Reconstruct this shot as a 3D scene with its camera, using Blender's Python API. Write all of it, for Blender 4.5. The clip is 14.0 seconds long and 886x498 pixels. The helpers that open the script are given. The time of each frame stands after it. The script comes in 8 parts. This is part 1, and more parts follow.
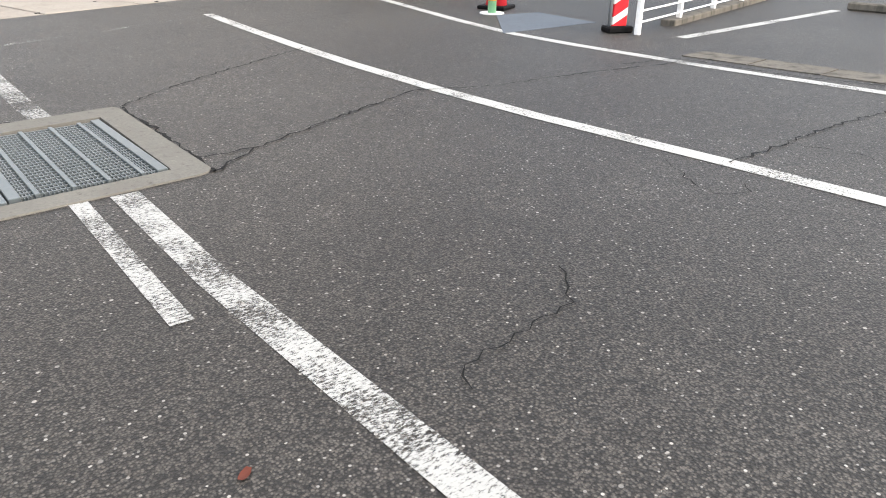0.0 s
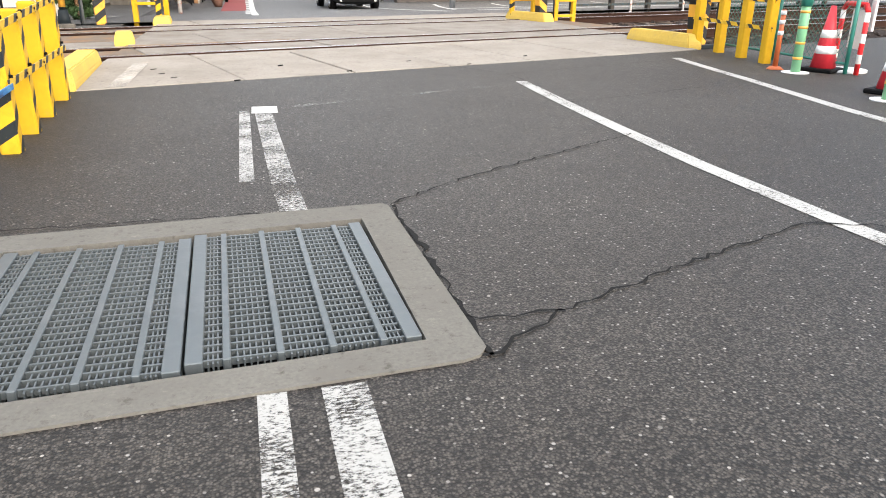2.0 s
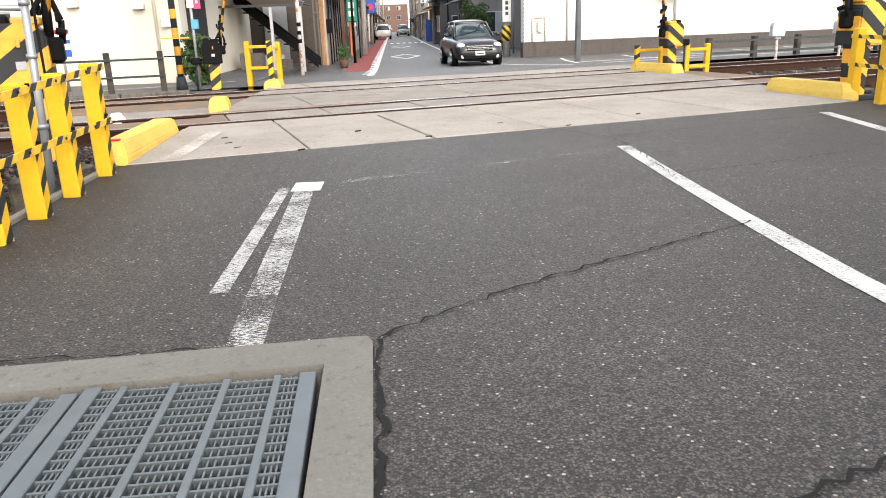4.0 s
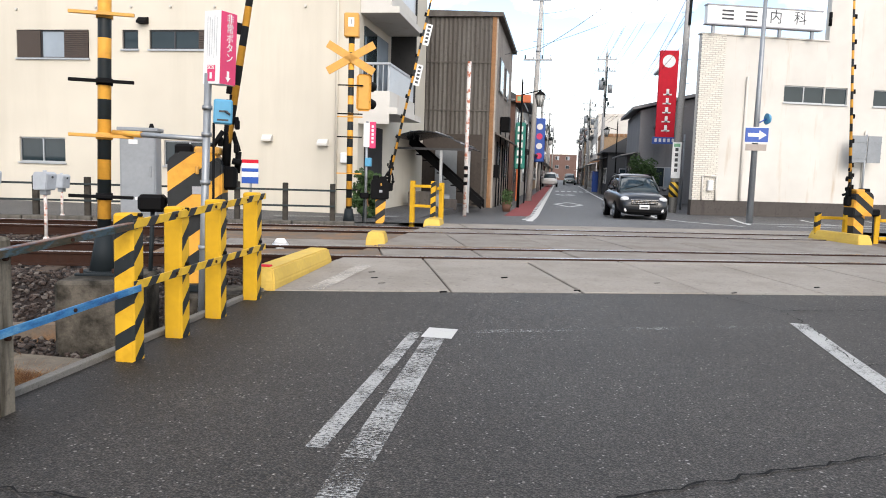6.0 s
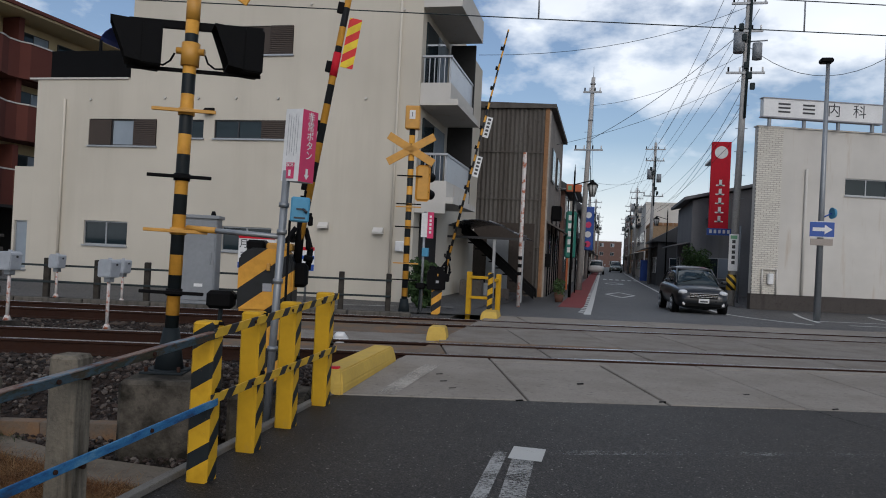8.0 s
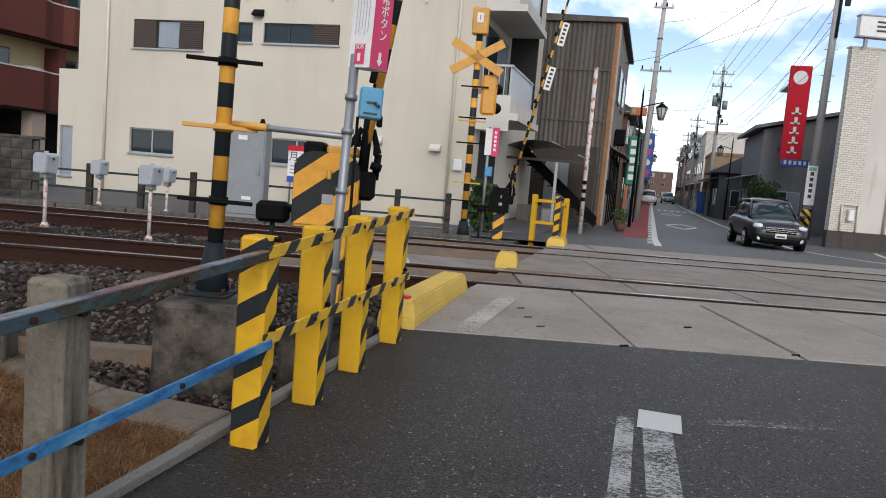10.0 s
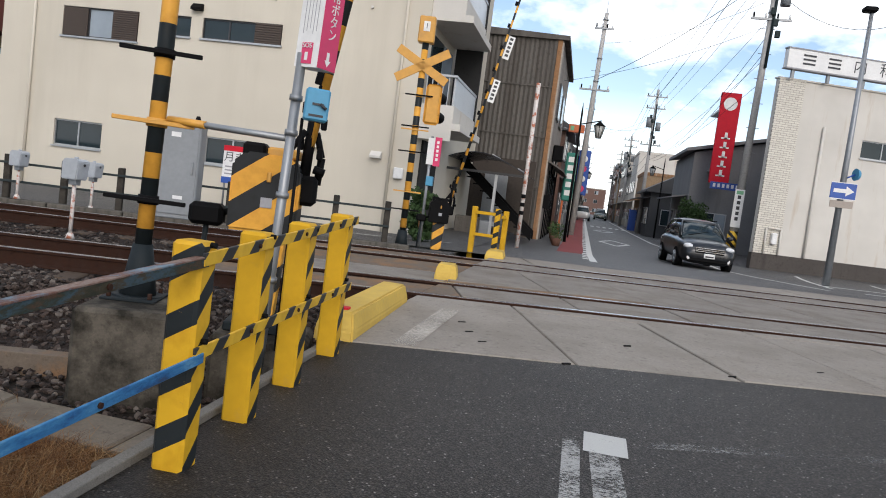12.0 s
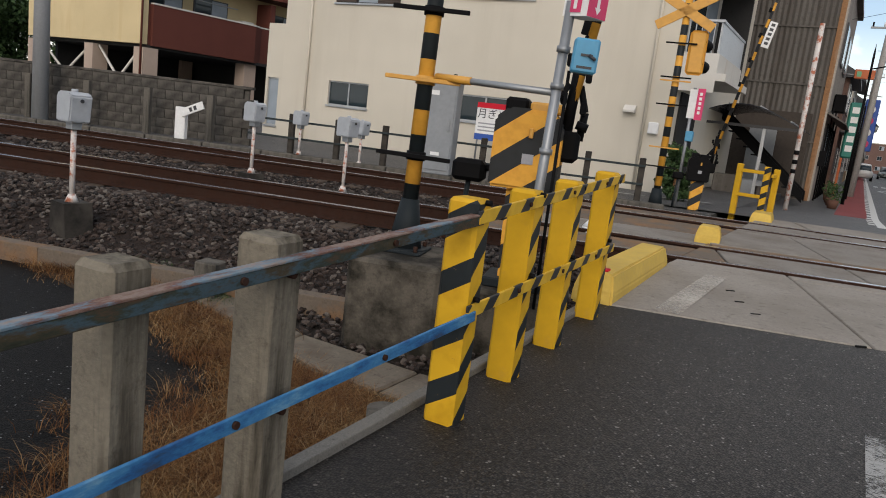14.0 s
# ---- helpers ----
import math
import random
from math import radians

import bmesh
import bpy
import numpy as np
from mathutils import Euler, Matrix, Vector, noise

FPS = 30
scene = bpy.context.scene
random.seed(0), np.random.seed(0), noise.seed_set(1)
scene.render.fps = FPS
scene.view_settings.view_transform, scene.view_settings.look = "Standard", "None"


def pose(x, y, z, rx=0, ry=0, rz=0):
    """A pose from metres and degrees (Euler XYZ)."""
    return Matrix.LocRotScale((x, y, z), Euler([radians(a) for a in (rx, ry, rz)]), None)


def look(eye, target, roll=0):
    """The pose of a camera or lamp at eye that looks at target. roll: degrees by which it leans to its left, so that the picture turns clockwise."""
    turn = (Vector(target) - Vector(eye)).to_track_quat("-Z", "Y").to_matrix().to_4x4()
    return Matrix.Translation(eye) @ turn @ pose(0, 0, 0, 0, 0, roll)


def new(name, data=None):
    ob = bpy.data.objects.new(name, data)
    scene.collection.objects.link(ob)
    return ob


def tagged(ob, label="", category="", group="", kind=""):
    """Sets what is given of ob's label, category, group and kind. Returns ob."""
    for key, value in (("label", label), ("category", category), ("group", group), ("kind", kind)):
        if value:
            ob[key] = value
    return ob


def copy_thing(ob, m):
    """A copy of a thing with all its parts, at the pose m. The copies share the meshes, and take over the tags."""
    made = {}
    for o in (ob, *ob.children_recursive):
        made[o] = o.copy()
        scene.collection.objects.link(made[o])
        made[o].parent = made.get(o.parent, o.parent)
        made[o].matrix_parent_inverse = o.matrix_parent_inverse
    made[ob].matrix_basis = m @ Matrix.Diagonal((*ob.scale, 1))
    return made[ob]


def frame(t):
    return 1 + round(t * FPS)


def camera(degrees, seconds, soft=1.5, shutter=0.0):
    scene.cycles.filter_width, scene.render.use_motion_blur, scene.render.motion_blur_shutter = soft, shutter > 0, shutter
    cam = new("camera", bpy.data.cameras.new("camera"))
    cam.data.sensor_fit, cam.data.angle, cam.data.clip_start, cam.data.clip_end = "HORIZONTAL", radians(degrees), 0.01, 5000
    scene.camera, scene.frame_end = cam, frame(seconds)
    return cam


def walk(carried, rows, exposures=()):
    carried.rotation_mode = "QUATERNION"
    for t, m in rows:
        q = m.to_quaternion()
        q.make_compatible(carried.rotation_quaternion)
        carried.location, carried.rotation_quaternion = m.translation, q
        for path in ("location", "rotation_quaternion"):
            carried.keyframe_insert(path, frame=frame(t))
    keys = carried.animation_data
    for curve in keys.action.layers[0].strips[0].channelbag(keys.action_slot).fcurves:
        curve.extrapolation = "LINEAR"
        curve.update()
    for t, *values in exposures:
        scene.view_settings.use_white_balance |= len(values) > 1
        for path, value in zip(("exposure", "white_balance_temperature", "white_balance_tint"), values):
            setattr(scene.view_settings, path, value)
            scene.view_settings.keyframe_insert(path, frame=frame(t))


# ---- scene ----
cam = camera(62.3, 14.0, 1.0)
PATH = [
    (0, (0.357, 0.728, 1.295), (1.46, 2.161, 0.442), 0.7),
    (0.5, (0.53, 1.259, 1.236), (1.181, 2.955, 0.399), 0.1),
    (1, (0.627, 1.676, 1.204), (1.062, 3.462, 0.416), -0.1),
    (1.5, (0.806, 2.077, 1.184), (1.26, 3.878, 0.443), 0.9),
    (2, (0.963, 2.399, 1.165), (1.43, 4.206, 0.448), 0.6),
    (2.2, (1.052, 2.514, 1.154), (1.559, 4.318, 0.455), 0.9),
    (4.3, (1.744, 3.648, 1.109), (1.817, 5.562, 0.534), -1.9),
    (4.5, (1.722, 3.76, 1.099), (1.779, 5.676, 0.531), -1.7),
    (5, (1.702, 3.8, 1.149), (1.549, 5.738, 0.68), -1.3),
    (5.5, (1.784, 3.817, 1.147), (1.513, 5.768, 0.797), 0.1),
    (6, (1.827, 3.817, 1.146), (1.523, 5.783, 0.938), 1.8),
    (6.5, (1.805, 3.875, 1.246), (1.529, 5.855, 1.18), 3.1),
    (7, (1.776, 3.925, 1.313), (1.528, 5.909, 1.372), 4.2),
    (7.5, (1.672, 3.951, 1.327), (1.357, 5.925, 1.395), 3.5),
    (8, (1.464, 4.069, 1.28), (1.037, 6.023, 1.295), 2.8),
    (8.5, (1.311, 4.391, 1.234), (0.791, 6.322, 1.193), 2.7),
    (8.7, (1.25, 4.493, 1.217), (0.69, 6.412, 1.15), 2.9),
    (10.8, (0.78, 5.227, 1.148), (0.324, 7.161, 0.92), 6.8),
    (11, (0.782, 5.232, 1.147), (0.359, 7.176, 0.937), 6.9),
    (11.5, (0.774, 5.221, 1.149), (0.394, 7.176, 0.966), 7.2),
    (12, (0.773, 5.2, 1.154), (0.416, 7.162, 0.998), 7.3),
    (12.5, (0.765, 5.22, 1.153), (0.441, 7.188, 1.011), 7.6),
    (13, (0.776, 5.214, 1.165), (0.398, 7.171, 1.01), 7.4),
    (13.5, (0.725, 5.254, 1.155), (0.276, 7.194, 0.971), 7.1),
    (14, (0.606, 5.304, 1.136), (-0.337, 7.031, 0.783), 6.9),
]
EXPOSURES = [(0, 1.30, 7050, 9), (2.0, 1.24, 6980, 9), (4.5, 1.18, 6980, 9), (5.5, 0.78, 6780, 9), (6.0, 0.52, 6550, 9), (6.5, 0.15, 6150, 9), (7.0, -0.88, 6000, 9), (7.5, -1.03, 6000, 9), (8.5, -0.95, 6250, 9), (10.8, 0.0, 6350, 9), (12.5, -0.26, 6400, 9), (13.5, -0.44, 6450, 9), (14.0, -0.42, 6750, 9)]
walk(cam, [(t, look(eye, target, roll)) for t, eye, target, roll in PATH], EXPOSURES)

# ---- world, sun, exposure ----
world = bpy.data.worlds.new("sky")
scene.world = world
world.use_nodes = True
wn, wl = world.node_tree.nodes, world.node_tree.links
wn.clear()
w_out = wn.new("ShaderNodeOutputWorld")
w_bg = wn.new("ShaderNodeBackground")
w_sky = wn.new("ShaderNodeTexSky")
w_sky.sky_type = "NISHITA"
w_sky.sun_disc = False
w_sky.sun_elevation, w_sky.sun_rotation = radians(30), radians(160)
w_sky.air_density, w_sky.dust_density = 1.0, 1.5
w_tc = wn.new("ShaderNodeTexCoord")
w_map = wn.new("ShaderNodeMapping")
w_map.inputs["Scale"].default_value = (1.0, 1.0, 2.0)
w_map.inputs["Location"].default_value = (0.35, 0.1, 0.55)
w_n = wn.new("ShaderNodeTexNoise")
w_n.inputs["Scale"].default_value, w_n.inputs["Detail"].default_value, w_n.inputs["Roughness"].default_value = 2.3, 9, 0.56
w_r = wn.new("ShaderNodeValToRGB")
w_r.color_ramp.elements[0].position, w_r.color_ramp.elements[1].position = 0.50, 0.58
w_n2 = wn.new("ShaderNodeTexNoise")
w_n2.inputs["Scale"].default_value, w_n2.inputs["Detail"].default_value = 4.0, 6
w_r2 = wn.new("ShaderNodeValToRGB")
w_r2.color_ramp.elements[0].position, w_r2.color_ramp.elements[1].position = 0.3, 0.75
w_r2.color_ramp.elements[0].color = (17.0, 17.4, 18.2, 1)
w_r2.color_ramp.elements[1].color = (23.0, 23.2, 23.6, 1)
w_mix = wn.new("ShaderNodeMix")
w_mix.data_type = "RGBA"
wl.new(w_tc.outputs["Generated"], w_map.inputs["Vector"])
wl.new(w_map.outputs["Vector"], w_n.inputs["Vector"])
wl.new(w_map.outputs["Vector"], w_n2.inputs["Vector"])
wl.new(w_n.outputs["Fac"], w_r.inputs["Fac"])
wl.new(w_n2.outputs["Fac"], w_r2.inputs["Fac"])
# pale haze low over the town
w_sep = wn.new("ShaderNodeSeparateXYZ")
w_haze = wn.new("ShaderNodeMapRange")
w_haze.inputs["From Min"].default_value, w_haze.inputs["From Max"].default_value = 0.0, 0.16
w_haze.inputs["To Min"].default_value, w_haze.inputs["To Max"].default_value = 0.9, 0.0
w_max = wn.new("ShaderNodeMath")
w_max.operation = "MAXIMUM"
wl.new(w_tc.outputs["Generated"], w_sep.inputs[0])
wl.new(w_sep.outputs["Z"], w_haze.inputs["Value"])
wl.new(w_haze.outputs["Result"], w_max.inputs[0])
wl.new(w_r.outputs["Color"], w_max.inputs[1])
wl.new(w_max.outputs[0], w_mix.inputs["Factor"])
w_gain = wn.new("ShaderNodeMix")
w_gain.data_type, w_gain.blend_type = "RGBA", "MULTIPLY"
w_gain.inputs["Factor"].default_value = 1.0
w_gain.inputs["B"].default_value = (2.15, 2.05, 2.05, 1)
wl.new(w_sky.outputs["Color"], w_gain.inputs["A"])
wl.new(w_gain.outputs["Result"], w_mix.inputs["A"])
wl.new(w_r2.outputs["Color"], w_mix.inputs["B"])
wl.new(w_mix.outputs["Result"], w_bg.inputs["Color"])
w_bg.inputs["Strength"].default_value = 0.10
wl.new(w_bg.outputs["Background"], w_out.inputs["Surface"])

sun_data = bpy.data.lights.new("sun", "SUN")
sun_data.energy, sun_data.angle, sun_data.color = 1.3, radians(32), (1.0, 0.97, 0.92)
sun = new("sun", sun_data)
sun.matrix_world = look((5, -14, 8.6), (0, 0, 0))

# ---- materials ----
MATS = {}


def tree(name):
    m = bpy.data.materials.new(name)
    m.use_nodes = True
    n, l = m.node_tree.nodes, m.node_tree.links
    return m, n, l, n["Principled BSDF"]


def noise_node(n, l, co, scale, detail=5, rough=0.6):
    t = n.new("ShaderNodeTexNoise")
    t.inputs["Scale"].default_value, t.inputs["Detail"].default_value, t.inputs["Roughness"].default_value = scale, detail, rough
    l.new(co, t.inputs["Vector"])
    return t.outputs["Fac"]


def ramp(n, l, fac, a, b, ca=(0, 0, 0), cb=(1, 1, 1)):
    r = n.new("ShaderNodeValToRGB")
    if a > b:
        a, b, ca, cb = b, a, cb, ca
    r.color_ramp.elements[0].position, r.color_ramp.elements[1].position = a, b
    r.color_ramp.elements[0].color, r.color_ramp.elements[1].color = (*ca, 1), (*cb, 1)
    l.new(fac, r.inputs["Fac"])
    return r.outputs["Color"]


def blend(n, l, fac, a, b, mode="MIX"):
    x = n.new("ShaderNodeMix")
    x.data_type, x.blend_type = "RGBA", mode
    for sock, v in (("Factor", fac), ("A", a), ("B", b)):
        if isinstance(v, (int, float)):
            x.inputs[sock].default_value = v
        elif isinstance(v, tuple):
            x.inputs[sock].default_value = (*v, 1)
        else:
            l.new(v, x.inputs[sock])
    return x.outputs["Result"]


def bump(n, l, bsdf, height, strength, dist):
    b = n.new("ShaderNodeBump")
    b.inputs["Strength"].default_value, b.inputs["Distance"].default_value = strength, dist
    l.new(height, b.inputs["Height"])
    l.new(b.outputs["Normal"], bsdf.inputs["Normal"])


def surface(name, base, dark=None, light=None, grain=40.0, stain=1.5, rough=0.7, metal=0.0, relief=0.3, dist=0.003, stain_col=None, stain_lo=0.55, stain_hi=0.75, streak=False, coat=0.0, streak_smooth=False):
    """A worn surface: fine grain, broad stains and a little relief, in the object's own metres."""
    if name in MATS:
        return MATS[name]
    m, n, l, b = tree(name)
    dark = dark or tuple(c * (0.62 if rough > 0.8 else 0.8) for c in base)
    light = light or tuple(min(1, c * (1.3 if rough > 0.8 else 1.12)) for c in base)
    co = n.new("ShaderNodeTexCoord").outputs["Object"]
    g = noise_node(n, l, co, grain, 4)
    col = blend(n, l, g, dark, light)
    broad = noise_node(n, l, co, stain * 0.5, 3)
    col = blend(n, l, ramp(n, l, broad, 0.35, 0.7), col, blend(n, l, 1.0, col, (0.86, 0.86, 0.86), "MULTIPLY"))
    if stain_col:
        src = co
        if streak:
            mp = n.new("ShaderNodeMapping")
            mp.inputs["Scale"].default_value = (2.2, 2.2, 0.22)
            l.new(co, mp.inputs["Vector"])
            src = mp.outputs["Vector"]
        s = noise_node(n, l, src, stain, 6, 0.65)
        col = blend(n, l, ramp(n, l, s, stain_lo, stain_hi), col, stain_col)
    if rough > 0.8 and not streak_smooth:
        fleck = noise_node(n, l, co, grain * 0.3, 8, 0.75)
        col = blend(n, l, ramp(n, l, fleck, 0.55, 0.70), col, blend(n, l, 1.0, col, (0.55, 0.54, 0.52), "MULTIPLY"))
        col = blend(n, l, ramp(n, l, fleck, 0.40, 0.30), col, blend(n, l, 1.0, col, (1.4, 1.38, 1.35), "MULTIPLY"))
    l.new(col, b.inputs["Base Color"])
    l.new(ramp(n, l, g, 0.2, 0.8, (rough * 0.85,) * 3, (min(1, rough * 1.12),) * 3), b.inputs["Roughness"])
    b.inputs["Metallic"].default_value = metal
    if rough > 0.65:
        b.inputs["Specular IOR Level"].default_value = 0.2
    b.inputs["Coat Weight"].default_value = coat
    bump(n, l, b, g, relief, dist)
    MATS[name] = m
    return m


def asphalt(name, base, stone, gloss=0.5, flecks=0.9, verge=None):
    """Asphalt: fine grit, pale chips of two sizes, broad tone changes and dark spots."""
    m, n, l, b = tree(name)
    co = n.new("ShaderNodeTexCoord").outputs["Object"]

    def cells(scale):
        v = n.new("ShaderNodeTexVoronoi")
        v.inputs["Scale"].default_value = scale
        l.new(co, v.inputs["Vector"])
        sep = n.new("ShaderNodeSeparateColor")
        l.new(v.outputs["Color"], sep.inputs["Color"])
        return v.outputs["Distance"], sep.outputs["Red"], sep.outputs["Green"]

    d1, r1, g1 = cells(120)
    col = ramp(n, l, r1, 0.1, 1.0, tuple(c * 0.28 for c in base), tuple(c * 2.1 for c in base))
    gap = ramp(n, l, d1, 0.35, 0.75)
    col = blend(n, l, gap, col, tuple(c * 0.22 for c in base))
    for scale, lo, size in ((62, flecks, 0.36), (27, flecks + 0.045, 0.22)):
        d, r, g = cells(scale)
        pick = ramp(n, l, g, lo, lo + 0.02)
        near = ramp(n, l, d, size * 0.7, size, (1, 1, 1), (0, 0, 0))
        chip = blend(n, l, r, tuple(c * 0.45 for c in stone), stone)
        col = blend(n, l, blend(n, l, 1.0, pick, near, "MULTIPLY"), col, chip)
    broad = noise_node(n, l, co, 0.55, 6, 0.6)
    col = blend(n, l, ramp(n, l, broad, 0.35, 0.68), blend(n, l, 1.0, col, (0.72, 0.70, 0.69), "MULTIPLY"), col)
    mid = noise_node(n, l, co, 3.5, 5, 0.7)
    col = blend(n, l, ramp(n, l, mid, 0.54, 0.72), col, blend(n, l, 1.0, col, (1.25, 1.25, 1.23), "MULTIPLY"))
    spots = noise_node(n, l, co, 1.3, 7, 0.7)
    col = blend(n, l, ramp(n, l, spots, 0.62, 0.72), col, blend(n, l, 1.0, col, (0.58, 0.58, 0.59), "MULTIPLY"))
    if verge is not None:
        # darker towards the kerb, ragged at its edge
        sep = n.new("ShaderNodeSeparateXYZ")
        l.new(co, sep.inputs[0])
        s = n.new("ShaderNodeMath")
        s.operation = "MULTIPLY_ADD"
        s.inputs[1].default_value = 0.9
        l.new(noise_node(n, l, co, 1.7, 6, 0.65), s.inputs[0])
        l.new(sep.outputs["X"], s.inputs[2])
        kerb_dark = ramp(n, l, s.outputs[0], verge + 0.42, verge + 1.30, (0.85, 0.85, 0.85), (0, 0, 0))
        col = blend(n, l, kerb_dark, col, blend(n, l, 1.0, col, (0.42, 0.40, 0.38), "MULTIPLY"))
    l.new(col, b.inputs["Base Color"])
    b.inputs["Roughness"].default_value = 0.62
    b.inputs["Specular IOR Level"].default_value = gloss
    fine = noise_node(n, l, co, 160, 3, 0.6)
    bump(n, l, b, blend(n, l, 0.35, d1, fine), 0.75, 0.006)
    MATS[name] = m
    return m


def line_paint(name, worn_lo, worn_hi, base=(0.35, 0.35, 0.335)):
    """Worn thermoplastic road paint: brittle, flaking off the stones underneath."""
    m, n, l, b = tree(name)
    co = n.new("ShaderNodeTexCoord").outputs["Object"]
    mp = n.new("ShaderNodeMapping")
    mp.inputs["Scale"].default_value = (1.0, 2.2, 1.0)
    l.new(co, mp.inputs["Vector"])
    a = noise_node(n, l, mp.outputs["Vector"], 42, 7, 0.8)
    c = noise_node(n, l, co, 2.2, 4, 0.6)
    s = n.new("ShaderNodeMath")
    s.operation = "MULTIPLY_ADD"
    l.new(c, s.inputs[0])
    s.inputs[1].default_value = 0.5
    l.new(a, s.inputs[2])
    worn = ramp(n, l, s.outputs[0], worn_lo, worn_hi)
    fine = noise_node(n, l, co, 90, 3)
    white = blend(n, l, fine, tuple(k * 0.9 for k in base), tuple(min(1, k * 1.08) for k in base))
    l.new(white, b.inputs["Base Color"])
    b.inputs["Roughness"].default_value = 0.7
    keep = n.new("ShaderNodeMath")
    keep.operation = "SUBTRACT"
    keep.inputs[0].default_value = 1.0
    l.new(worn, keep.inputs[1])
    l.new(keep.outputs[0], b.inputs["Alpha"])
    bump(n, l, b, fine, 0.4, 0.004)
    MATS[name] = m
    return m


def stripes(name, ca, cb, period, slope, axis="Z", across="X", duty=0.5, rough=0.5, wear=0.62, under=(0.12, 0.08, 0.05), shift=0.0):
    """Painted warning stripes: bands along one axis of the thing, slanted by the other, with chipped paint."""
    m, n, l, b = tree(name)
    co = n.new("ShaderNodeTexCoord").outputs["Object"]
    sep = n.new("ShaderNodeSeparateXYZ")
    l.new(co, sep.inputs[0])
    a = n.new("ShaderNodeMath")
    a.operation = "MULTIPLY_ADD"
    a.inputs[1].default_value = slope
    l.new(sep.outputs[across], a.inputs[0])
    l.new(sep.outputs[axis], a.inputs[2])
    d = n.new("ShaderNodeMath")
    d.operation = "MULTIPLY_ADD"
    d.inputs[1].default_value, d.inputs[2].default_value = 1 / period, shift / period
    l.new(a.outputs[0], d.inputs[0])
    f = n.new("ShaderNodeMath")
    f.operation = "FRACT"
    l.new(d.outputs[0], f.inputs[0])
    g = n.new("ShaderNodeMath")
    g.operation = "GREATER_THAN"
    g.inputs[1].default_value = duty
    l.new(f.outputs[0], g.inputs[0])
    grime = noise_node(n, l, co, 7, 5, 0.6)
    col = blend(n, l, g.outputs[0], ca, cb)
    col = blend(n, l, ramp(n, l, grime, 0.45, 0.75), col, blend(n, l, 1.0, col, (0.72, 0.68, 0.62), "MULTIPLY"))
    chip = noise_node(n, l, co, 22, 6, 0.75)
    col = blend(n, l, ramp(n, l, chip, wear, wear + 0.05), col, under)
    l.new(col, b.inputs["Base Color"])
    b.inputs["Roughness"].default_value = rough
    b.inputs["Specular IOR Level"].default_value = 0.22
    bump(n, l, b, chip, 0.12, 0.002)
    MATS[name] = m
    return m


def glass(name, tint, rough=0.06):
    m, n, l, b = tree(name)
    co = n.new("ShaderNodeTexCoord").outputs["Object"]
    s = noise_node(n, l, co, 1.2, 3)
    l.new(blend(n, l, s, tuple(c * 0.7 for c in tint), tuple(c * 1.3 for c in tint)), b.inputs["Base Color"])
    b.inputs["Roughness"].default_value = rough
    b.inputs["Specular IOR Level"].default_value = 0.4
    MATS[name] = m
    return m


def patchy(name, colours, scale, rough=0.7, stretch=(1, 1, 1)):
    """Old paint in flaking patches of several colours."""
    m, n, l, b = tree(name)
    co = n.new("ShaderNodeTexCoord").outputs["Object"]
    mp = n.new("ShaderNodeMapping")
    mp.inputs["Scale"].default_value = stretch
    l.new(co, mp.inputs["Vector"])
    f = noise_node(n, l, mp.outputs["Vector"], scale, 8, 0.72)
    r = n.new("ShaderNodeValToRGB")
    for k, c in enumerate(colours):
        pos = 0.32 + 0.36 * k / (len(colours) - 1)
        e = r.color_ramp.elements[0] if k == 0 else r.color_ramp.elements[1] if k == 1 else r.color_ramp.elements.new(pos)
        e.position, e.color = pos, (*c, 1)
    l.new(f, r.inputs["Fac"])
    g = noise_node(n, l, co, 60, 4)
    l.new(blend(n, l, g, blend(n, l, 1.0, r.outputs["Color"], (0.6, 0.6, 0.6), "MULTIPLY"), r.outputs["Color"]), b.inputs["Base Color"])
    b.inputs["Roughness"].default_value = rough
    b.inputs["Specular IOR Level"].default_value = 0.25
    bump(n, l, b, f, 0.5, 0.004)
    MATS[name] = m
    return m


ASPHALT = asphalt("asphalt", (0.048, 0.043, 0.038), (0.35, 0.335, 0.31), 0.32, 0.905, verge=-0.74)
# asphalt with the shade below the fence put into its base colour
ASPHALT_SHADE = asphalt("shaded_asphalt", (0.010, 0.009, 0.008), (0.35, 0.35, 0.35), 0.1, 0.95)
STREET = asphalt("street_asphalt", (0.098, 0.097, 0.096), (0.3, 0.3, 0.3))
SOIL = surface("soil", (0.096, 0.078, 0.060), grain=30, stain=2, rough=0.95, relief=0.6, dist=0.01)
PAINT_WHITE = line_paint("line_paint", 0.79, 0.87, (0.33, 0.33, 0.315))
PAINT_WORN = line_paint("worn_line_paint", 0.735, 0.83, (0.30, 0.30, 0.287))
PAINT_STREET = line_paint("street_line_paint", 0.92, 1.0, (0.52, 0.52, 0.50))
PAINT_FADED = line_paint("faded_line_paint", 0.68, 0.78)
SLAB = surface("slab_concrete", (0.265, 0.238, 0.206), grain=55, stain=1.4, rough=0.85, relief=0.25, stain_col=(0.190, 0.164, 0.136), stain_lo=0.45, stain_hi=0.8)
SLAB_OLD = surface("old_slab_concrete", (0.225, 0.203, 0.178), grain=50, stain=2.0, rough=0.85, relief=0.3, stain_col=(0.150, 0.125, 0.100), stain_lo=0.45, stain_hi=0.75)
SLAB_RUST = surface("rust_stained_concrete", (0.140, 0.112, 0.087), grain=50, stain=2.6, rough=0.85, relief=0.3, stain_col=(0.25, 0.125, 0.05), stain_lo=0.45, stain_hi=0.75)
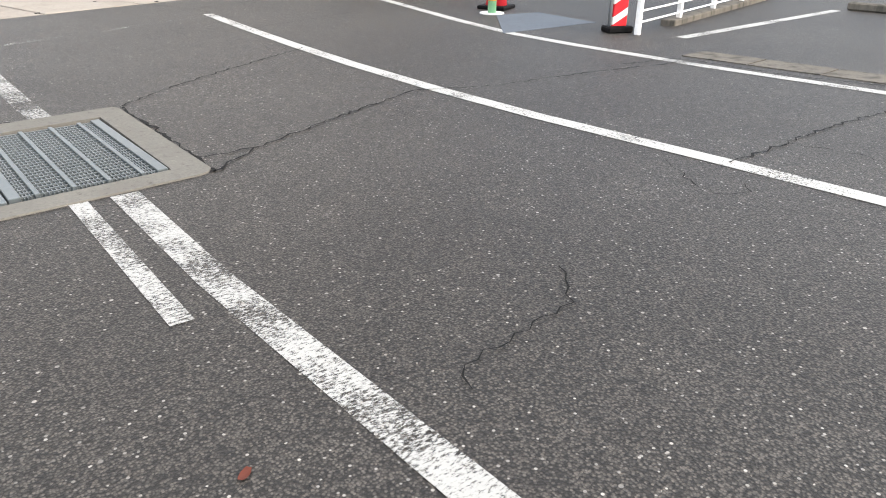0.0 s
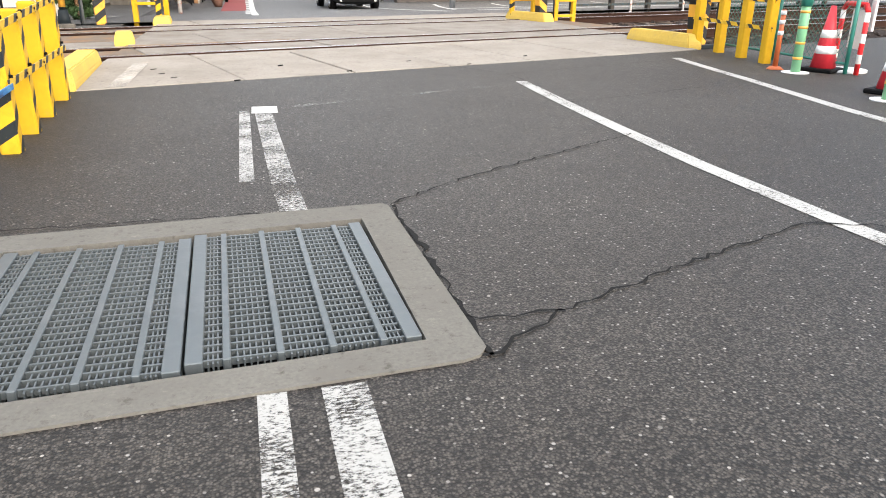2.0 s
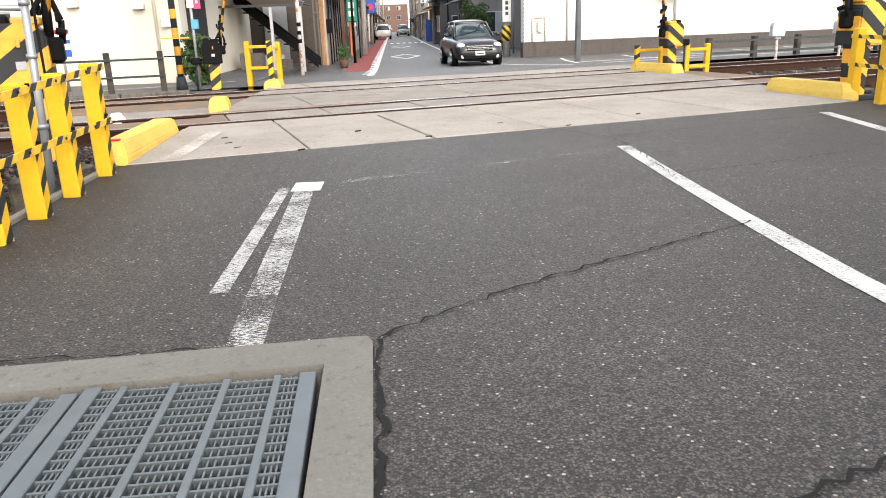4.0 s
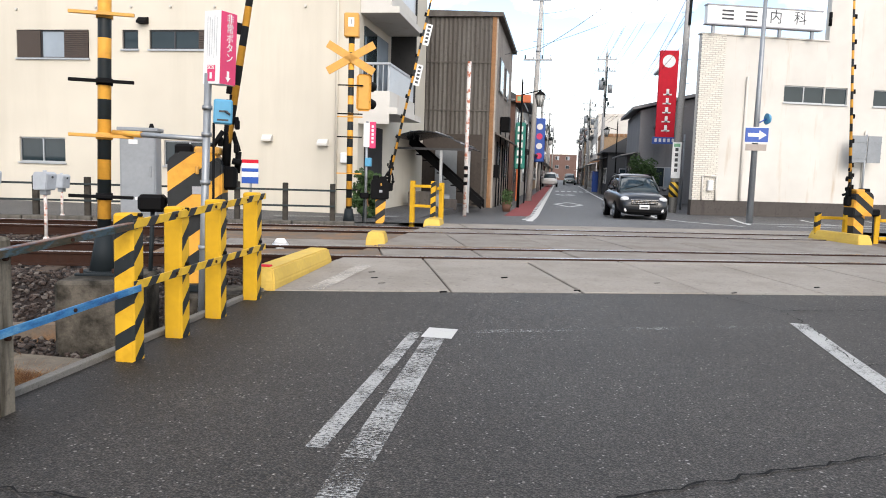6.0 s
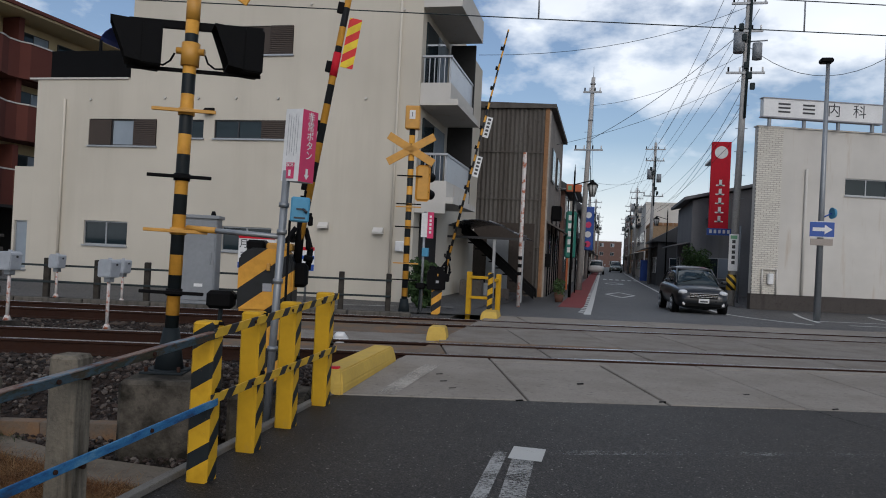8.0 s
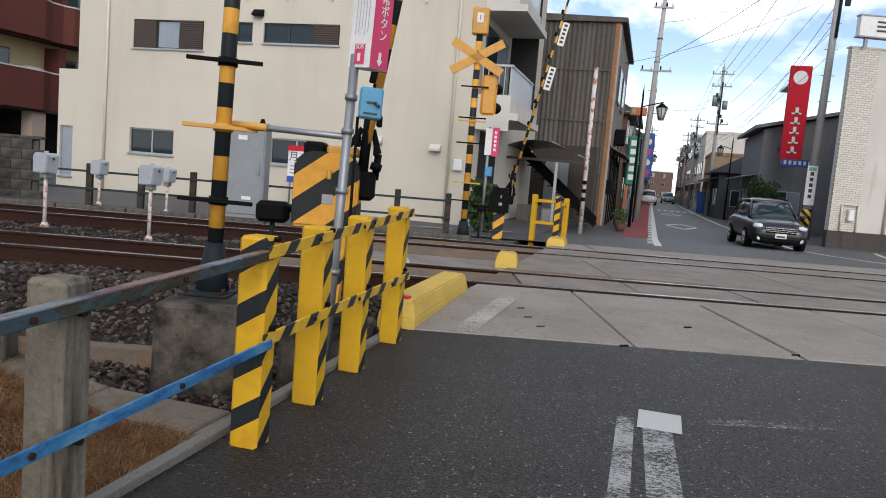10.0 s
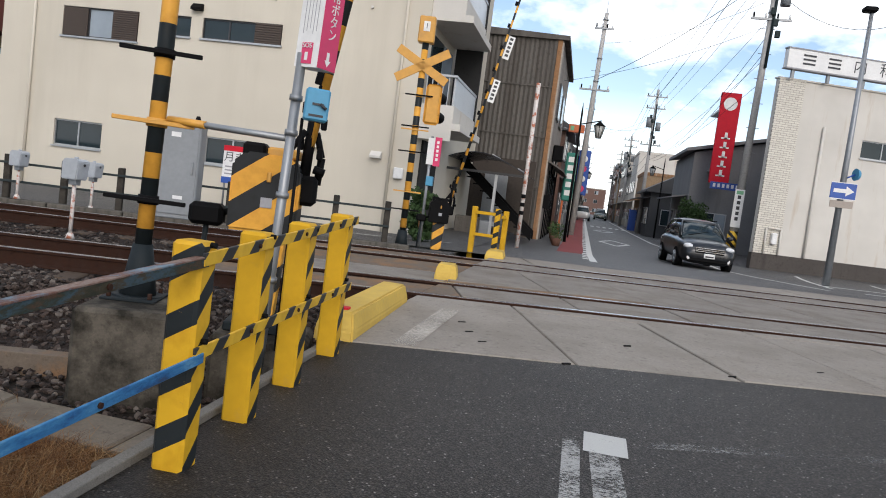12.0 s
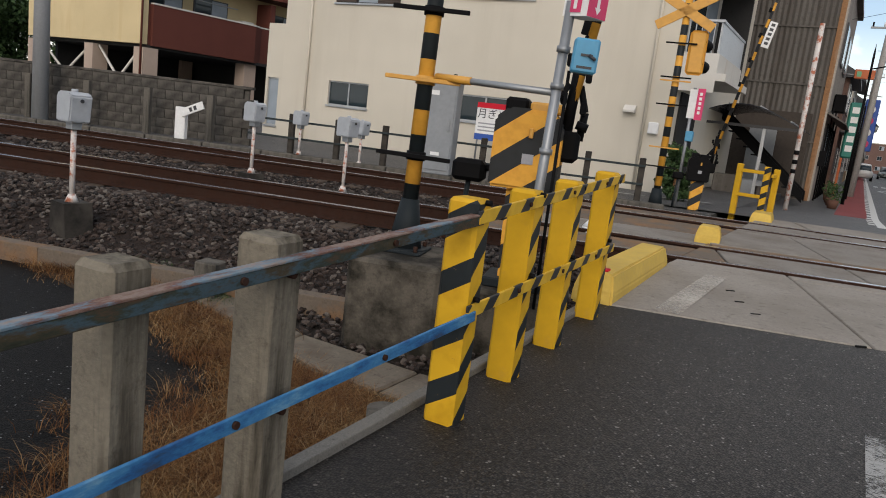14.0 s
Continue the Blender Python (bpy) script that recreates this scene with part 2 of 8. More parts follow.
BORDER = surface("border_concrete", (0.134, 0.128, 0.114), grain=70, stain=3.0, rough=0.9, relief=0.35, stain_col=(0.113, 0.106, 0.095), stain_lo=0.5, stain_hi=0.72)
CONCRETE = surface("concrete", (0.118, 0.107, 0.091), grain=60, stain=3.2, rough=0.9, relief=0.6, stain_col=(0.045, 0.042, 0.036), stain_lo=0.47, stain_hi=0.66, streak=True)
CONCRETE_DARK = surface("dark_concrete", (0.058, 0.051, 0.043), grain=40, stain=2.6, rough=0.92, relief=0.5, stain_col=(0.018, 0.016, 0.014), stain_lo=0.40, stain_hi=0.60)
GRATE = surface("galvanised_steel", (0.112, 0.130, 0.138), grain=60, stain=4, rough=0.5, metal=0.55, relief=0.1, stain_col=(0.142, 0.153, 0.163), stain_lo=0.5, stain_hi=0.8)
# near-black colour stands for the shade inside drain, rail gaps, slots and cracks
PIT_SHADE = surface("pit_shade", (0.008, 0.008, 0.008), rough=0.95)
RAIL_RUST = surface("rusty_rail_steel", (0.034, 0.014, 0.008), grain=30, stain=6, rough=0.85, metal=0.1, relief=0.3, stain_col=(0.034, 0.017, 0.012), stain_lo=0.45, stain_hi=0.7)
RAIL_HEAD = surface("polished_rail_steel", (0.46, 0.46, 0.50), grain=30, stain=8, rough=0.25, metal=0.9, relief=0.05)
YELLOW = surface("yellow_paint", (0.56, 0.32, 0.014), grain=14, stain=5, rough=0.66, relief=0.15, stain_col=(0.369, 0.221, 0.049), stain_lo=0.6, stain_hi=0.8)
YELLOW_KERB = surface("pale_yellow_paint", (0.58, 0.395, 0.085), grain=25, stain=5, rough=0.7, relief=0.3, stain_col=(0.425, 0.306, 0.119), stain_lo=0.58, stain_hi=0.8)
AMBER = surface("amber_paint", (0.60, 0.30, 0.045), grain=12, stain=4, rough=0.5, relief=0.1, stain_col=(0.4, 0.21, 0.05), stain_lo=0.58, stain_hi=0.8)
BLACK = surface("black_paint", (0.005, 0.005, 0.0055), grain=20, stain=4, rough=0.66, relief=0.15)
BLACK.node_tree.nodes["Principled BSDF"].inputs["Specular IOR Level"].default_value = 0.08
BLACK_TEAL = surface("black_green_paint", (0.012, 0.017, 0.020), grain=20, stain=4, rough=0.66, relief=0.15)
POST_STRIPE = stripes("post_stripes", (0.60, 0.345, 0.018), (0.016, 0.020, 0.022), 0.215, -0.62, "Z", "X", 0.575, wear=0.66, under=(0.33, 0.2, 0.05), shift=0.0502)
BAR_STRIPE = stripes("bar_stripes", (0.62, 0.38, 0.03), (0.025, 0.027, 0.03), 0.26, -1.2, "Y", "Z", 0.62, wear=0.64)
SIGNAL_STRIPE = stripes("signal_stripes", (0.62, 0.31, 0.045), (0.012, 0.016, 0.018), 0.35, 0.0, "Z", "X", 0.5, wear=0.72, shift=0.02)
ARM_STRIPE = stripes("arm_stripes", (0.62, 0.31, 0.045), (0.018, 0.02, 0.022), 0.36, 0.0, "Z", "X", 0.5, wear=0.75)
BOX_STRIPE = stripes("box_stripes", (0.66, 0.33, 0.045), (0.018, 0.02, 0.022), 0.36, -0.75, "Z", "X", 0.5, wear=0.75)
CROSS_STRIPE = stripes("cross_stripes", (0.62, 0.31, 0.045), (0.018, 0.02, 0.022), 0.44, 0.0, "X", "Z", 0.55, wear=0.8)
RED_YELLOW = stripes("red_yellow_stripes", (0.62, 0.03, 0.03), (0.75, 0.55, 0.03), 0.16, -0.8, "Z", "X", 0.5, wear=0.9)
RED_WHITE = stripes("red_white_stripes", (0.6, 0.025, 0.03), (0.7, 0.68, 0.66), 0.24, 0.0, "Z", "X", 0.55, wear=0.8)
BLUE_BAR = patchy("blue_paint_flaking", [(0.13, 0.055, 0.03), (0.03, 0.07, 0.15), (0.025, 0.11, 0.28), (0.04, 0.17, 0.37), (0.06, 0.22, 0.43), (0.13, 0.30, 0.47), (0.30, 0.40, 0.45)], 11, 0.6, (1, 0.28, 1))
BAR_RUST = patchy("mossy_bar", [(0.018, 0.016, 0.010), (0.032, 0.036, 0.024), (0.06, 0.045, 0.025), (0.05, 0.085, 0.11), (0.035, 0.042, 0.028), (0.10, 0.05, 0.03), (0.02, 0.024, 0.018)], 8, 0.8, (1, 0.3, 1))
FLANGE = patchy("weathered_flange", [(0.05, 0.035, 0.025), (0.17, 0.085, 0.06), (0.25, 0.19, 0.16), (0.15, 0.07, 0.05), (0.14, 0.22, 0.28), (0.28, 0.22, 0.19), (0.08, 0.05, 0.035)], 7, 0.75, (1, 0.3, 1))
POST_CONCRETE = surface("old_post_concrete", (0.185, 0.162, 0.126), grain=70, stain=3.2, rough=0.92, relief=0.8, dist=0.005, stain_col=(0.042, 0.035, 0.025), stain_lo=0.46, stain_hi=0.60, streak=True)
FOOTING = surface("footing_concrete", (0.105, 0.092, 0.074), grain=60, stain=2.4, rough=0.92, relief=0.6, stain_col=(0.016, 0.014, 0.010), stain_lo=0.40, stain_hi=0.58)
MAST_GREY = surface("mast_grey", (0.30, 0.31, 0.325), grain=25, stain=1.2, rough=0.7, relief=0.2, stain_col=(0.21, 0.21, 0.21), streak=True)
STEEL = surface("zinc_steel", (0.270, 0.285, 0.300), grain=18, stain=4, rough=0.45, metal=0.5, relief=0.08)
CABINET = surface("cabinet_grey_paint", (0.225, 0.240, 0.255), grain=14, stain=3, rough=0.5, relief=0.05)
BOX_GREY = surface("pale_grey_paint", (0.375, 0.398, 0.427), grain=18, stain=4, rough=0.5, relief=0.05)
WHITE_RUST = surface("white_paint_rusting", (0.62, 0.58, 0.55), grain=12, stain=9, rough=0.6, relief=0.2, stain_col=(0.35, 0.10, 0.045), stain_lo=0.5, stain_hi=0.6)
WHITE = surface("white_paint", (0.74, 0.74, 0.73), grain=20, stain=3, rough=0.5, relief=0.05)
SKYBLUE = surface("sky_blue_paint", (0.072, 0.288, 0.464), grain=18, stain=5, rough=0.5, relief=0.06)
PINK = surface("magenta_sign_face", (0.62, 0.035, 0.13), grain=10, stain=2, rough=0.4, relief=0.0)
RED = surface("red_sign_face", (0.52, 0.012, 0.028), grain=10, stain=2, rough=0.66, relief=0.0)
BLUE_SIGN = surface("blue_sign_face", (0.02, 0.08, 0.36), grain=10, stain=2, rough=0.4, relief=0.0)
INK = surface("sign_ink", (0.03, 0.03, 0.035), rough=0.5, relief=0.0)
GREY_INK = surface("grey_sign_ink", (0.3, 0.3, 0.32), rough=0.5, relief=0.0)
STUCCO = surface("cream_stucco", (0.575, 0.53, 0.445), streak_smooth=True, dark=(0.55, 0.505, 0.425), light=(0.60, 0.555, 0.465), grain=60, stain=0.6, rough=0.9, relief=0.35, stain_col=(0.48, 0.44, 0.365), stain_lo=0.5, stain_hi=0.85, streak=True)
STUCCO_WHITE = surface("white_render", (0.58, 0.555, 0.51), streak_smooth=True, dark=(0.54, 0.515, 0.47), light=(0.61, 0.585, 0.54), grain=50, stain=1.1, rough=0.9, relief=0.3, stain_col=(0.40, 0.31, 0.22), stain_lo=0.58, stain_hi=0.80, streak=True)
PLINTH = surface("plinth_concrete", (0.078, 0.069, 0.063), grain=40, stain=1.5, rough=0.9, relief=0.4, stain_col=(0.048, 0.042, 0.039), streak=True)
CORRUGATED = surface("weathered_corrugated_board", (0.130, 0.121, 0.110), grain=25, stain=1.0, rough=0.85, relief=0.3, stain_col=(0.075, 0.066, 0.058), stain_lo=0.4, stain_hi=0.7, streak=True)
RUST_WOOD = surface("rust_brown_board", (0.28, 0.15, 0.075), grain=15, stain=1.5, rough=0.85, relief=0.3, stain_col=(0.40, 0.33, 0.26), stain_lo=0.5, stain_hi=0.75, streak=True)
BROWN_SHUTTER = surface("brown_shutter", (0.048, 0.032, 0.022), grain=20, stain=2, rough=0.6, relief=0.1)
FRAME_DARK = surface("dark_window_frame", (0.045, 0.045, 0.048), grain=20, stain=2, rough=0.4, metal=0.3, relief=0.0)
ALUMINIUM = surface("aluminium_frame", (0.45, 0.46, 0.47), grain=20, stain=2, rough=0.4, metal=0.6, relief=0.0)
PANE = glass("window_pane", (0.016, 0.026, 0.031))
PANE_BLIND = glass("window_pane_with_blind", (0.26, 0.30, 0.34), 0.15)
CANOPY = glass("smoked_canopy", (0.035, 0.04, 0.05), 0.25)
# near-black colour standing for the shade of rooms and covered places
ROOM_SHADE = surface("interior_shade", (0.03, 0.03, 0.03), rough=0.9, relief=0.0)
MAROON = surface("brown_red_balcony", (0.119, 0.038, 0.028), grain=25, stain=1, rough=0.8, relief=0.2)
OCHRE = surface("ochre_render", (0.62, 0.50, 0.29), grain=40, stain=0.8, rough=0.9, relief=0.2, stain_col=(0.52, 0.40, 0.22), streak=True, streak_smooth=True)
RED_PATH = surface("red_pavement", (0.240, 0.060, 0.060), grain=60, stain=1.2, rough=0.9, relief=0.4, stain_col=(0.176, 0.060, 0.056))
BLOCKWALL = surface("mossy_block_wall", (0.105, 0.096, 0.084), grain=25, stain=3.0, rough=0.95, relief=0.5, stain_col=(0.022, 0.020, 0.018), stain_lo=0.42, stain_hi=0.7)
STONE = surface("ballast_stone", (0.105, 0.072, 0.060), rough=0.95, grain=30, stain=3, relief=0.3)
WIRE = surface("cable", (0.02, 0.03, 0.032), rough=0.7, relief=0.0)
POLE = surface("pole_concrete", (0.40, 0.39, 0.375), grain=30, stain=1.5, rough=0.85, relief=0.2, stain_col=(0.2, 0.19, 0.18), streak=True)
ORANGE = surface("orange_plastic", (0.50, 0.12, 0.035), rough=0.5, relief=0.0)
CONE_RED = surface("red_cone_plastic", (0.60, 0.03, 0.045), rough=0.5, relief=0.0)
GREEN_POST = surface("light_green_plastic", (0.154, 0.385, 0.210), rough=0.5, relief=0.0)
GREEN_MESH = surface("green_fence_paint", (0.02, 0.18, 0.14), rough=0.5, relief=0.0)
LEAF_GREEN = surface("leaf_green", (0.035, 0.07, 0.022), dark=(0.015, 0.035, 0.012), light=(0.07, 0.12, 0.04), grain=3, stain=2, rough=0.7, relief=0.0)

# ---- building helpers ----
CA, SA = math.cos(radians(17)), math.sin(radians(17))
TURN = 17


def uv(u, v):
    """A place given along (u) and across (v) the railway."""
    return CA * u - SA * v, SA * u + CA * v


def rise(v):
    """The height of the road: level, up to the rails, and down into the street beyond."""
    def ease(a, b):
        k = min(1, max(0, (v - a) / (b - a)))
        return k * k * (3 - 2 * k)
    return 0.06 * ease(7.0, 12.0) - 0.21 * ease(18.4, 27.0)


def mesh_of(name, bm, mat, smooth=False):
    me = bpy.data.meshes.new(name)
    bmesh.ops.recalc_face_normals(bm, faces=bm.faces)
    if smooth:
        for f in bm.faces:
            f.smooth = True
    bm.to_mesh(me)
    bm.free()
    for x in (mat if isinstance(mat, (list, tuple)) else [mat]):
        me.materials.append(x)
    return me


def part(name, bm, mat, parent=None, label="", smooth=False):
    ob = new(name, mesh_of(name, bm, mat, smooth))
    if parent is not None:
        ob.parent = parent
    if label:
        ob["label"] = label
    return ob


def thing(name, x, y, z, turn, label, category, group=""):
    ob = new(name)
    ob.empty_display_size = 0.1
    ob.matrix_world = pose(x, y, z, 0, 0, turn)
    return tagged(ob, label, category, group)


def setting(name, bm, mat, label="", category="", smooth=False):
    return tagged(part(name, bm, mat, None, "", smooth), label, category, kind="structure")


def box(x0, x1, y0, y1, z0, z1, bev=0.0, bm=None, seg=1):
    keep = bm if bm is not None else bmesh.new()
    b = bmesh.new() if bev else keep
    m = Matrix.Translation(((x0 + x1) / 2, (y0 + y1) / 2, (z0 + z1) / 2)) @ Matrix.Diagonal((x1 - x0, y1 - y0, z1 - z0, 1))
    bmesh.ops.create_cube(b, size=1, matrix=m)
    if bev:
        bmesh.ops.bevel(b, geom=b.edges[:], offset=bev, segments=seg, affect="EDGES")
        me = bpy.data.meshes.new("tmp")
        b.to_mesh(me)
        b.free()
        keep.from_mesh(me)
        bpy.data.meshes.remove(me)
    return keep


def rod(p, q, r, r2=None, seg=12, bm=None, caps=True):
    bm = bm if bm is not None else bmesh.new()
    p, q = Vector(p), Vector(q)
    d = q - p
    m = Matrix.Translation((p + q) / 2) @ d.to_track_quat("Z", "Y").to_matrix().to_4x4()
    out = bmesh.ops.create_cone(bm, cap_ends=caps, segments=seg, radius1=r, radius2=r if r2 is None else r2, depth=d.length, matrix=m)
    for f in {f for v in out["verts"] for f in v.link_faces}:
        if len(f.verts) == 4:
            f.smooth = True
    return bm


def turned(bm, verts_from, m):
    bm.verts.ensure_lookup_table()
    bmesh.ops.transform(bm, matrix=m, verts=bm.verts[verts_from:])


def prism(points, z0, z1, bm=None):
    """An upright block over a polygon; z0 and z1 are numbers or functions of (x, y)."""
    bm = bm if bm is not None else bmesh.new()
    lo = [bm.verts.new((x, y, z0(x, y) if callable(z0) else z0)) for x, y in points]
    hi = [bm.verts.new((x, y, z1(x, y) if callable(z1) else z1)) for x, y in points]
    n = len(points)
    bm.faces.new(hi)
    bm.faces.new(lo[::-1])
    for i in range(n):
        bm.faces.new((lo[i], lo[(i + 1) % n], hi[(i + 1) % n], hi[i]))
    return bm


def profile(points, y0, y1, bm=None):
    """A solid with an outline in x and z, drawn out along y."""
    bm = bm if bm is not None else bmesh.new()
    a = [bm.verts.new((x, y0, z)) for x, z in points]
    b = [bm.verts.new((x, y1, z)) for x, z in points]
    n = len(points)
    bm.faces.new(a)
    bm.faces.new(b[::-1])
    for i in range(n):
        bm.faces.new((a[i], b[i], b[(i + 1) % n], a[(i + 1) % n]))
    return bm


def clip(poly, nx, ny, d):
    """The part of a convex polygon where nx x + ny y <= d."""
    out = []
    for i, p in enumerate(poly):
        q = poly[(i + 1) % len(poly)]
        a, b = nx * p[0] + ny * p[1] - d, nx * q[0] + ny * q[1] - d
        if a <= 0:
            out.append(p)
        if a * b < 0:
            k = a / (a - b)
            out.append((p[0] + k * (q[0] - p[0]), p[1] + k * (q[1] - p[1])))
    return out


def text(body, size, mat, parent, m, name="lettering", vertical=False, depth=0.002):
    """Raised flat lettering with the built-in font; its middle at the pose m, facing that pose's z."""
    cu = bpy.data.curves.new(name, "FONT")
    cu.body = "\n".join(body) if vertical else body
    cu.size, cu.align_x, cu.align_y, cu.extrude = size, "CENTER", "CENTER", depth
    cu.space_line = 0.95
    ob = bpy.data.objects.new(name, cu)
    scene.collection.objects.link(ob)
    me = bpy.data.meshes.new_from_object(ob.evaluated_get(bpy.context.evaluated_depsgraph_get()))
    bpy.data.objects.remove(ob)
    bpy.data.curves.remove(cu)
    me.name = name
    me.materials.clear()
    me.materials.append(mat)
    o = new(name, me)
    o.parent = parent
    o.matrix_local = m
    return o

# ---- ground, road, crossing ----
FRONT = 9.80  # across the railway: where the crossing's slabs begin
EDGE = -0.74  # the road's edge along the fence


def front_y(x, v=FRONT):
    return (v + SA * x) / CA


bm = bmesh.new()
bmesh.ops.create_grid(bm, x_segments=8, y_segments=8, size=1500, matrix=Matrix.Translation((0, 0, -0.62)))
setting("ground", bm, SOIL, "bare brown soil under the town", "ground")


def sheet(xs, ys, top, hole=None):
    """A road surface between grid lines; the last rows lean towards the skew line of the slabs."""
    b = bmesh.new()
    grid = []
    for x in xs:
        end = top(x)
        col = []
        for y in ys:
            yy = y if y <= 8.6 else 8.6 + (y - 8.6) * (end - 8.6)
            v = -SA * x + CA * yy
            col.append(b.verts.new((x, yy, rise(v))))
        grid.append(col)
    for i in range(len(xs) - 1):
        for j in range(len(ys) - 1):
            if hole and hole[0] <= xs[i] < hole[1] and hole[2] <= ys[j] < hole[3]:
                continue
            b.faces.new((grid[i][j], grid[i + 1][j], grid[i + 1][j + 1], grid[i][j + 1]))
    return b


HOLE = (-2.6, 1.60, 4.00, 5.96)
xs = [EDGE, -0.3, 0.2, 0.7, 1.2, 1.60] + [2 + 0.6 * i for i in range(16)] + [14, 20, 30, 60]
ys = [-60, -30, -12, -6, -3, -1, 0, 1, 2, 3, 4.00, 5.96, 6.6, 7.2, 7.8, 8.6] + [8.6 + 0.1 * i for i in range(1, 11)]
setting("road", sheet(xs, ys, front_y, HOLE), ASPHALT, "grey worn asphalt road before the crossing", "road")

for pts in ([(-2.6, 4.05), (-2.6, 4.0), (1.60, 4.0), (1.60, 4.42), (1.56, 4.355)], [(-2.6, 5.72), (0.65, 5.96), (-2.6, 5.96)]):
    setting("road_edge", prism(pts, -0.6, 0.0), ASPHALT, "grey worn asphalt up to the drain", "road")

# the strip behind the camera on the left, level with the road
bm = prism([(-30, -60), (EDGE, -60), (EDGE, 1.9), (-30, 1.9)], -0.6, 0.0)
setting("lot_behind", bm, ASPHALT, "grey asphalt lot beside the road", "ground")

# street beyond the crossing: road, running to the far end
bm = bmesh.new()
rows = []
for k in range(46):
    row = []
    for x in (-16, -8, -4, -1, 2, 5, 8, 12, 20, 40):
        y = front_y(x, 18.55) + (0.6 * k if k < 18 else 10.8 + (k - 18) * 12)
        row.append(bm.verts.new((x, y, rise(-SA * x + CA * y))))
    rows.append(row)
for a, b in zip(rows, rows[1:]):
    for i in range(len(a) - 1):
        bm.faces.new((a[i], a[i + 1], b[i + 1], b[i]))
setting("street", bm, STREET, "dark grey asphalt street beyond the railway", "road")

# red pavement with a kerb of white dashes
bm = bmesh.new()
for k in range(30):
    y0, y1 = 24.7 + k * 3, 24.7 + (k + 1) * 3
    prism([(0.20, y0), (0.95, y0), (0.95, y1), (0.20, y1)], -0.2, -0.146 if k > 1 else -0.125, bm)
setting("pavement", bm, RED_PATH, "faded red painted footpath along the street", "pavement")


def stroke(name, pts, width, mat, label, z=0.004):
    """A painted line along a row of points, following the road."""
    b = bmesh.new()
    prev = None
    fine = []
    for p, q in zip(pts, pts[1:]):
        n = max(1, int(math.dist(p, q) / 0.6))
        fine += [(p[0] + (q[0] - p[0]) * k / n, p[1] + (q[1] - p[1]) * k / n) for k in range(n)]
    fine.append(pts[-1])
    for i, p in enumerate(fine):
        a, c = fine[max(0, i - 1)], fine[min(len(fine) - 1, i + 1)]
        dx, dy = c[0] - a[0], c[1] - a[1]
        n = math.hypot(dx, dy)
        ox, oy = -dy / n * width / 2, dx / n * width / 2
        zz = rise(-SA * p[0] + CA * p[1]) + z
        pair = (b.verts.new((p[0] + ox, p[1] + oy, zz)), b.verts.new((p[0] - ox, p[1] - oy, zz)))
        if prev:
            b.faces.new((prev[0], prev[1], pair[1], pair[0]))
        prev = pair
    return setting(name, b, mat, label, "road marking")


stroke("road_line", [(0.96, 2.95), (0.945, 4.30)], 0.085, PAINT_WORN, "worn white short edge line on asphalt")
stroke("road_line", [(1.275, 1.45), (1.17, 3.2), (1.155, 4.30)], 0.135, PAINT_WORN, "worn white long edge line on asphalt")
stroke("road_line", [(0.885, 6.62), (0.875, 8.85)], 0.085, PAINT_WORN, "chipped white short edge line on asphalt")
stroke("road_line", [(1.115, 6.0), (1.09, 6.55)], 0.14, PAINT_FADED, "faded white edge line beside the grate")
stroke("road_line", [(1.09, 6.55), (1.03, 8.72)], 0.14, PAINT_WORN, "worn white long edge line on asphalt")
stroke("road_line", [(1.04, 8.72), (1.045, 9.02)], 0.215, line_paint("fresh_line_paint", 0.92, 1.0, (0.42, 0.42, 0.40)), "thick white line end near the slabs")
stroke("road_line", [(1.16, 8.95), (3.7, 9.92)], 0.1, line_paint("vanishing_paint", 0.60, 0.72), "almost worn away stop line")
stroke("road_line", [(3.80, 10.05), (3.715, 7.6), (3.70, 6.4), (3.74, 5.2), (3.82, 4.2), (3.99, 2.95), (4.12, 1.9), (4.5, -0.5), (4.9, -2.5)], 0.135, PAINT_WHITE, "cracked white centre line")
stroke("road_line", [(6.66, 11.69), (6.45, 9.76), (6.15, 7.98), (6.03, 6.9), (6.08, 6.0), (6.25, 4.6), (6.52, 3.17), (7.0, 0.5), (7.6, -3)], 0.13, PAINT_WHITE, "white outer edge line")
stroke("road_line", [(7.38, 5.66), (11.2, 5.88)], 0.13, PAINT_WHITE, "white parking bay line")
# street lines
stroke("road_line", [(1.16, 21.6), (1.14, 26), (1.16, 110)], 0.17, PAINT_STREET, "white edge line of the street")
stroke("road_line", [(6.4, 22.9), (5.9, 23.8), (5.5, 25.5), (5.1, 29), (4.93, 35), (4.4, 44), (4.35, 60), (4.5, 110)], 0.15, PAINT_STREET, "white edge line of the street curving out")
for k in range(46):
    y = 22.6 + k * 1.35
    stroke("road_dash", [(0.99, y), (0.99, y + 0.7)], 0.13, PAINT_STREET, "white painted kerb dash", 0.006)
for yc in (38.0, 55.5):
    for sx in (-1, 1):
        for sy in (-1, 1):
            stroke("road_diamond", [(2.3, yc + sy * 2.6), (2.3 + sx * 0.62, yc)], 0.16, PAINT_STREET, "white diamond marking on the street")
for k in range(6):
    stroke("road_dash", [(1.7 + 0.5 * k, 66), (1.7 + 0.5 * k, 68.6)], 0.28, PAINT_STREET, "white crosswalk bar")
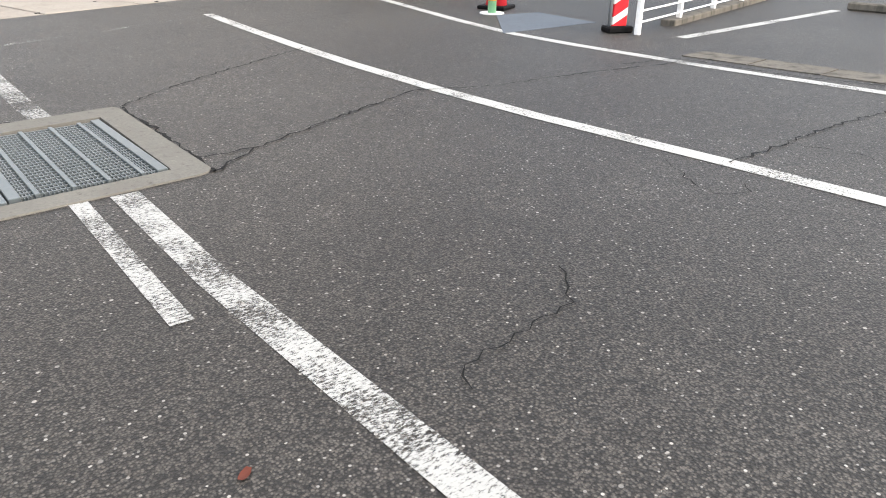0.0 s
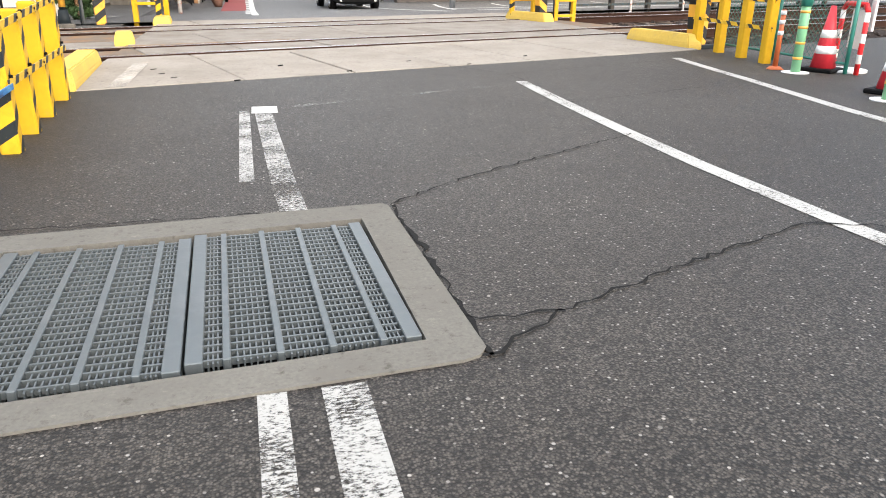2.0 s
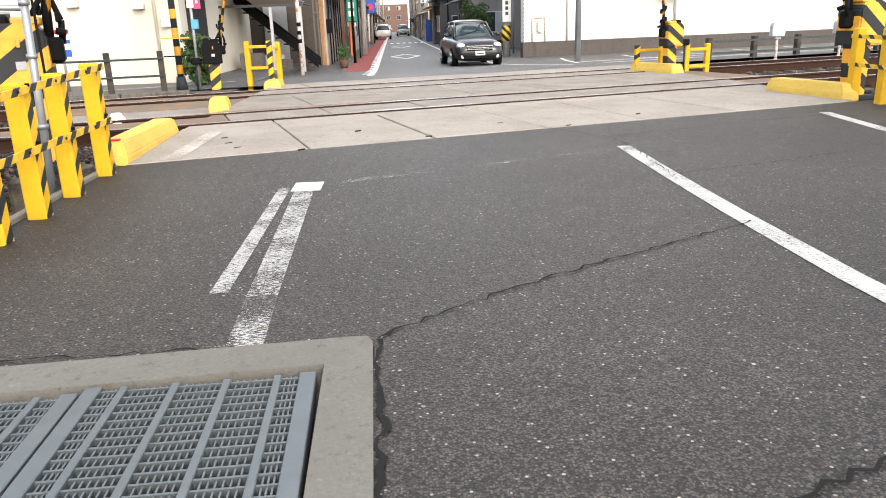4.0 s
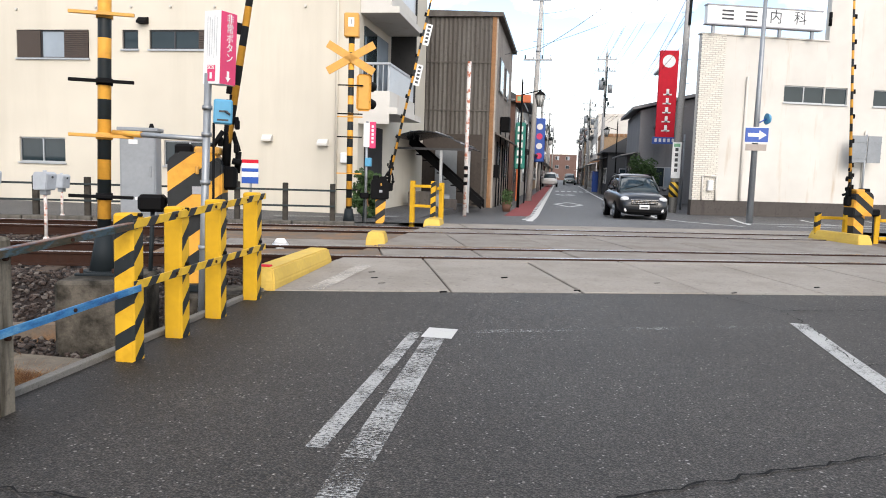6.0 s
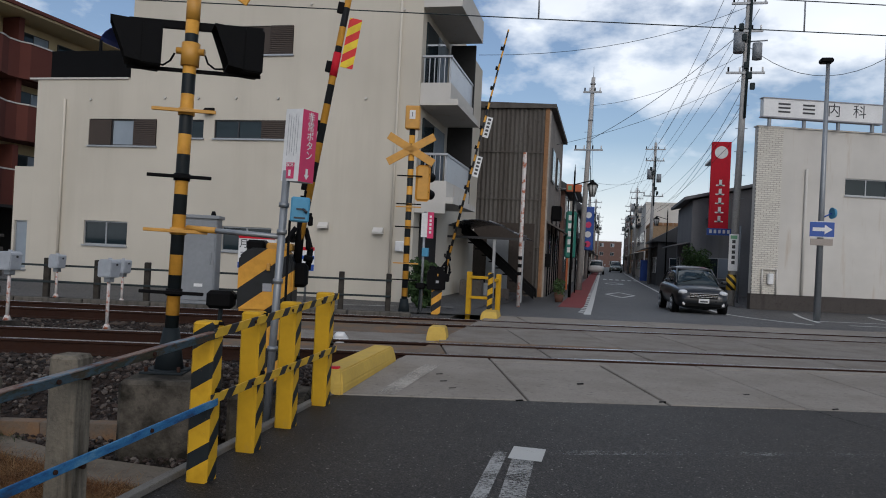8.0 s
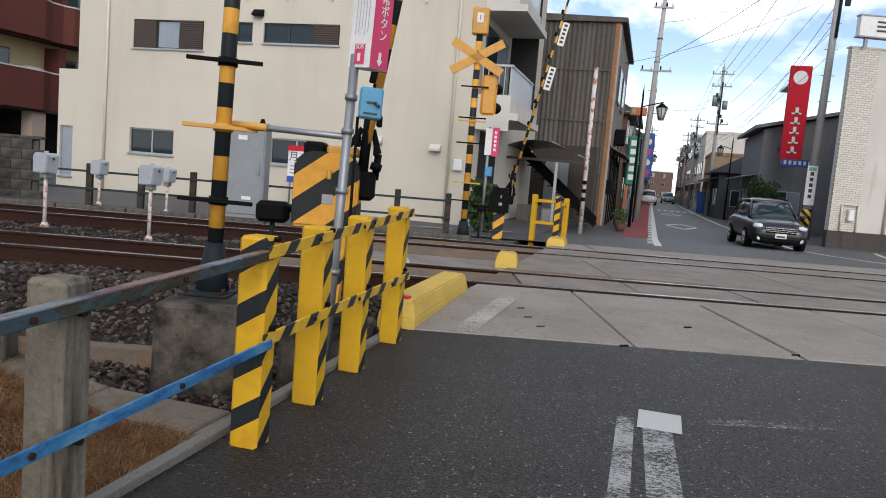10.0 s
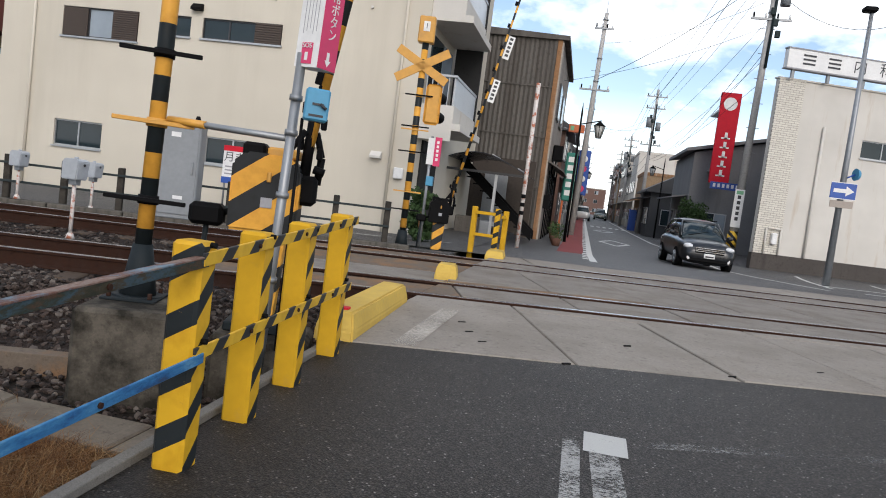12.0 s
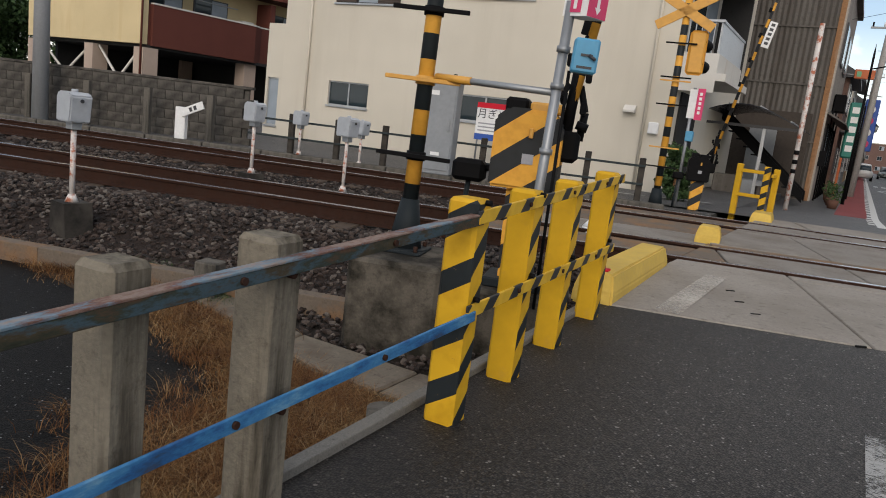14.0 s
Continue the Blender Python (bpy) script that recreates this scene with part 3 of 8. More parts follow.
# car park lines in front of the clinic
for a, b in (((6.9, 24.3), (7.9, 31.0)), ((7.4, 23.6), (30, 30.6)), ((7.0, 25.6), (30, 32.6)), ((9.6, 24.6), (10.4, 31.6)), ((12.1, 25.4), (12.9, 32.4)), ((14.6, 26.2), (15.4, 33.2)), ((17.1, 27), (17.9, 34)), ((19.6, 27.8), (20.4, 34.8))):
    stroke("parking_line", [a, b], 0.12, PAINT_STREET, "white parking bay line")


def crack(pts, width, seed):
    """A jagged open crack, a thin dark ragged strip."""
    rnd = random.Random(seed)
    b = bmesh.new()
    prev = None
    for p, q in zip(pts, pts[1:]):
        n = max(2, int(math.dist(p, q) / 0.05))
        dx, dy = (q[0] - p[0]) / n, (q[1] - p[1]) / n
        l = math.hypot(dx, dy)
        for k in range(n + (q == pts[-1])):
            j = rnd.uniform(-0.02, 0.02)
            w = width * rnd.choice((0.3, 0.5, 0.75, 1.0))
            x, y = p[0] + dx * k - dy / l * j, p[1] + dy * k + dx / l * j
            z = rise(-SA * x + CA * y) + 0.0075
            pair = (b.verts.new((x - dy / l * w / 2, y + dx / l * w / 2, z)), b.verts.new((x + dy / l * w / 2, y - dx / l * w / 2, z)))
            if prev:
                b.faces.new((prev[0], prev[1], pair[1], pair[0]))
            prev = pair
    return tagged(part("crack", b, PIT_SHADE), "thin dark crack in the asphalt", "crack", "cracks in the road", "structure")


for i, (pts, w) in enumerate((
        ([(1.62, 4.36), (1.98, 4.61), (2.6, 4.9), (3.57, 5.27), (4.2, 5.05), (4.91, 5.0), (6.18, 4.81)], 0.016),
        ([(1.60, 6.02), (2.10, 6.40), (2.59, 6.72), (3.72, 7.36)], 0.014),
        ([(1.61, 4.66), (1.75, 4.62), (2.0, 4.62)], 0.014),
        ([(1.63, 4.36), (1.64, 5.2), (1.62, 6.0)], 0.022),
        ([(1.50, 2.08), (1.57, 2.2), (1.77, 2.21), (2.12, 2.27), (2.3, 2.5)], 0.008),
        ([(4.0, 2.85), (4.62, 2.87), (5.22, 2.9), (5.92, 2.86)], 0.016),
        ([(4.62, 2.87), (4.75, 2.5), (4.7, 2.2), (4.9, 1.8)], 0.008),
        ([(3.75, 3.09), (3.6, 2.85), (3.5, 2.62), (3.68, 2.52), (3.75, 2.62)], 0.008),
        ([(3.30, 11.42), (3.5, 11.0), (3.81, 10.57), (5.77, 11.28), (6.6, 11.5)], 0.012),
        ([(3.81, 10.57), (3.85, 10.1), (3.78, 8.75), (5.57, 9.35)], 0.010),
        ([(-0.7, 6.0), (0.2, 6.0), (1.58, 5.985)], 0.012),
        ([(5.7, 5.05), (6.34, 4.93), (6.54, 3.8), (6.8, 3.2)], 0.016))):
    crack(pts, w * 1.15, i)

# kerb stones flush in the road by the car park
for k in range(9):
    y1 = 5.0 - 0.62 * k
    xk = 6.62 + 0.13 * k
    bm = prism([(xk, y1 - 0.6), (xk + 0.38, y1 - 0.57), (xk + 0.25, y1 + 0.02), (xk - 0.13, y1)], -0.1, 0.008)
    ob = tagged(part("kerb_stone", bm, CONCRETE), "flat worn concrete kerb stone flush with asphalt", "kerb", "flush kerb stones", "structure")
bm = prism([(5.95, 6.95), (6.85, 8.1), (7.5, 8.0), (7.45, 6.95)], -0.05, 0.005)
setting("patch", bm, surface("blue_grey_patch", (0.09, 0.105, 0.125), grain=60, stain=2, rough=0.9, relief=0.4), "bluish worn paint patch on asphalt", "road marking")

# ---- crossing deck ----
# the base stays under the road's own width
poly = [uv(-4, FRONT), uv(16, FRONT), uv(16, 18.55), uv(-4, 18.55)]
poly = clip(clip(poly, -1, 0, 0.80), 1, 0, 7.6)
deck = setting("crossing_deck", prism(poly, -0.5, lambda x, y: rise(-SA * x + CA * y) - 0.09), PIT_SHADE, "bed of the railway crossing, gap shade in its black colour", "crossing")
RAILS = (12.30, 13.40, 16.10, 17.20)


def slab_rows():
    lo, hi = EDGE - 0.03, 7.55
    for v0, v1, first, step, mat, left in ((FRONT, 11.93, 3.92, 1.28, SLAB, lo), (11.95, 12.19, 3.92, 2.56, SLAB, lo), (12.42, 13.28, 3.43, 1.31, SLAB_OLD, lo), (13.51, 13.76, 3.43, 2.62, SLAB_OLD, lo), (13.775, 15.74, 3.43, 1.31, SLAB_OLD, lo), (15.775, 15.99, 3.43, 2.62, SLAB_OLD, lo), (16.22, 17.08, 4.1, 1.31, SLAB_OLD, lo), (17.31, 18.55, 4.1, 1.31, SLAB, lo)):
        u = first - 6 * step
        while u < 16:
            ul = u - 4 if v0 == FRONT and abs(u - first + step) < 0.01 else u
            quad = [uv(a, b) for a, b in ((ul + 0.011, v0), (u + step - 0.011, v0), (u + step - 0.011, v1), (ul + 0.011, v1))]
            quad = clip(clip(quad, -1, 0, -left), 1, 0, hi)
            if v0 == FRONT and u < first - step - 0.01:
                u += step
                continue
            if len(quad) > 2:
                yield quad, mat, v0
            u += step


for n, (quad, mat, v0) in enumerate(slab_rows()):
    rnd = random.Random(n)
    dz = rnd.uniform(-0.004, 0.004)
    m = mat
    if 12.3 < v0 < 13.7 and min(p[0] for p in quad) < -0.6:
        m = SLAB_RUST
    bm = prism(quad, lambda x, y: rise(-SA * x + CA * y) - 0.16, lambda x, y: rise(-SA * x + CA * y) + 0.006 + dz)
    top = [e for e in bm.edges if all(v.co.z > -0.05 for v in e.verts)]
    bmesh.ops.bevel(bm, geom=top, offset=0.008, segments=1, affect="EDGES")
    part("slab", bm, m, deck)

# lifting slots in the slabs
for k, (x, y) in enumerate(((-0.11, 11.40), (0.01, 11.04), (0.16, 10.74), (0.81, 10.49), (1.30, 11.55), (2.05, 11.0), (2.9, 11.75), (3.6, 11.4), (4.6, 12.1))):
    bm = box(-0.036, 0.036, -0.009, 0.009, -0.02, 0.003, 0.002)
    o = tagged(part("lifting_slot", bm, PIT_SHADE), "small dark lifting slot in the slab", "slot", "lifting slots", "structure")
    o.matrix_world = pose(x, y, rise(-SA * x + CA * y) + 0.008, 0, 0, TURN + 20)

# white worn stripe on the first slab
stroke("road_line", [(-0.33, 10.20), (-0.30, 11.9)], 0.17, line_paint("ghost_paint", 0.62, 1.10, (0.42, 0.385, 0.335)), "faint pale stripe across the slab", 0.012)

# old brown panels between the rails beside the deck
for v0, v1, u0, u1, mat in ((12.42, 13.28, 0.55, 3.15, SLAB_RUST), (13.55, 14.7, 1.2, 3.35, SLAB_OLD), (14.74, 15.98, 0.85, 3.7, SLAB_RUST), (16.22, 17.08, 0.6, 4.1, SLAB_RUST)):
    quad2 = clip([uv(a, b) for a, b in ((u0, v0), (u1 + 2, v0), (u1 + 2, v1), (u0, v1))], 1, 0, EDGE - 0.05)
    bm = prism(quad2, -0.25, 0.045)
    bmesh.ops.bevel(bm, geom=[e for e in bm.edges if all(v.co.z > 0 for v in e.verts)], offset=0.015, segments=1, affect="EDGES")
    tagged(part("crossing_panel", bm, mat), "weathered brown concrete panel between the rails", "panel", "old crossing panels", "structure")
# the same on the far right
for v0, v1 in ((12.42, 13.28), (13.55, 15.98), (16.22, 17.08)):
    quad = clip([uv(a, b) for a, b in ((9, v0), (13.2, v0), (13.2, v1), (9, v1))], -1, 0, -7.6)
    tagged(part("crossing_panel", prism(quad, -0.25, 0.045), SLAB_RUST), "weathered brown concrete panel between the rails", "panel", "old crossing panels", "structure")

# ---- rails: head, web and foot, each rail one thing ----
for v in RAILS:
    bm = bmesh.new()
    outline = [(-0.064, -0.10), (0.064, -0.10), (0.064, -0.088), (0.010, -0.07), (0.010, 0.03), (0.0325, 0.038), (0.0325, 0.062), (-0.0325, 0.062), (-0.0325, 0.038), (-0.010, 0.03), (-0.010, -0.07), (-0.064, -0.088)]
    a = [bm.verts.new((-80, y, z)) for y, z in outline]
    b = [bm.verts.new((90, y, z)) for y, z in outline]
    for i in range(len(outline)):
        bm.faces.new((a[i], b[i], b[(i + 1) % len(outline)], a[(i + 1) % len(outline)]))
    rail = thing("rail", *uv(0, v), 0.012, TURN, "rusty steel rail with a worn shiny running head", "rail", "railway rails")
    part("rail_body", bm, RAIL_RUST, rail)
    part("rail_head", box(-80, 90, -0.026, 0.026, 0.060, 0.068), RAIL_HEAD, rail, "bright polished running surface")

# ---- track bed ----
def bed_height(u, v):
    """Ballast: level between the tracks, sloping down to the ditch on the road's side."""
    k = min(1, max(0, (v - 10.35) / (11.75 - 10.35)))
    z = -0.47 + 0.36 * k * k * (3 - 2 * k)
    return z + 0.025 * noise.noise(Vector((u * 1.7, v * 1.7, 0.0)))


for lo_u, hi_u, name in ((-70, None, "trackbed_west"), (None, 80, "trackbed_east")):
    bm = bmesh.new()
    cols = []
    n = 90
    for i in range(n + 1):
        col = []
        for j in range(30):
            v = 10.2 + j * (18.25 - 10.2) / 29
            edge_u = ((EDGE - 0.06) + SA * v) / CA if hi_u is None else (7.65 + SA * v) / CA
            k = (i / n) ** 2
            u = edge_u + (lo_u - edge_u) * k if hi_u is None else edge_u + (hi_u - edge_u) * k
            x, y = uv(u, v)
            col.append(bm.verts.new((x, y, bed_height(u, v))))
        cols.append(col)
    for a, b in zip(cols, cols[1:]):
        for j in range(29):
            bm.faces.new((a[j], b[j], b[j + 1], a[j + 1]))
    setting(name, bm, surface("ballast_bed", (0.022, 0.015, 0.012), grain=22, stain=3, rough=0.95, relief=1.0, dist=0.03), "brown-grey ballast bed of the railway", "ballast")

# sleepers
for t, (va, vb) in enumerate(((12.30, 13.40), (16.10, 17.20))):
    for side, (start, count) in enumerate(((0.2, 26), (13.6, 14))):
        sl = None
        for k in range(count):
            u = start - 0.62 * k if side == 0 else start + 0.62 * k
            m = pose(*uv(u, (va + vb) / 2), -0.135, 0, 0, TURN)
            if sl is None:
                bm = box(-0.11, 0.11, -1.0, 1.0, -0.1, 0.045, 0.012)
                sl = tagged(part("sleeper", bm, surface("sleeper_wood", (0.08, 0.058, 0.042), grain=20, stain=4, rough=0.95, relief=0.5, stain_col=(0.07, 0.05, 0.04))), "weathered brown sleeper under the rails", "sleeper", "railway sleepers")
                sl.matrix_world = m
            else:
                copy_thing(sl, m)


def stones(name, count, u0, u1, v0, v1, seed, size, keep=None):
    """Loose ballast, angular stones lying on the bed."""
    rnd = np.random.RandomState(seed)
    ico = bmesh.new()
    bmesh.ops.create_icosphere(ico, subdivisions=1, radius=1)
    ico.verts.ensure_lookup_table()
    vv = np.array([v.co[:] for v in ico.verts])
    ff = np.array([[v.index for v in f.verts] for f in ico.faces])
    ico.free()
    nv = len(vv)
    co, fa = [], []
    k = 0
    while k < count:
        u, v = rnd.uniform(u0, u1), rnd.uniform(v0, v1)
        x, y = uv(u, v)
        if EDGE - 0.1 < x < 7.7 or keep and not keep(x, y):
            k += 1
            continue
        if any(abs(v - r) < 0.08 for r in RAILS):
            k += 1
            continue
        s = size * rnd.uniform(0.55, 1.25)
        p = vv * rnd.uniform(0.65, 1.2, (nv, 1)) * np.array([s, s * rnd.uniform(0.6, 1), s * rnd.uniform(0.45, 0.8)])
        a = rnd.uniform(0, 6.28)
        b = rnd.uniform(-0.6, 0.6)
        rz = np.array([[math.cos(a), -math.sin(a), 0], [math.sin(a), math.cos(a), 0], [0, 0, 1]])
        ry = np.array([[math.cos(b), 0, math.sin(b)], [0, 1, 0], [-math.sin(b), 0, math.cos(b)]])
        p = p @ (rz @ ry).T + np.array([x, y, bed_height(u, v) + s * 0.25])
        fa.append(ff + nv * len(co))
        co.append(p)
        k += 1
    me = bpy.data.meshes.new(name)
    me.from_pydata(np.concatenate(co).tolist(), [], np.concatenate(fa).tolist())
    m, n, l, b = tree("ballast_" + str(seed))
    g = n.new("ShaderNodeNewGeometry").outputs["Random Per Island"]
    r = n.new("ShaderNodeValToRGB")
    for pos, c in ((0.0, (0.008, 0.006, 0.005)), (0.4, (0.030, 0.019, 0.014)), (0.75, (0.056, 0.038, 0.030)), (1.0, (0.15, 0.132, 0.115))):
        e = r.color_ramp.elements.new(pos) if pos not in (0.0, 1.0) else r.color_ramp.elements[0 if pos == 0 else -1]
        e.color = (*c, 1)
    l.new(g, r.inputs["Fac"])
    cn = noise_node(n, l, n.new("ShaderNodeTexCoord").outputs["Object"], 25, 4)
    l.new(blend(n, l, cn, r.outputs["Color"], blend(n, l, 1.0, r.outputs["Color"], (0.5, 0.45, 0.42), "MULTIPLY")), b.inputs["Base Color"])
    b.inputs["Roughness"].default_value = 0.95
    me.materials.append(m)
    return tagged(new(name, me), "loose angular brown and grey ballast stones", "ballast", kind="stuff")


stones("ballast_stones", 9000, -5.2, 2.6, 10.15, 12.25, 1, 0.034)
stones("ballast_stones", 3800, -7.0, 3.0, 13.45, 16.05, 2, 0.036)
stones("ballast_stones", 1800, -7.0, 1.0, 12.4, 13.3, 3, 0.034)
stones("ballast_stones", 2200, -14.0, -5.0, 10.3, 17.9, 4, 0.05)
stones("ballast_stones", 900, 11, 20, 10.3, 17.9, 5, 0.06)

# concrete edge of the track bed
for k in range(14):
    u1 = 0.75 - 1.05 * k
    bm = box(-0.524, 0.524, -0.07, 0.07, -0.16, 0.16, 0.004)
    e = tagged(part("trough_edge", bm, SLAB_RUST), "long weathered concrete edging stone by the ballast", "edging", "edging stones")
    e.matrix_world = pose(*uv(u1 - 0.52, 10.15), -0.50, 0, 0, TURN)
# platform edging beyond the far track
for k in range(22):
    u1 = 3.2 - 1.25 * k
    bm = box(-0.615, 0.615, -0.12, 0.12, -0.3, 0.10, 0.012)
    e = tagged(part("edging_slab", bm, CONCRETE), "pale concrete edging slab beyond the far rail", "edging", "far edging slabs")
    e.matrix_world = pose(*uv(u1 - 0.62, 18.0), 0, 0, 0, TURN)
# ground beyond the far track
bm = bmesh.new()
prism([uv(-70, 18.12), uv(4.0, 18.12), (-1.4, 40), (-80, 40)], -0.5, 0.03, bm)
setting("far_lot", bm, STREET, "grey asphalt lot before the apartment house", "ground")

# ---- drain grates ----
# channel floor is coloured near-black for the shade below the grates
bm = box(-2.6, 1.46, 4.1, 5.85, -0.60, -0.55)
setting("drain_channel", bm, PIT_SHADE, "drain channel under the grates, its shade in the black colour", "drain")
for name, pts in (("drain_border", [(-2.6, 4.05), (1.54, 4.35), (1.60, 4.37), (1.635, 4.42), (1.455, 4.51), (-2.6, 4.205)]), ("drain_border", [(1.635, 4.42), (1.595, 5.98), (1.57, 6.03), (1.43, 5.805), (1.455, 4.51)]), ("drain_border", [(1.57, 6.03), (1.50, 6.03), (-2.6, 5.72), (-2.6, 5.50), (1.43, 5.805)])):
    setting(name, prism(pts, -0.6, 0.010), BORDER, "pale rough concrete border of the drain", "drain")

bar_mesh = mesh_of("bar", box(-0.013, 0.013, -0.60, 0.60, -0.05, 0.012, 0.003), GRATE)
frame_mesh = mesh_of("frame_bar", box(-0.028, 0.028, -0.605, 0.605, -0.05, 0.013, 0.003), GRATE)
for k in range(5):
    x1 = 1.425 - 0.768 * k
    g = thing("drain_grate", x1 - 0.377, 5.13 - 0.0585 * k, 0.0, 1.8, "galvanised steel drain grate with bars and cross rods", "grate", "drain grates in the road")
    for s in (-1, 1):
        o = new("frame_bar", frame_mesh)
        o.parent, o.location = g, (s * 0.352, 0, 0)
    for j in range(4):
        o = new("bar", bar_mesh)
        o.parent, o.location = g, (-0.252 + j * 0.168, 0, 0)
    rods = mesh_of("cross_rod", box(-0.33, 0.33, -0.0042, 0.0042, -0.02, 0.005), GRATE) if k == 0 else rods
    for j in range(24):
        o = new("cross_rod", rods)
        o.parent, o.location = g, (0, -0.58 + j * 0.0504, 0)
    thin = mesh_of("thin_bar", box(-0.0027, 0.0027, -0.60, 0.60, -0.04, 0.001), GRATE) if k == 0 else thin
    for a, b, count in ((-0.324, -0.265, 3), (-0.239, -0.097, 6), (-0.071, 0.071, 6), (0.097, 0.239, 6), (0.265, 0.324, 3)):
        for j in range(count):
            o = new("thin_bar", thin)
            o.parent, o.location = g, (a + (b - a) * (j + 1) / (count + 1), 0, 0)
    if k == 2:
        part("rusty_bar", box(-0.02, 0.02, -0.60, 0.60, 0.012, 0.018, 0.002), RUST_WOOD, g, "rust-orange flat bar").location = (0.05, 0, 0)
# side gutter running back along the road
bm = prism([(0.24, 1.2), (0.175, 4.24), (0.085, 4.235), (0.15, 1.2)], -0.3, 0.008)
setting("gutter_border", bm, BORDER, "concrete border of the side gutter", "drain")
COVER = surface("dull_cover_steel", (0.09, 0.10, 0.11), grain=80, stain=3, rough=0.7, metal=0.2, relief=0.4)
COVER_RUST = surface("rusty_cover_steel", (0.085, 0.066, 0.048), grain=60, stain=4, rough=0.85, relief=0.6, stain_col=(0.12, 0.06, 0.03))
for k in range(4):
    y1 = 4.20 - 0.80 * k
    g = thing("gutter_cover", -0.132 + 0.018 * k, y1 - 0.4, 0.0, 1.2, "brown rusty corrugated gutter cover" if k else "flat ribbed grey steel gutter cover", "grate", "gutter covers")
    part("plate", box(-0.215, 0.215, -0.397, 0.397, -0.03, 0.008, 0.003), COVER_RUST if k else COVER, g)
    for j in range(4):
        part("rib", box(-0.205 + j * 0.132, -0.191 + j * 0.132, -0.39, 0.39, 0.007, 0.013), COVER_RUST if k else STEEL, g)
    if k:
        for j in range(13):
            part("cross_rib", rod((-0.2, -0.37 + 0.062 * j, 0.006), (0.2, -0.37 + 0.062 * j, 0.006), 0.011, seg=8), COVER_RUST, g)
# ---- fence beside the road ----
bm = prism([(EDGE - 0.02, 6.0), (EDGE + 0.03, 6.0), (EDGE + 0.0, 9.0), (EDGE - 0.02, 10.1), (EDGE - 0.07, 10.1)], -0.6, lambda x, y: rise(-SA * x + CA * y) + 0.022)
setting("kerb", bm, surface("kerb_aggregate", (0.15, 0.14, 0.125), dark=(0.07, 0.065, 0.057), light=(0.26, 0.245, 0.22), grain=170, stain=5, rough=0.95, relief=0.5, stain_col=(0.085, 0.078, 0.068)), "narrow rough concrete kerb at the road's edge", "kerb")


def striped_post(name, x, y, z, h, both, turn=0, label=""):
    ob = thing(name, x, y, z, turn, label, "post", "yellow fence posts")
    w = 0.062
    bm = box(-w, w, -w, w, -0.1, h, 0.014)
    me = mesh_of("shaft", bm, [YELLOW, POST_STRIPE_E, POST_STRIPE])
    for p in me.polygons:
        if p.normal.x > 0.9:
            p.material_index = 1
        elif both and p.normal.y < -0.5:
            p.material_index = 2
        elif p.normal.z > 0.9 and both:
            p.material_index = 0
    o = new("shaft", me)
    o.parent = ob
    for k in (0.40, 0.76):
        part("bolt", rod((w, 0, k + 0.07), (w + 0.022, 0, k + 0.07), 0.011, seg=8), BLACK, ob)
    return ob


POST_STRIPE_E = stripes("post_stripes_side", (0.60, 0.345, 0.018), (0.016, 0.020, 0.022), 0.215, -1.0, "Z", "Y", 0.575, wear=0.68, under=(0.33, 0.2, 0.05), shift=-0.0502)
LEFT_POSTS = ((-0.60, 7.68, 0.02, 0.84), (-0.633, 8.28, 0.025, 0.845), (-0.665, 8.90, 0.035, 0.86), (-0.70, 9.64, 0.05, 0.88))
for i, (x, y, z, h) in enumerate(LEFT_POSTS):
    striped_post("fence_post", x, y, z, h, i == 0, 1.5, "black and yellow striped square steel fence post" if i == 0 else "yellow square steel fence post with one striped side")


def bar(name, p, q, mat, label, cat, group, thick=0.012, tall=0.05, angle=False):
    """A flat or angle bar from p to q, upright on its edge."""
    p, q = Vector(p), Vector(q)
    d = q - p
    L = d.length
    ob = thing(name, *p, 0, label, cat, group)
    ob.matrix_world = Matrix.Translation(p) @ d.to_track_quat("Y", "Z").to_matrix().to_4x4()
    bm = box(-thick / 2, thick / 2, 0, L, -tall / 2, tall / 2, 0.002)
    part("bar", bm, mat, ob)
    if angle:
        part("flange", box(-thick / 2 - tall * 0.9, thick / 2 + 0.001, 0.001, L - 0.001, tall / 2, tall / 2 + 0.006, 0.001), FLANGE, ob, "pale weathered upper flange with rust and old paint")
    for k in range(1, int(L / 0.6) + 1):
        part("bolt", rod((thick / 2, k * 0.6 - 0.1, 0), (thick / 2 + 0.008, k * 0.6 - 0.1, 0), 0.010, seg=8), RAIL_RUST, ob)
    return ob


for z1, z2 in ((0.80, 0.90), (0.45, 0.47)):
    bar("fence_bar", (-0.529, 7.62, z1), (-0.629, 9.74, z2), BAR_STRIPE, "flat bar with slanted black and yellow stripes", "rail", "fence bars")
bar("fence_bar", (-0.58, 3.6, 0.556), (-0.530, 7.66, 0.79), BAR_RUST, "weathered angle bar, rusty with old blue and white paint", "rail", "fence bars", 0.008, 0.034, True)
bar("fence_bar", (-0.58, 3.6, 0.252), (-0.526, 7.68, 0.43), BLUE_BAR, "flaking blue painted flat bar", "rail", "fence bars", 0.010, 0.040)
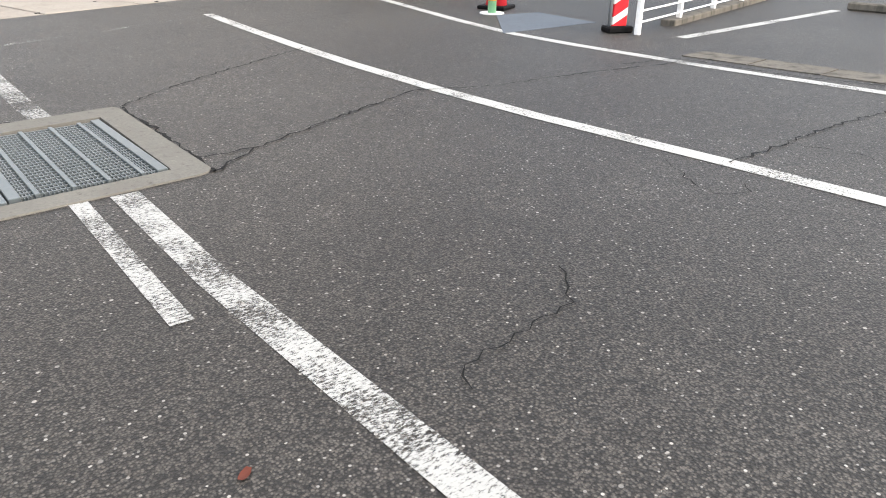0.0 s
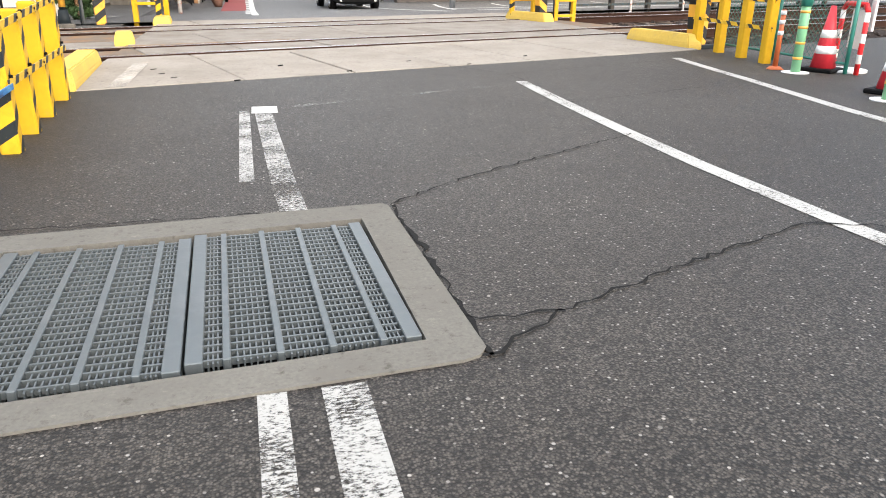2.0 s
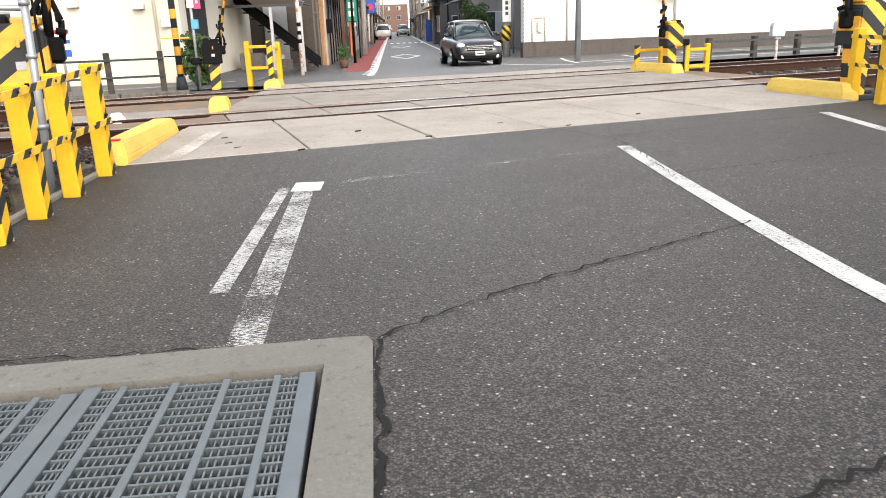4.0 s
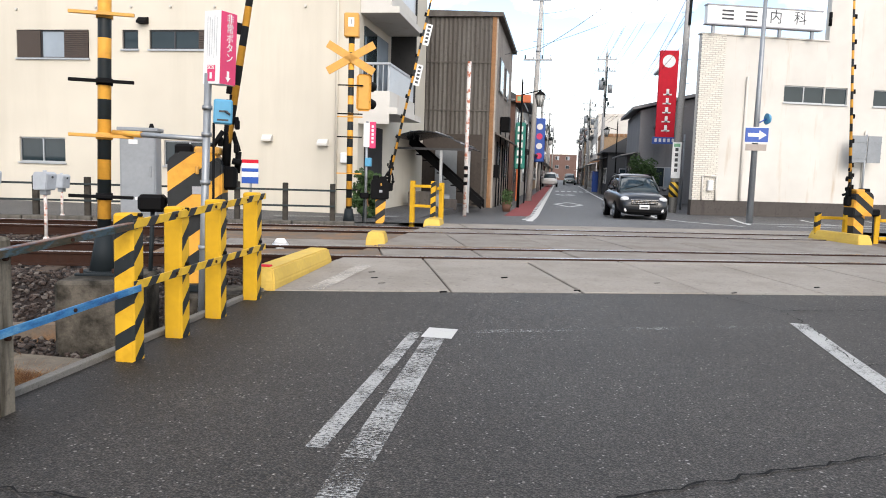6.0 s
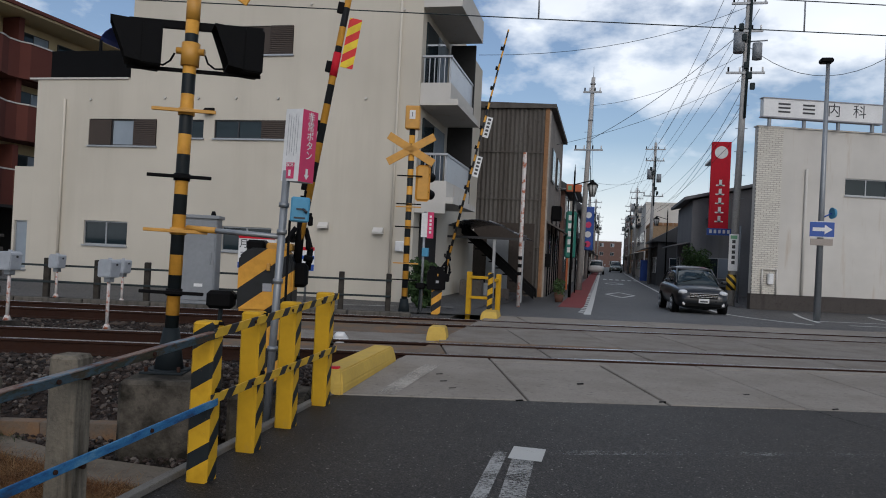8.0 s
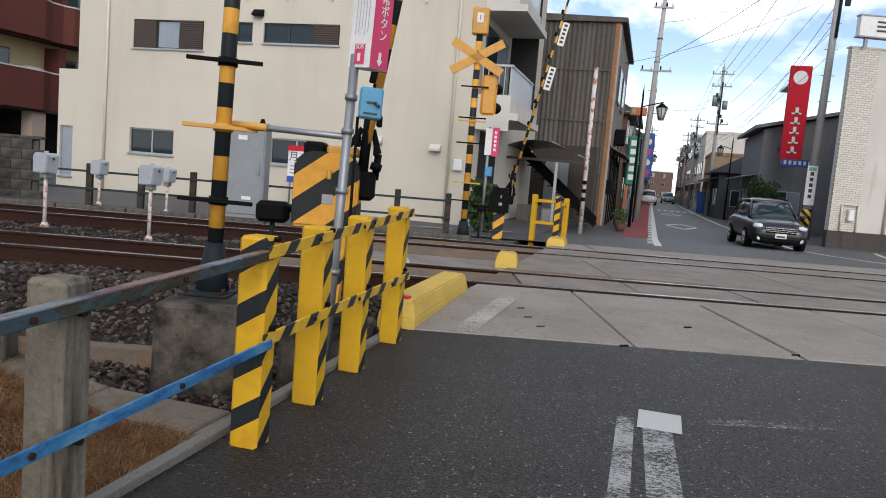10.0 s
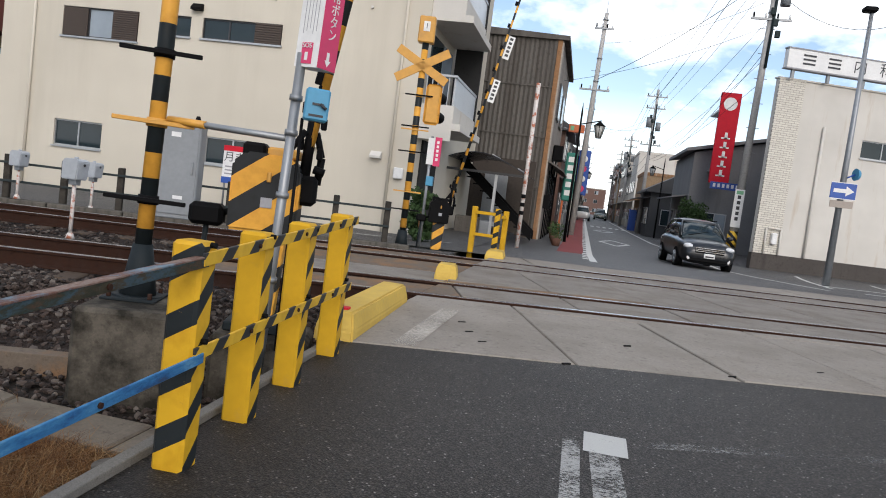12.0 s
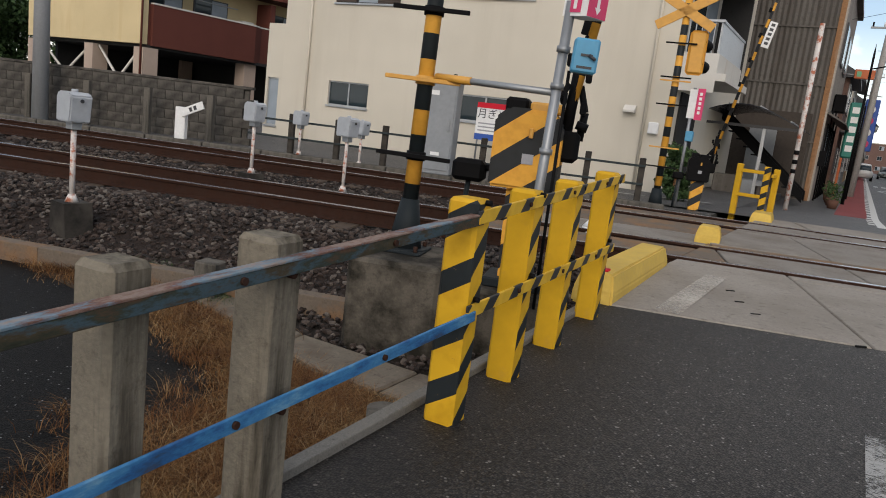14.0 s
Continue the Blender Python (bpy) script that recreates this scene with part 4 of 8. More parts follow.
for x, y, w, top in ((-0.635, 6.68, 0.062, 0.80), (-0.67, 6.26, 0.057, 0.775), (-0.70, 5.35, 0.066, 0.74), (-0.72, 4.30, 0.066, 0.70)):
    ob = thing("concrete_post", x, y, -0.5, 3, "old grey concrete fence post with chipped edges", "post", "concrete fence posts")
    bm = box(-w, w, -w, w, 0, top + 0.5, 0.014)
    part("shaft", bm, POST_CONCRETE, ob)
    for z in (top + 0.41, top + 0.05):
        part("bolt", rod((w, 0, z), (w + 0.02, 0, z), 0.012, seg=8), RAIL_RUST, ob)

# ---- ground beside the fence ----
LEDGE = surface("ledge_concrete", (0.165, 0.140, 0.110), grain=50, stain=3.0, rough=0.9, relief=0.5, stain_col=(0.10, 0.080, 0.060), stain_lo=0.48, stain_hi=0.7)
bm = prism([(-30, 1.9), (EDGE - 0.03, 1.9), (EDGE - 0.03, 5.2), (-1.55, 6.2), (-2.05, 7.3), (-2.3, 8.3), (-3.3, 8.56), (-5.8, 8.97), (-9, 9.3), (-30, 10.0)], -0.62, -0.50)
setting("lower_path", bm, ASPHALT_SHADE, "asphalt path below the road, coloured dark for shade", "path")
for pts in ([(EDGE - 0.03, 8.70), (-1.55, 8.71), (-1.55, 9.14), (EDGE - 0.03, 9.18)], [(-1.565, 8.71), (-2.1, 8.74), (-2.48, 8.86), (-2.52, 9.17), (-1.565, 9.14)], [(-2.49, 8.865), (-3.5, 9.16), (-3.5, 9.47), (-2.535, 9.175)], [(-3.515, 9.165), (-4.9, 9.35), (-4.9, 9.64), (-3.515, 9.475)], [(-4.915, 9.35), (-9.0, 9.55), (-9.0, 9.85), (-4.915, 9.64)]):
    bm = prism(pts, -0.62, -0.455)
    bmesh.ops.bevel(bm, geom=[e for e in bm.edges if all(v.co.z > -0.5 for v in e.verts)], offset=0.012, segments=1, affect="EDGES")
    setting("ledge", bm, LEDGE, "pale concrete strip between the path and the ballast", "path")
# between the strip and the track
bm = prism([(EDGE - 0.03, 9.1), (EDGE - 0.03, 11.0), (-9, 11.0), (-9, 9.7), (-4.9, 9.55), (-2.5, 9.1)], -0.62, -0.50)
setting("gully", bm, surface("gully_soil", (0.022, 0.017, 0.013), grain=28, stain=4, rough=0.95, relief=0.8, dist=0.01), "dark earth gully before the ballast", "ground")
part_soil = prism([(EDGE - 0.03, 5.2), (EDGE - 0.03, 8.72), (-2.1, 8.75), (-3.5, 9.17), (-9, 9.56), (-9, 9.3), (-5.8, 8.97), (-3.3, 8.56), (-2.3, 8.3), (-2.05, 7.3), (-1.55, 6.2)], -0.62, -0.495)
setting("verge", part_soil, surface("dry_soil", (0.050, 0.032, 0.018), grain=25, stain=4, rough=0.95, relief=0.6), "dry brown earth verge", "ground")


def straw(name, stops):
    """Blades of many shades, each blade its own."""
    m, n, l, b = tree(name)
    g = n.new("ShaderNodeNewGeometry").outputs["Random Per Island"]
    r = n.new("ShaderNodeValToRGB")
    for k, c in enumerate(stops):
        pos = k / (len(stops) - 1)
        e = r.color_ramp.elements[0] if k == 0 else r.color_ramp.elements[-1] if k == len(stops) - 1 else r.color_ramp.elements.new(pos)
        e.position, e.color = pos, (*c, 1)
    l.new(g, r.inputs["Fac"])
    co = n.new("ShaderNodeTexCoord").outputs["Object"]
    l.new(blend(n, l, ramp(n, l, noise_node(n, l, co, 2.4, 4), 0.4, 0.65), r.outputs["Color"], blend(n, l, 1.0, r.outputs["Color"], (0.62, 0.50, 0.42), "MULTIPLY")), b.inputs["Base Color"])
    b.inputs["Roughness"].default_value, b.inputs["Specular IOR Level"].default_value = 0.8, 0.2
    return m


DRY_GRASS = straw("dry_grass", [(0.040, 0.019, 0.008), (0.11, 0.050, 0.016), (0.18, 0.085, 0.028), (0.24, 0.135, 0.052), (0.33, 0.24, 0.13)])


def tuft_field(name, spine, count, seed, height, mat, label, z=-0.495):
    """Blades strewn along a line of (x, y, spread), thick in tufts, thinning outwards."""
    rnd = random.Random(seed)
    tufts = []
    for _ in range(count // 34):
        k = rnd.randrange(len(spine) - 1)
        f = rnd.random()
        p, q = spine[k], spine[k + 1]
        r = p[2] + (q[2] - p[2]) * f
        tufts.append((p[0] + (q[0] - p[0]) * f + rnd.gauss(0, r), p[1] + (q[1] - p[1]) * f + rnd.gauss(0, r * 0.7), rnd.uniform(0.03, 0.10), rnd.uniform(0, 6.28), rnd.uniform(0.45, 1.25)))
    co, fa = [], []
    for _ in range(count):
        cx, cy, r, dirn, tall = rnd.choice(tufts)
        x, y = cx + rnd.gauss(0, r), cy + rnd.gauss(0, r)
        if x > EDGE - 0.06 or 8.66 < y < 9.2 and x > -2.4 and rnd.random() < 0.93:
            continue
        h = height * tall * rnd.uniform(0.3, 1.1)
        t = dirn + rnd.gauss(0, 0.9)
        lean = rnd.uniform(0.4, 2.4) * h
        w = rnd.uniform(0.0009, 0.0024)
        px, py = -math.sin(t) * w, math.cos(t) * w
        n = len(co)
        for f, g in ((0, 1.0), (0.5, 0.8)):
            ox, oy = math.cos(t) * lean * f * f, math.sin(t) * lean * f * f
            co += [(x + ox - px * g, y + oy - py * g, z + h * f), (x + ox + px * g, y + oy + py * g, z + h * f)]
        co.append((x + math.cos(t) * lean, y + math.sin(t) * lean, z + h * 0.85))
        fa += [(n, n + 1, n + 3, n + 2), (n + 2, n + 3, n + 4)]
    me = bpy.data.meshes.new(name)
    me.from_pydata(co, [], fa)
    me.materials.append(mat)
    return tagged(new(name, me), label, "grass", kind="stuff")


tuft_field("dry_grass", [(-1.0, 6.0, 0.16), (-1.3, 6.8, 0.28), (-1.45, 7.5, 0.36), (-1.4, 8.0, 0.36), (-1.7, 8.4, 0.30), (-2.6, 8.65, 0.16), (-4.0, 9.0, 0.14), (-7.0, 9.3, 0.14)], 110000, 4, 0.095, DRY_GRASS, "tangled dry orange-brown grass beside the fence")
tuft_field("weeds", [(-3.4, 9.3, 0.15), (-5.2, 9.8, 0.3)], 900, 9, 0.12, LEAF_GREEN, "a few low green weeds by the ballast", -0.47)
stones("gully_stones", 4200, -6.0, 2.6, 8.95, 10.1, 11, 0.030, lambda x, y: y > 9.18 + 0.3 * max(0, -2.5 - x) and y < 9.9 + 0.1 * max(0, -2.5 - x))
ob = thing("drain_stub", -1.13, 8.10, -0.49, 0, "short grey concrete pipe stub in the grass", "pipe")
part("pipe", rod((0, 0, 0), (0, 0, 0.24), 0.085, seg=20), CONCRETE, ob)
ob = thing("marker_stone", *uv(-0.75, 10.0), -0.6, TURN, "small square concrete boundary stone", "stone")
part("stone", box(-0.09, 0.09, -0.09, 0.09, 0, 0.42, 0.012), CONCRETE, ob)
ob = thing("plastic_bag", -1.13, 8.94, -0.456, 20, "crumpled white plastic bag on the concrete strip", "litter")
bm = bmesh.new()
bmesh.ops.create_icosphere(bm, subdivisions=3, radius=0.12)
for v in bm.verts:
    v.co *= 1 + 0.9 * noise.noise(v.co * 13) + 0.3 * noise.noise(v.co * 31)
    v.co.z = max(0.0, v.co.z * 0.85 + 0.09)
part("bag", bm, WHITE, ob)
ob = thing("fallen_leaf", 0.83, 2.14, 0.0, 40, "curled brown fallen leaf on the asphalt", "leaf")
bm = bmesh.new()
bmesh.ops.create_grid(bm, x_segments=6, y_segments=4, size=0.024)
for v in bm.verts:
    v.co.y *= 0.5 * (1 - (v.co.x / 0.034) ** 2) + 0.05
    v.co.z = 0.004 + 7 * v.co.x ** 2 + 12 * v.co.y ** 2
part("blade", bm, surface("leaf_brown", (0.10, 0.028, 0.018), rough=0.8, relief=0.0), ob)

# ---- near crossing signal ----
bm = box(-0.25, 0.40, -0.42, 0.42, -0.75, 0.0, 0.03)
ob = thing("signal_footing", -2.15, 9.72, 0.15, TURN, "stained dark concrete footing block", "footing", "concrete footings")
part("block", bm, FOOTING, ob)
part("base_plate", box(-0.19, 0.17, -0.11, 0.25, 0.0, 0.02, 0.005), BLACK_TEAL, ob)
for k in range(4):
    a = math.pi / 4 + k * math.pi / 2
    part("anchor_bolt", rod((-0.01 + 0.19 * math.cos(a), 0.07 + 0.19 * math.sin(a), 0.0), (-0.01 + 0.19 * math.cos(a), 0.07 + 0.19 * math.sin(a), 0.06), 0.016, seg=8), RAIL_RUST, ob)
ob = thing("machine_footing", -1.40, 10.20, -0.02, TURN, "stained dark concrete footing block", "footing", "concrete footings")
part("block", box(-0.32, 0.36, -0.30, 0.30, -0.55, 0.0, 0.03), FOOTING, ob)


def cross_board(parent, z, y, length, width, angle, mat):
    bm = box(-length, length, -0.012, 0.012, -width / 2, width / 2, 0.004)
    o = part("cross_board", bm, mat, parent)
    o.matrix_local = Matrix.Translation((0, y, z)) @ Matrix.Rotation(radians(angle), 4, "Y")


def lamp_head(parent, x, z, turn):
    """A boxy lamp body with a deep hood that is cut back below."""
    bm = profile([(-0.2, -0.235), (0.2, -0.235), (0.2, 0.225), (-0.2, 0.225)], 0.0, 0.21)
    bmesh.ops.bevel(bm, geom=bm.edges[:], offset=0.012, segments=2, affect="EDGES")
    head = part("lamp_housing", bm, BLACK, parent, "black signal lamp housing")
    head.matrix_local = Matrix.Translation((x, 0, z)) @ Matrix.Rotation(radians(turn), 4, "Z") @ Matrix.Scale(0.80, 4)
    side = [(0.0, 0.215), (-0.31, 0.225), (-0.17, -0.12), (-0.15, -0.20), (0.0, -0.22)]
    bm = bmesh.new()
    rows = []
    for w, e in ((0.19, 0.0), (0.178, 0.012)):
        for s in (-1, 1):
            rows.append([bm.verts.new((s * (w - (0.03 if k == 1 else 0)), y, zz - (e if k < 2 else -e if k > 2 else 0))) for k, (y, zz) in enumerate(side)])
    lo, hi, lo2, hi2 = rows
    for a in rows:
        bm.faces.new(a)
    for k in (0, 3):
        bm.faces.new((lo[k], hi[k], hi[k + 1], lo[k + 1]))
        bm.faces.new((lo2[k], hi2[k], hi2[k + 1], lo2[k + 1]))
    for a, b in ((lo, lo2), (hi, hi2)):
        for k in (1, 2):
            bm.faces.new((a[k], a[k + 1], b[k + 1], b[k]))
    for k in (1, 3):
        bm.faces.new((lo[k], hi[k], hi2[k], lo2[k]))
    part("hood", bm, BLACK, head)
    part("lens", rod((0, -0.004, 0.02), (0, -0.02, 0.02), 0.13, seg=24), surface("red_lens", (0.03, 0.004, 0.004), rough=0.3, relief=0.0), head, "dark unlit red lens")


def wire_loop(s):
    bm = bmesh.new()
    pts = [(s * 0.13, -0.02, 2.60), (s * 0.16, -0.03, 2.53), (s * 0.22, -0.02, 2.49), (s * 0.30, 0.0, 2.50)]
    for p, q in zip(pts, pts[1:]):
        rod(p, q, 0.009, seg=6, bm=bm)
    return bm


sig = thing("crossing_signal", -2.17, 9.80, 0.31, TURN, "tall black and amber striped crossing signal with twin lamps", "signal")
sig.matrix_world = sig.matrix_world @ Matrix.Rotation(radians(1.0), 4, "Y")
part("pole", rod((0, 0, -0.16), (0, 0, 3.75), 0.056, seg=20), SIGNAL_STRIPE, sig)
part("base", rod((0, 0, -0.17), (0, 0, 0.22), 0.13, 0.066, seg=20, bm=rod((0, 0, -0.17), (0, 0, -0.13), 0.17, seg=20)), BLACK_TEAL, sig)
for z, mat in ((2.10, AMBER), (1.06, AMBER), (1.53, BLACK), (0.53, BLACK)):
    bm = box(-0.27, 0.27, -0.10, -0.075, -0.015, 0.015, 0.004)
    rod((0, 0, -0.03), (0, 0, 0.03), 0.070, seg=16, bm=bm)
    o = part("step_bar", bm, mat, sig)
    o.location = (0, 0, z)
part("lamp_arm", box(-0.55, 0.60, 0.03, 0.07, -0.015, 0.015, 0.003, box(-0.55, 0.60, 0.03, 0.07, 0.36, 0.43, 0.003)), BLACK, sig).location = (0, 0, 2.47)
part("collar", rod((0, 0, 2.50), (0, 0, 2.70), 0.078, seg=16, bm=rod((-0.12, 0, 2.63), (0.12, 0, 2.63), 0.03, seg=10)), AMBER, sig)
part("band", rod((0, 0, 2.90), (0, 0, 3.12), 0.060, seg=16), AMBER, sig)
for s in (-1, 1):
    lamp_head(sig, 0.0 + s * 0.43, 2.66, -70)
    part("lamp_lead", wire_loop(s), BLACK, sig)
    cross_board(sig, 3.40, -0.09, 0.58, 0.155, s * 30, CROSS_STRIPE)

# grey tie bar and sign pole
pole = thing("sign_pole", -1.145, 9.615, -0.10, 0, "galvanised steel pole with an emergency button sign", "sign pole")
pole.matrix_world = pole.matrix_world @ Matrix.Rotation(radians(1.9), 4, "Y")
part("pole", rod((0, 0, -0.4), (0, 0, 2.0), 0.031, seg=16), STEEL, pole)
part("tie_bar", rod((-0.97, 0.19, 1.47), (0, 0, 1.46), 0.022, seg=6), STEEL, pole)
part("tie_sleeve", rod((-0.97, 0.19, 1.47), (-0.66, 0.129, 1.467), 0.027, seg=8), AMBER, pole, "amber painted end of the tie bar")
for z in (0.55, 1.1, 1.5, 1.72):
    part("clamp", rod((0, 0, z - 0.018), (0, 0, z + 0.018), 0.042, seg=12), STEEL, pole)
sign = part("sign_box", prism([(-0.041, -0.009), (0.13, -0.065), (0.186, 0.106), (0.03, 0.125)], 1.915, 2.50), WHITE, pole, "folded white and magenta emergency sign")
wa, wb, wc = Vector((-0.041, -0.009, 0)), Vector((0.13, -0.065, 0)), Vector((0.186, 0.106, 0))


def face_pose(a, b, s, z, out=0.004):
    d = (b - a).normalized()
    nrm = Vector((d.y, -d.x, 0))
    p = a + (b - a) * s + nrm * out + Vector((0, 0, z))
    return Matrix((( d.x, 0, nrm.x, p.x), (d.y, 0, nrm.y, p.y), (0, 1, nrm.z, p.z), (0, 0, 0, 1)))


def plate(parent, m, w, h, mat, name="panel", depth=0.003, label=""):
    o = part(name, box(-w / 2, w / 2, -h / 2, h / 2, -depth, 0.0), mat, parent, label)
    o.matrix_local = m
    return o


pink = plate(sign, face_pose(wb, wc, 0.5, 2.2075), 0.178, 0.58, PINK, label="magenta emergency button panel")
text("非常ボタン", 0.082, WHITE, sign, face_pose(wb, wc, 0.55, 2.285, 0.007), vertical=True)
arrow = bmesh.new()
for tri in (((-0.014, 0.05), (0.014, 0.05), (0.014, 0.0), (-0.014, 0.0)), ((-0.03, 0.0), (0.03, 0.0), (0.0, -0.04))):
    arrow.faces.new([arrow.verts.new((x, y, 0)) for x, y in tri])
part("arrow", arrow, WHITE, sign).matrix_local = face_pose(wb, wc, 0.5, 1.975, 0.006)
plate(sign, face_pose(wa, wb, 0.5, 2.0, 0.004), 0.085, 0.13, PINK)
text("SOS", 0.042, WHITE, sign, face_pose(wa, wb, 0.5, 2.045, 0.007))
part("hand_mark", box(-0.012, 0.012, -0.03, 0.02, 0, 0.001), WHITE, sign).matrix_local = face_pose(wa, wb, 0.5, 1.985, 0.006)
for k in range(5):
    plate(sign, face_pose(wa, wb, 0.22 + 0.14 * k, 2.29, 0.003), 0.0035, 0.34 - 0.03 * (k % 3), GREY_INK, "small_print", 0.001)
bm = box(-0.075, 0.075, -0.06, 0.06, -0.10, 0.10, 0.012)
bb = part("button_box", bm, SKYBLUE, pole, "small sky blue emergency button box")
bb.matrix_local = pose(0.15, -0.02, 1.69, 0, 0, 24)
part("lever", rod((0.02, -0.065, 0.005), (0.055, -0.085, -0.02), 0.010, seg=8, bm=box(-0.03, 0.04, -0.068, -0.0605, -0.004, 0.010)), INK, bb, "short dark lever")
part("letter_bar", box(-0.045, 0.045, -0.0625, -0.0605, -0.075, -0.06), INK, bb)
part("conduit", rod((0.1, 0, 0.1), (0.06, 0, 1.6), 0.011, seg=8), BLACK, pole)


# ---- crossing gate machines ----
def gate(name, x, y, z, turn, lean, length, label, flag=True, plates=(), box_mat=None, size=1.0):
    length /= size
    g = thing(name, x, y, z, turn, label, "crossing gate", "crossing gates")
    bm = profile([(-0.25, 0.70), (0.23, 0.70), (0.23, 1.16), (0.14, 1.26), (-0.16, 1.26), (-0.25, 1.18)], -0.19, 0.19)
    bmesh.ops.bevel(bm, geom=bm.edges[:], offset=0.02, segments=2, affect="EDGES")
    body = part("machine_box", bm, box_mat or BOX_STRIPE, g, "black machine box" if box_mat else "machine box with broad black and amber stripes")
    part("lid", box(-0.02, 0.2, -0.17, 0.17, 1.24, 1.31, 0.015), box_mat or AMBER, body)
    part("vent_cap", box(-0.2, -0.04, -0.12, 0.12, 1.22, 1.33, 0.02), BLACK, body)
    part("latch", box(0.0, 0.03, -0.22, -0.19, 1.06, 1.13, 0.006), AMBER, body)
    part("plate", box(-0.03, 0.05, -0.197, -0.19, 0.88, 0.95), GREY_INK, body)
    part("stand", profile([(-0.10, 0.0), (0.12, 0.0), (0.16, 0.72), (-0.12, 0.72)], -0.10, 0.10), BOX_STRIPE, g, "striped steel stand")
    part("foot", box(-0.2, 0.22, -0.2, 0.2, -0.02, 0.05, 0.01), BLACK_TEAL, g)
    part("counterweight", box(-0.54, -0.30, -0.08, 0.08, 0.70, 0.86, 0.03, rod((-0.4, 0, 0.78), (0.25, 0, 0.95), 0.025, seg=8)), BLACK, g)
    part("counterweight_leg", rod((-0.42, 0, 0.7), (-0.45, 0, 0.05), 0.02, seg=8), BLACK_TEAL, g)
    root = part("arm_root", rod((0.23, 0.0, 1.0), (0.27, 0.0, 1.75), 0.042, 0.034, seg=10, bm=box(0.16, 0.34, -0.08, 0.08, 0.92, 1.14, 0.03)), BLACK, g, "black arm clamp")
    for k, (dx, zz) in enumerate(((0.10, 1.30), (-0.09, 1.36), (0.11, 1.52), (-0.08, 1.62), (0.05, 1.75))):
        part("bracket", box(0.255 + dx * 0.75 - 0.022, 0.255 + dx * 0.75 + 0.022, -0.03, 0.03, zz - 0.04, zz + 0.05, 0.01), BLACK, root)
    for k, (a, b, r) in enumerate((((0.10, -0.06, 1.27), (0.22, -0.06, 1.46), 0.022), ((0.33, 0.05, 1.08), (0.345, 0.05, 1.28), 0.028), ((0.345, 0.05, 1.28), (0.29, 0.05, 1.46), 0.024), ((0.30, -0.04, 1.19), (0.38, -0.04, 1.17), 0.03), ((0.20, 0.0, 1.56), (0.35, 0.0, 1.58), 0.02))):
        part("linkage", rod(a, b, r, seg=8), BLACK, root)
    arm = part("gate_arm", rod((0, 0, 0), (0, 0, length), 0.036, 0.022, seg=12), ARM_STRIPE, g, "raised black and amber striped gate arm")
    arm.matrix_local = Matrix.Translation((0.25, 0, 1.35)) @ Matrix.Rotation(radians(lean), 4, "Y")
    for k in range(int(length / 0.55)):
        part("clip", box(-0.05, 0.012, -0.02, 0.02, -0.05, 0.05, 0.004), BLACK, arm).location = (-0.03, 0, 0.5 + 0.55 * k)
    if flag:
        fl = part("flag", box(0.045, 0.16, -0.006, 0.006, 0, 0.46), RED_YELLOW, arm, "red and yellow striped plate")
        fl.location = (0.0, 0, 1.62)
        part("reflector", rod((0, 0, 1.52), (0, 0, 1.74), 0.036, seg=12), RED, arm)
    g.matrix_world = g.matrix_world @ Matrix.Scale(size, 4)
    for zz in plates:
        zz /= size
        p = part("plate", box(-0.02, 0.14, -0.008, 0.008, -0.28, 0.28), WHITE, arm, "white notice plate on the arm")
        p.location = (0.06, -0.03, zz)
        for j in range(5):
            part("letter_bar", box(0.02, 0.10, -0.012, -0.009, -0.22 + 0.1 * j, -0.16 + 0.1 * j), INK, p)
    return g


gate("crossing_gate", -1.47, 10.22, 0.0, TURN, 8.5, 5.6, "black and amber crossing gate with its arm raised")

# ---- kerb blocks, small gates ----
def kerb_block(name, p, q, w, h, label, z=0.0):
    """A painted concrete kerb block with sloped sides, from p to q on the ground."""
    d = math.hypot(q[0] - p[0], q[1] - p[1])
    ob = thing(name, *p, z, math.degrees(math.atan2(q[1] - p[1], q[0] - p[0])) - 90, label, "kerb block", "yellow kerb blocks")
    t = min(0.06, d * 0.1)
    rings = [[(-w / 2, 0, -0.03), (w / 2, 0, -0.03), (w / 2, d, -0.03), (-w / 2, d, -0.03)],
             [(-w / 2, 0.01, h * 0.35), (w / 2, 0.01, h * 0.35), (w / 2, d - 0.01, h * 0.35), (-w / 2, d - 0.01, h * 0.35)],
             [(-w / 2 + 0.03, t, h), (w / 2 - 0.03, t, h), (w / 2 - 0.03, d - t, h), (-w / 2 + 0.03, d - t, h)]]
    b = bmesh.new()
    vs = [[b.verts.new(c) for c in r] for r in rings]
    for lo, hi in zip(vs, vs[1:]):
        for i in range(4):
            b.faces.new((lo[i], lo[(i + 1) % 4], hi[(i + 1) % 4], hi[i]))
    b.faces.new(vs[0][::-1])
    b.faces.new(vs[2])
    bmesh.ops.bevel(b, geom=b.edges[:], offset=0.015, segments=2, affect="EDGES")
    part("block", b, YELLOW_KERB, ob)
    return ob


k1 = kerb_block("kerb_block", (-0.80, 10.02), (-0.885, 12.0), 0.28, 0.195, "long pale yellow painted concrete kerb block", 0.04)
part("reflector", box(-0.055, 0.055, 0.12, 0.20, 0.185, 0.210, 0.004), RED, k1, "small red reflector")
kerb_block("kerb_block", (-0.80, 14.25), (-0.85, 14.68), 0.28, 0.18, "short pale yellow painted concrete kerb block", 0.06)
kerb_block("kerb_block", (-0.68, 18.4), (-0.72, 19.2), 0.34, 0.16, "short pale yellow painted concrete kerb block", 0.03)
